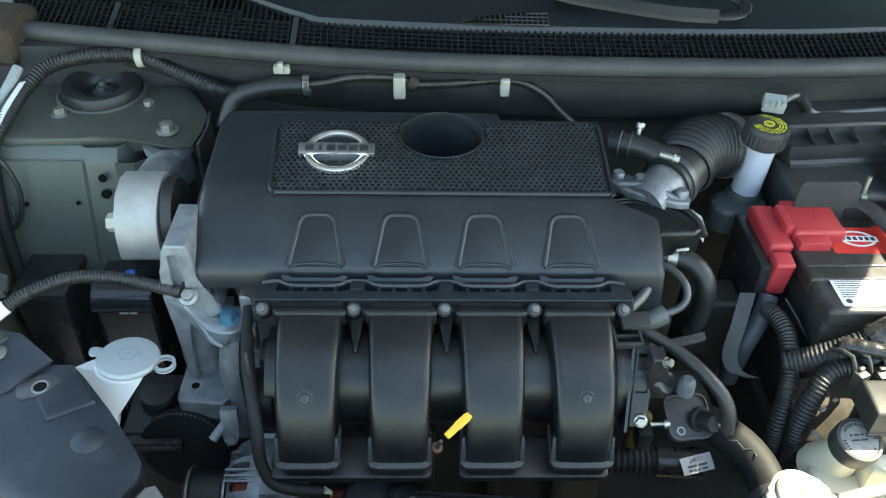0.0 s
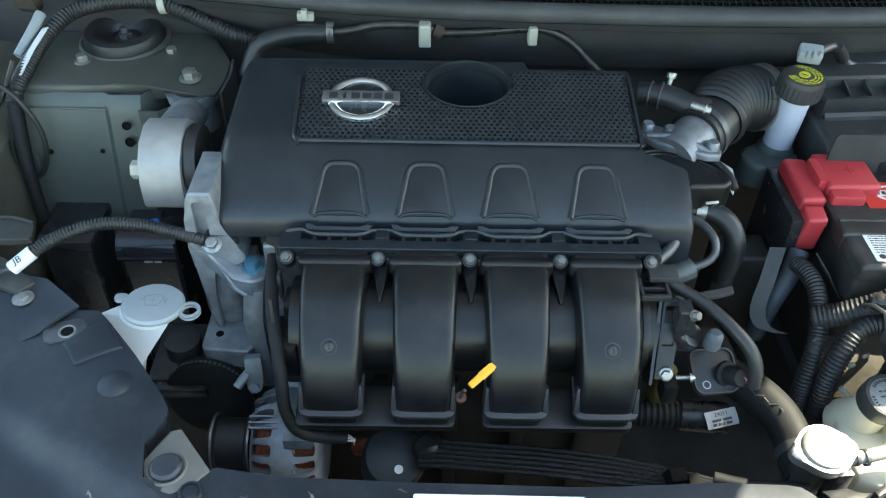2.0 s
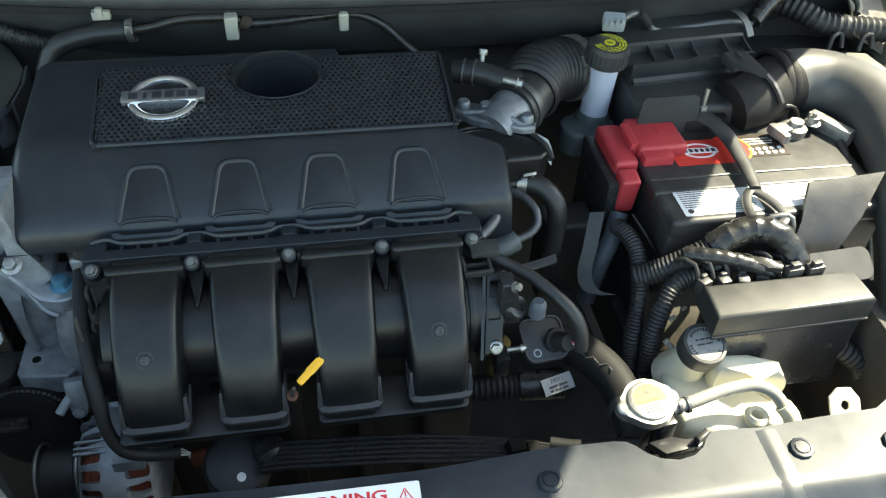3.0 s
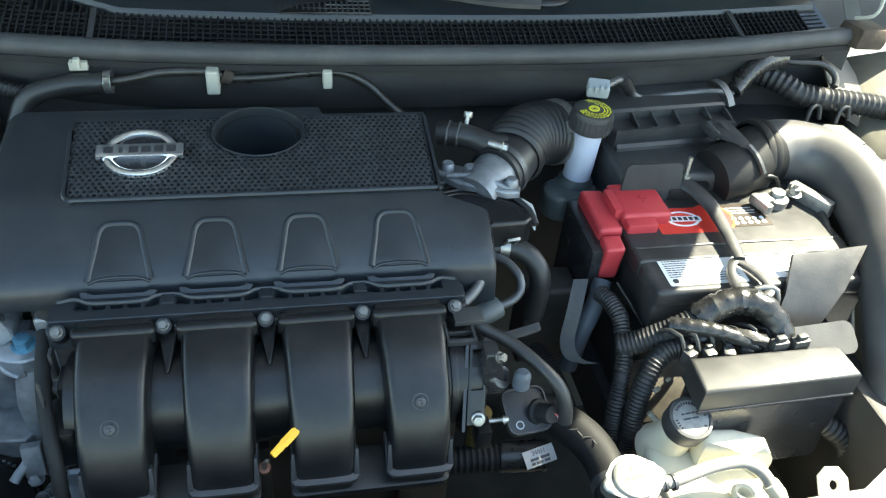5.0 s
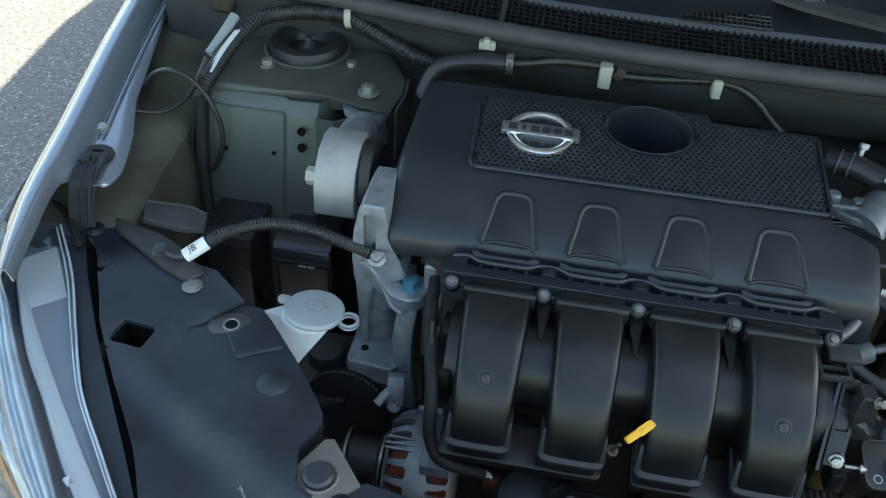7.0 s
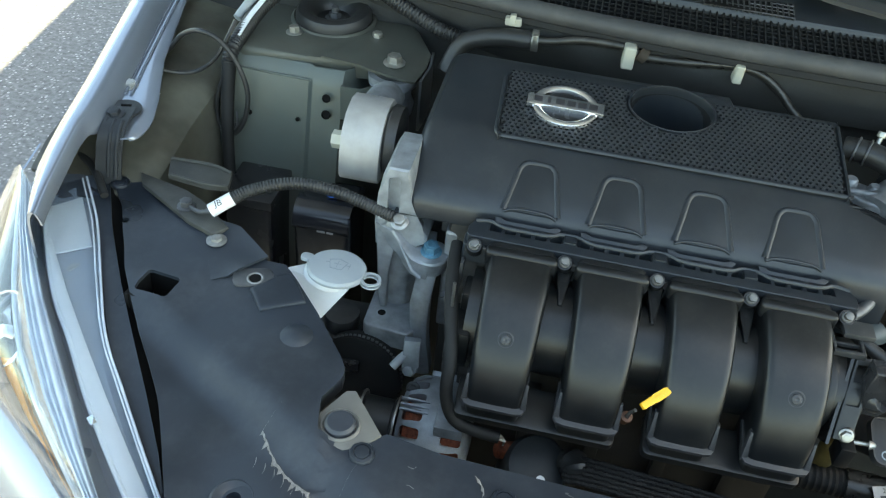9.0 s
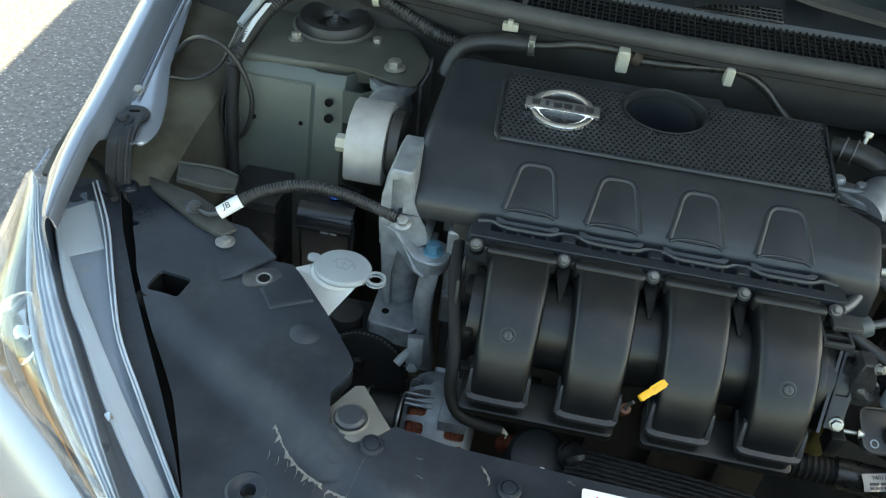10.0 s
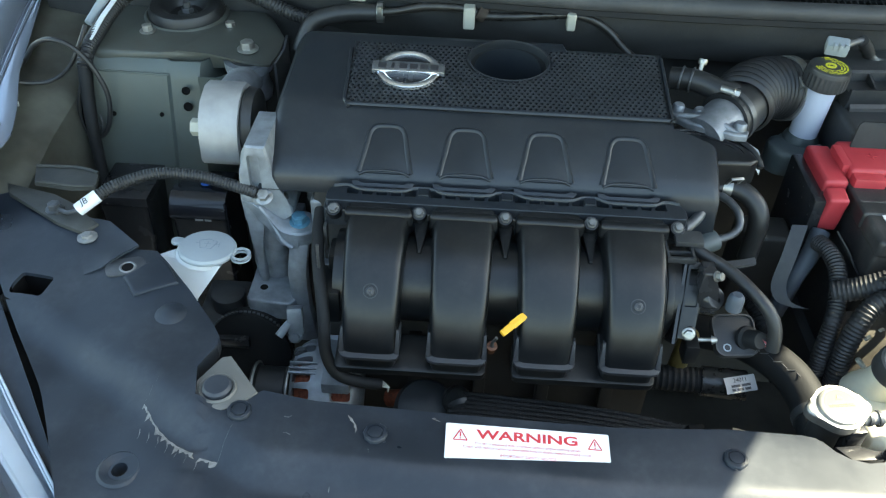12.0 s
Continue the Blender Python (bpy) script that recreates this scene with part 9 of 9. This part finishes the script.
slab(bm, [[V((0.368, 0.562, 0.750)), V((0.41, 0.564, 0.756)), V((0.47, 0.562, 0.757))], [V((0.372, 0.540, 0.737)), V((0.41, 0.538, 0.741)), V((0.455, 0.538, 0.737))], [V((0.378, 0.522, 0.70)), V((0.41, 0.520, 0.703)), V((0.445, 0.522, 0.70))]], (0, 0.003, -0.003))
solid("tray_lip", bm, M_GRIME, "dirty brown sheet lip below the battery tray", "bracket")

# black boxes, a clip and a hinge arm in the far corner
corner = dark_box("relay_box", "dull black relay box under the thick loom", "relay box", (0.640, 0.800, 0.70), (0.785, 0.880, 0.848), M_BLACK)
for x in (0.668, 0.705, 0.742):
    bm = B()
    span(bm, (x - 0.011, 0.794, 0.800), (x + 0.011, 0.800, 0.838), 0.002)
    part("front_rib", bm, M_BLACK, corner)
dark_box("fuse_link_box", "black fuse link box beside the intake elbow", "fuse box", (0.735, 0.700, 0.68), (0.80, 0.780, 0.850), M_BLACK)
bm = B()
ribbon(bm, [(0.815, 0.955, 0.945), (0.822, 1.0, 0.975), (0.828, 1.05, 1.0)], (0.022, -0.004, 0.0), 0.003)
part("hinge", bm, M_BEIGE, bonnet, "cream steel hinge arm")
bm = B()
tube(bm, [(0.790, 0.940, 0.975), (0.805, 0.925, 0.985), (0.818, 0.935, 1.0), (0.840, 0.97, 1.01), (0.87, 1.02, 1.01)], 0.0026, 8)
solid("hinge_cable", bm, M_CLIP, "thin pale cable by the bonnet hinge", "cable")
for x, y in ((0.712, 0.858), (0.752, 0.852)):
    bm = B()
    tube(bm, [(x, y, 0.866), (x + 0.004, y + 0.004, 0.884), (x + 0.016, y + 0.006, 0.886), (x + 0.020, y + 0.002, 0.868)], 0.003, 8)
    solid("loom_clip", bm, M_BLACK, "black clip that holds the thick loom", "clip", group="clips of the thick loom")

# plugs and loose wires behind the fuse box, clutter low by the tray
for k in range(5):
    x = 0.402 + k * 0.0205
    plug_row = thing("wire_plug", "black wire plug at the back of the fuse box", "connector", (x, 0.508, 0.80), group="plugs behind the fuse box")
    bm = B()
    box(bm, (x, 0.508, 0.8120), (0.0120, 0.011, 0.018), (6 * (k % 3), 0, 25 - 17 * (k % 4)), 0.002)
    part("housing", bm, M_BLACK, plug_row)
    bm = B()
    box(bm, (x, 0.5115, 0.8220), (0.0065, 0.004, 0.005), (0, 0, 25 - 17 * (k % 4)), 0.001)
    part("latch", bm, M_BLACK, plug_row)
bm = B()
tube(bm, [(0.392, 0.540, 0.826), (0.412, 0.530, 0.831), (0.436, 0.521, 0.831), (0.458, 0.514, 0.826), (0.476, 0.509, 0.818)], 0.0098, 14, corr=0.0011, pitch=0.011, r2=0.0075)
solid("taped_branch", bm, M_TAPE, "black taped wire branch lying over the plugs", "wiring loom")
rnd = random.Random(11)
for k in range(7):
    x = 0.398 + k * 0.0155
    bm = B()
    tube(bm, [(x, 0.512, 0.817), (x - 0.004, 0.520 + rnd.uniform(-0.003, 0.003), 0.830 + rnd.uniform(-0.003, 0.004)), (x - 0.010, 0.529, 0.828 + rnd.uniform(-0.003, 0.003)), (x - 0.016, 0.538, 0.822)], 0.0022, 6)
    solid("loose_wire", bm, (M_RUBBER, M_RUBBER, M_RUBBER, M_GALV, M_RUBBER, M_RUBBER, M_RUBBER)[k], "thin sheathed wire between plug and loom", "wire", group="wires behind the fuse box")
for x, y, z, s in ((0.385, 0.515, 0.760, 0.012), (0.398, 0.520, 0.768, 0.009), (0.372, 0.560, 0.752, 0.010)):
    bm = B()
    box(bm, (x, y, z), (s * 0.7, s * 0.4, s * 0.35), (15, 10, 30), 0.001)
    solid("cable_clip", bm, M_CLIP, "pale nylon cable clip low by the tray", "clip", group="clips by the battery tray")
bm = B()
tube(bm, [(0.300, 0.640, 0.70), (0.305, 0.600, 0.71), (0.312, 0.560, 0.70), (0.318, 0.520, 0.68)], 0.010, 12, corr=0.001, pitch=0.004)
solid("lower_loom", bm, M_HOSE, "dark loom low beside the radiator hose", "wiring loom")
bm = B()
span(bm, (0.285, 0.655, 0.66), (0.345, 0.700, 0.775), 0.006, 3)
solid("control_valve", bm, M_DARK, "grimy dark control valve beside the engine", "valve")
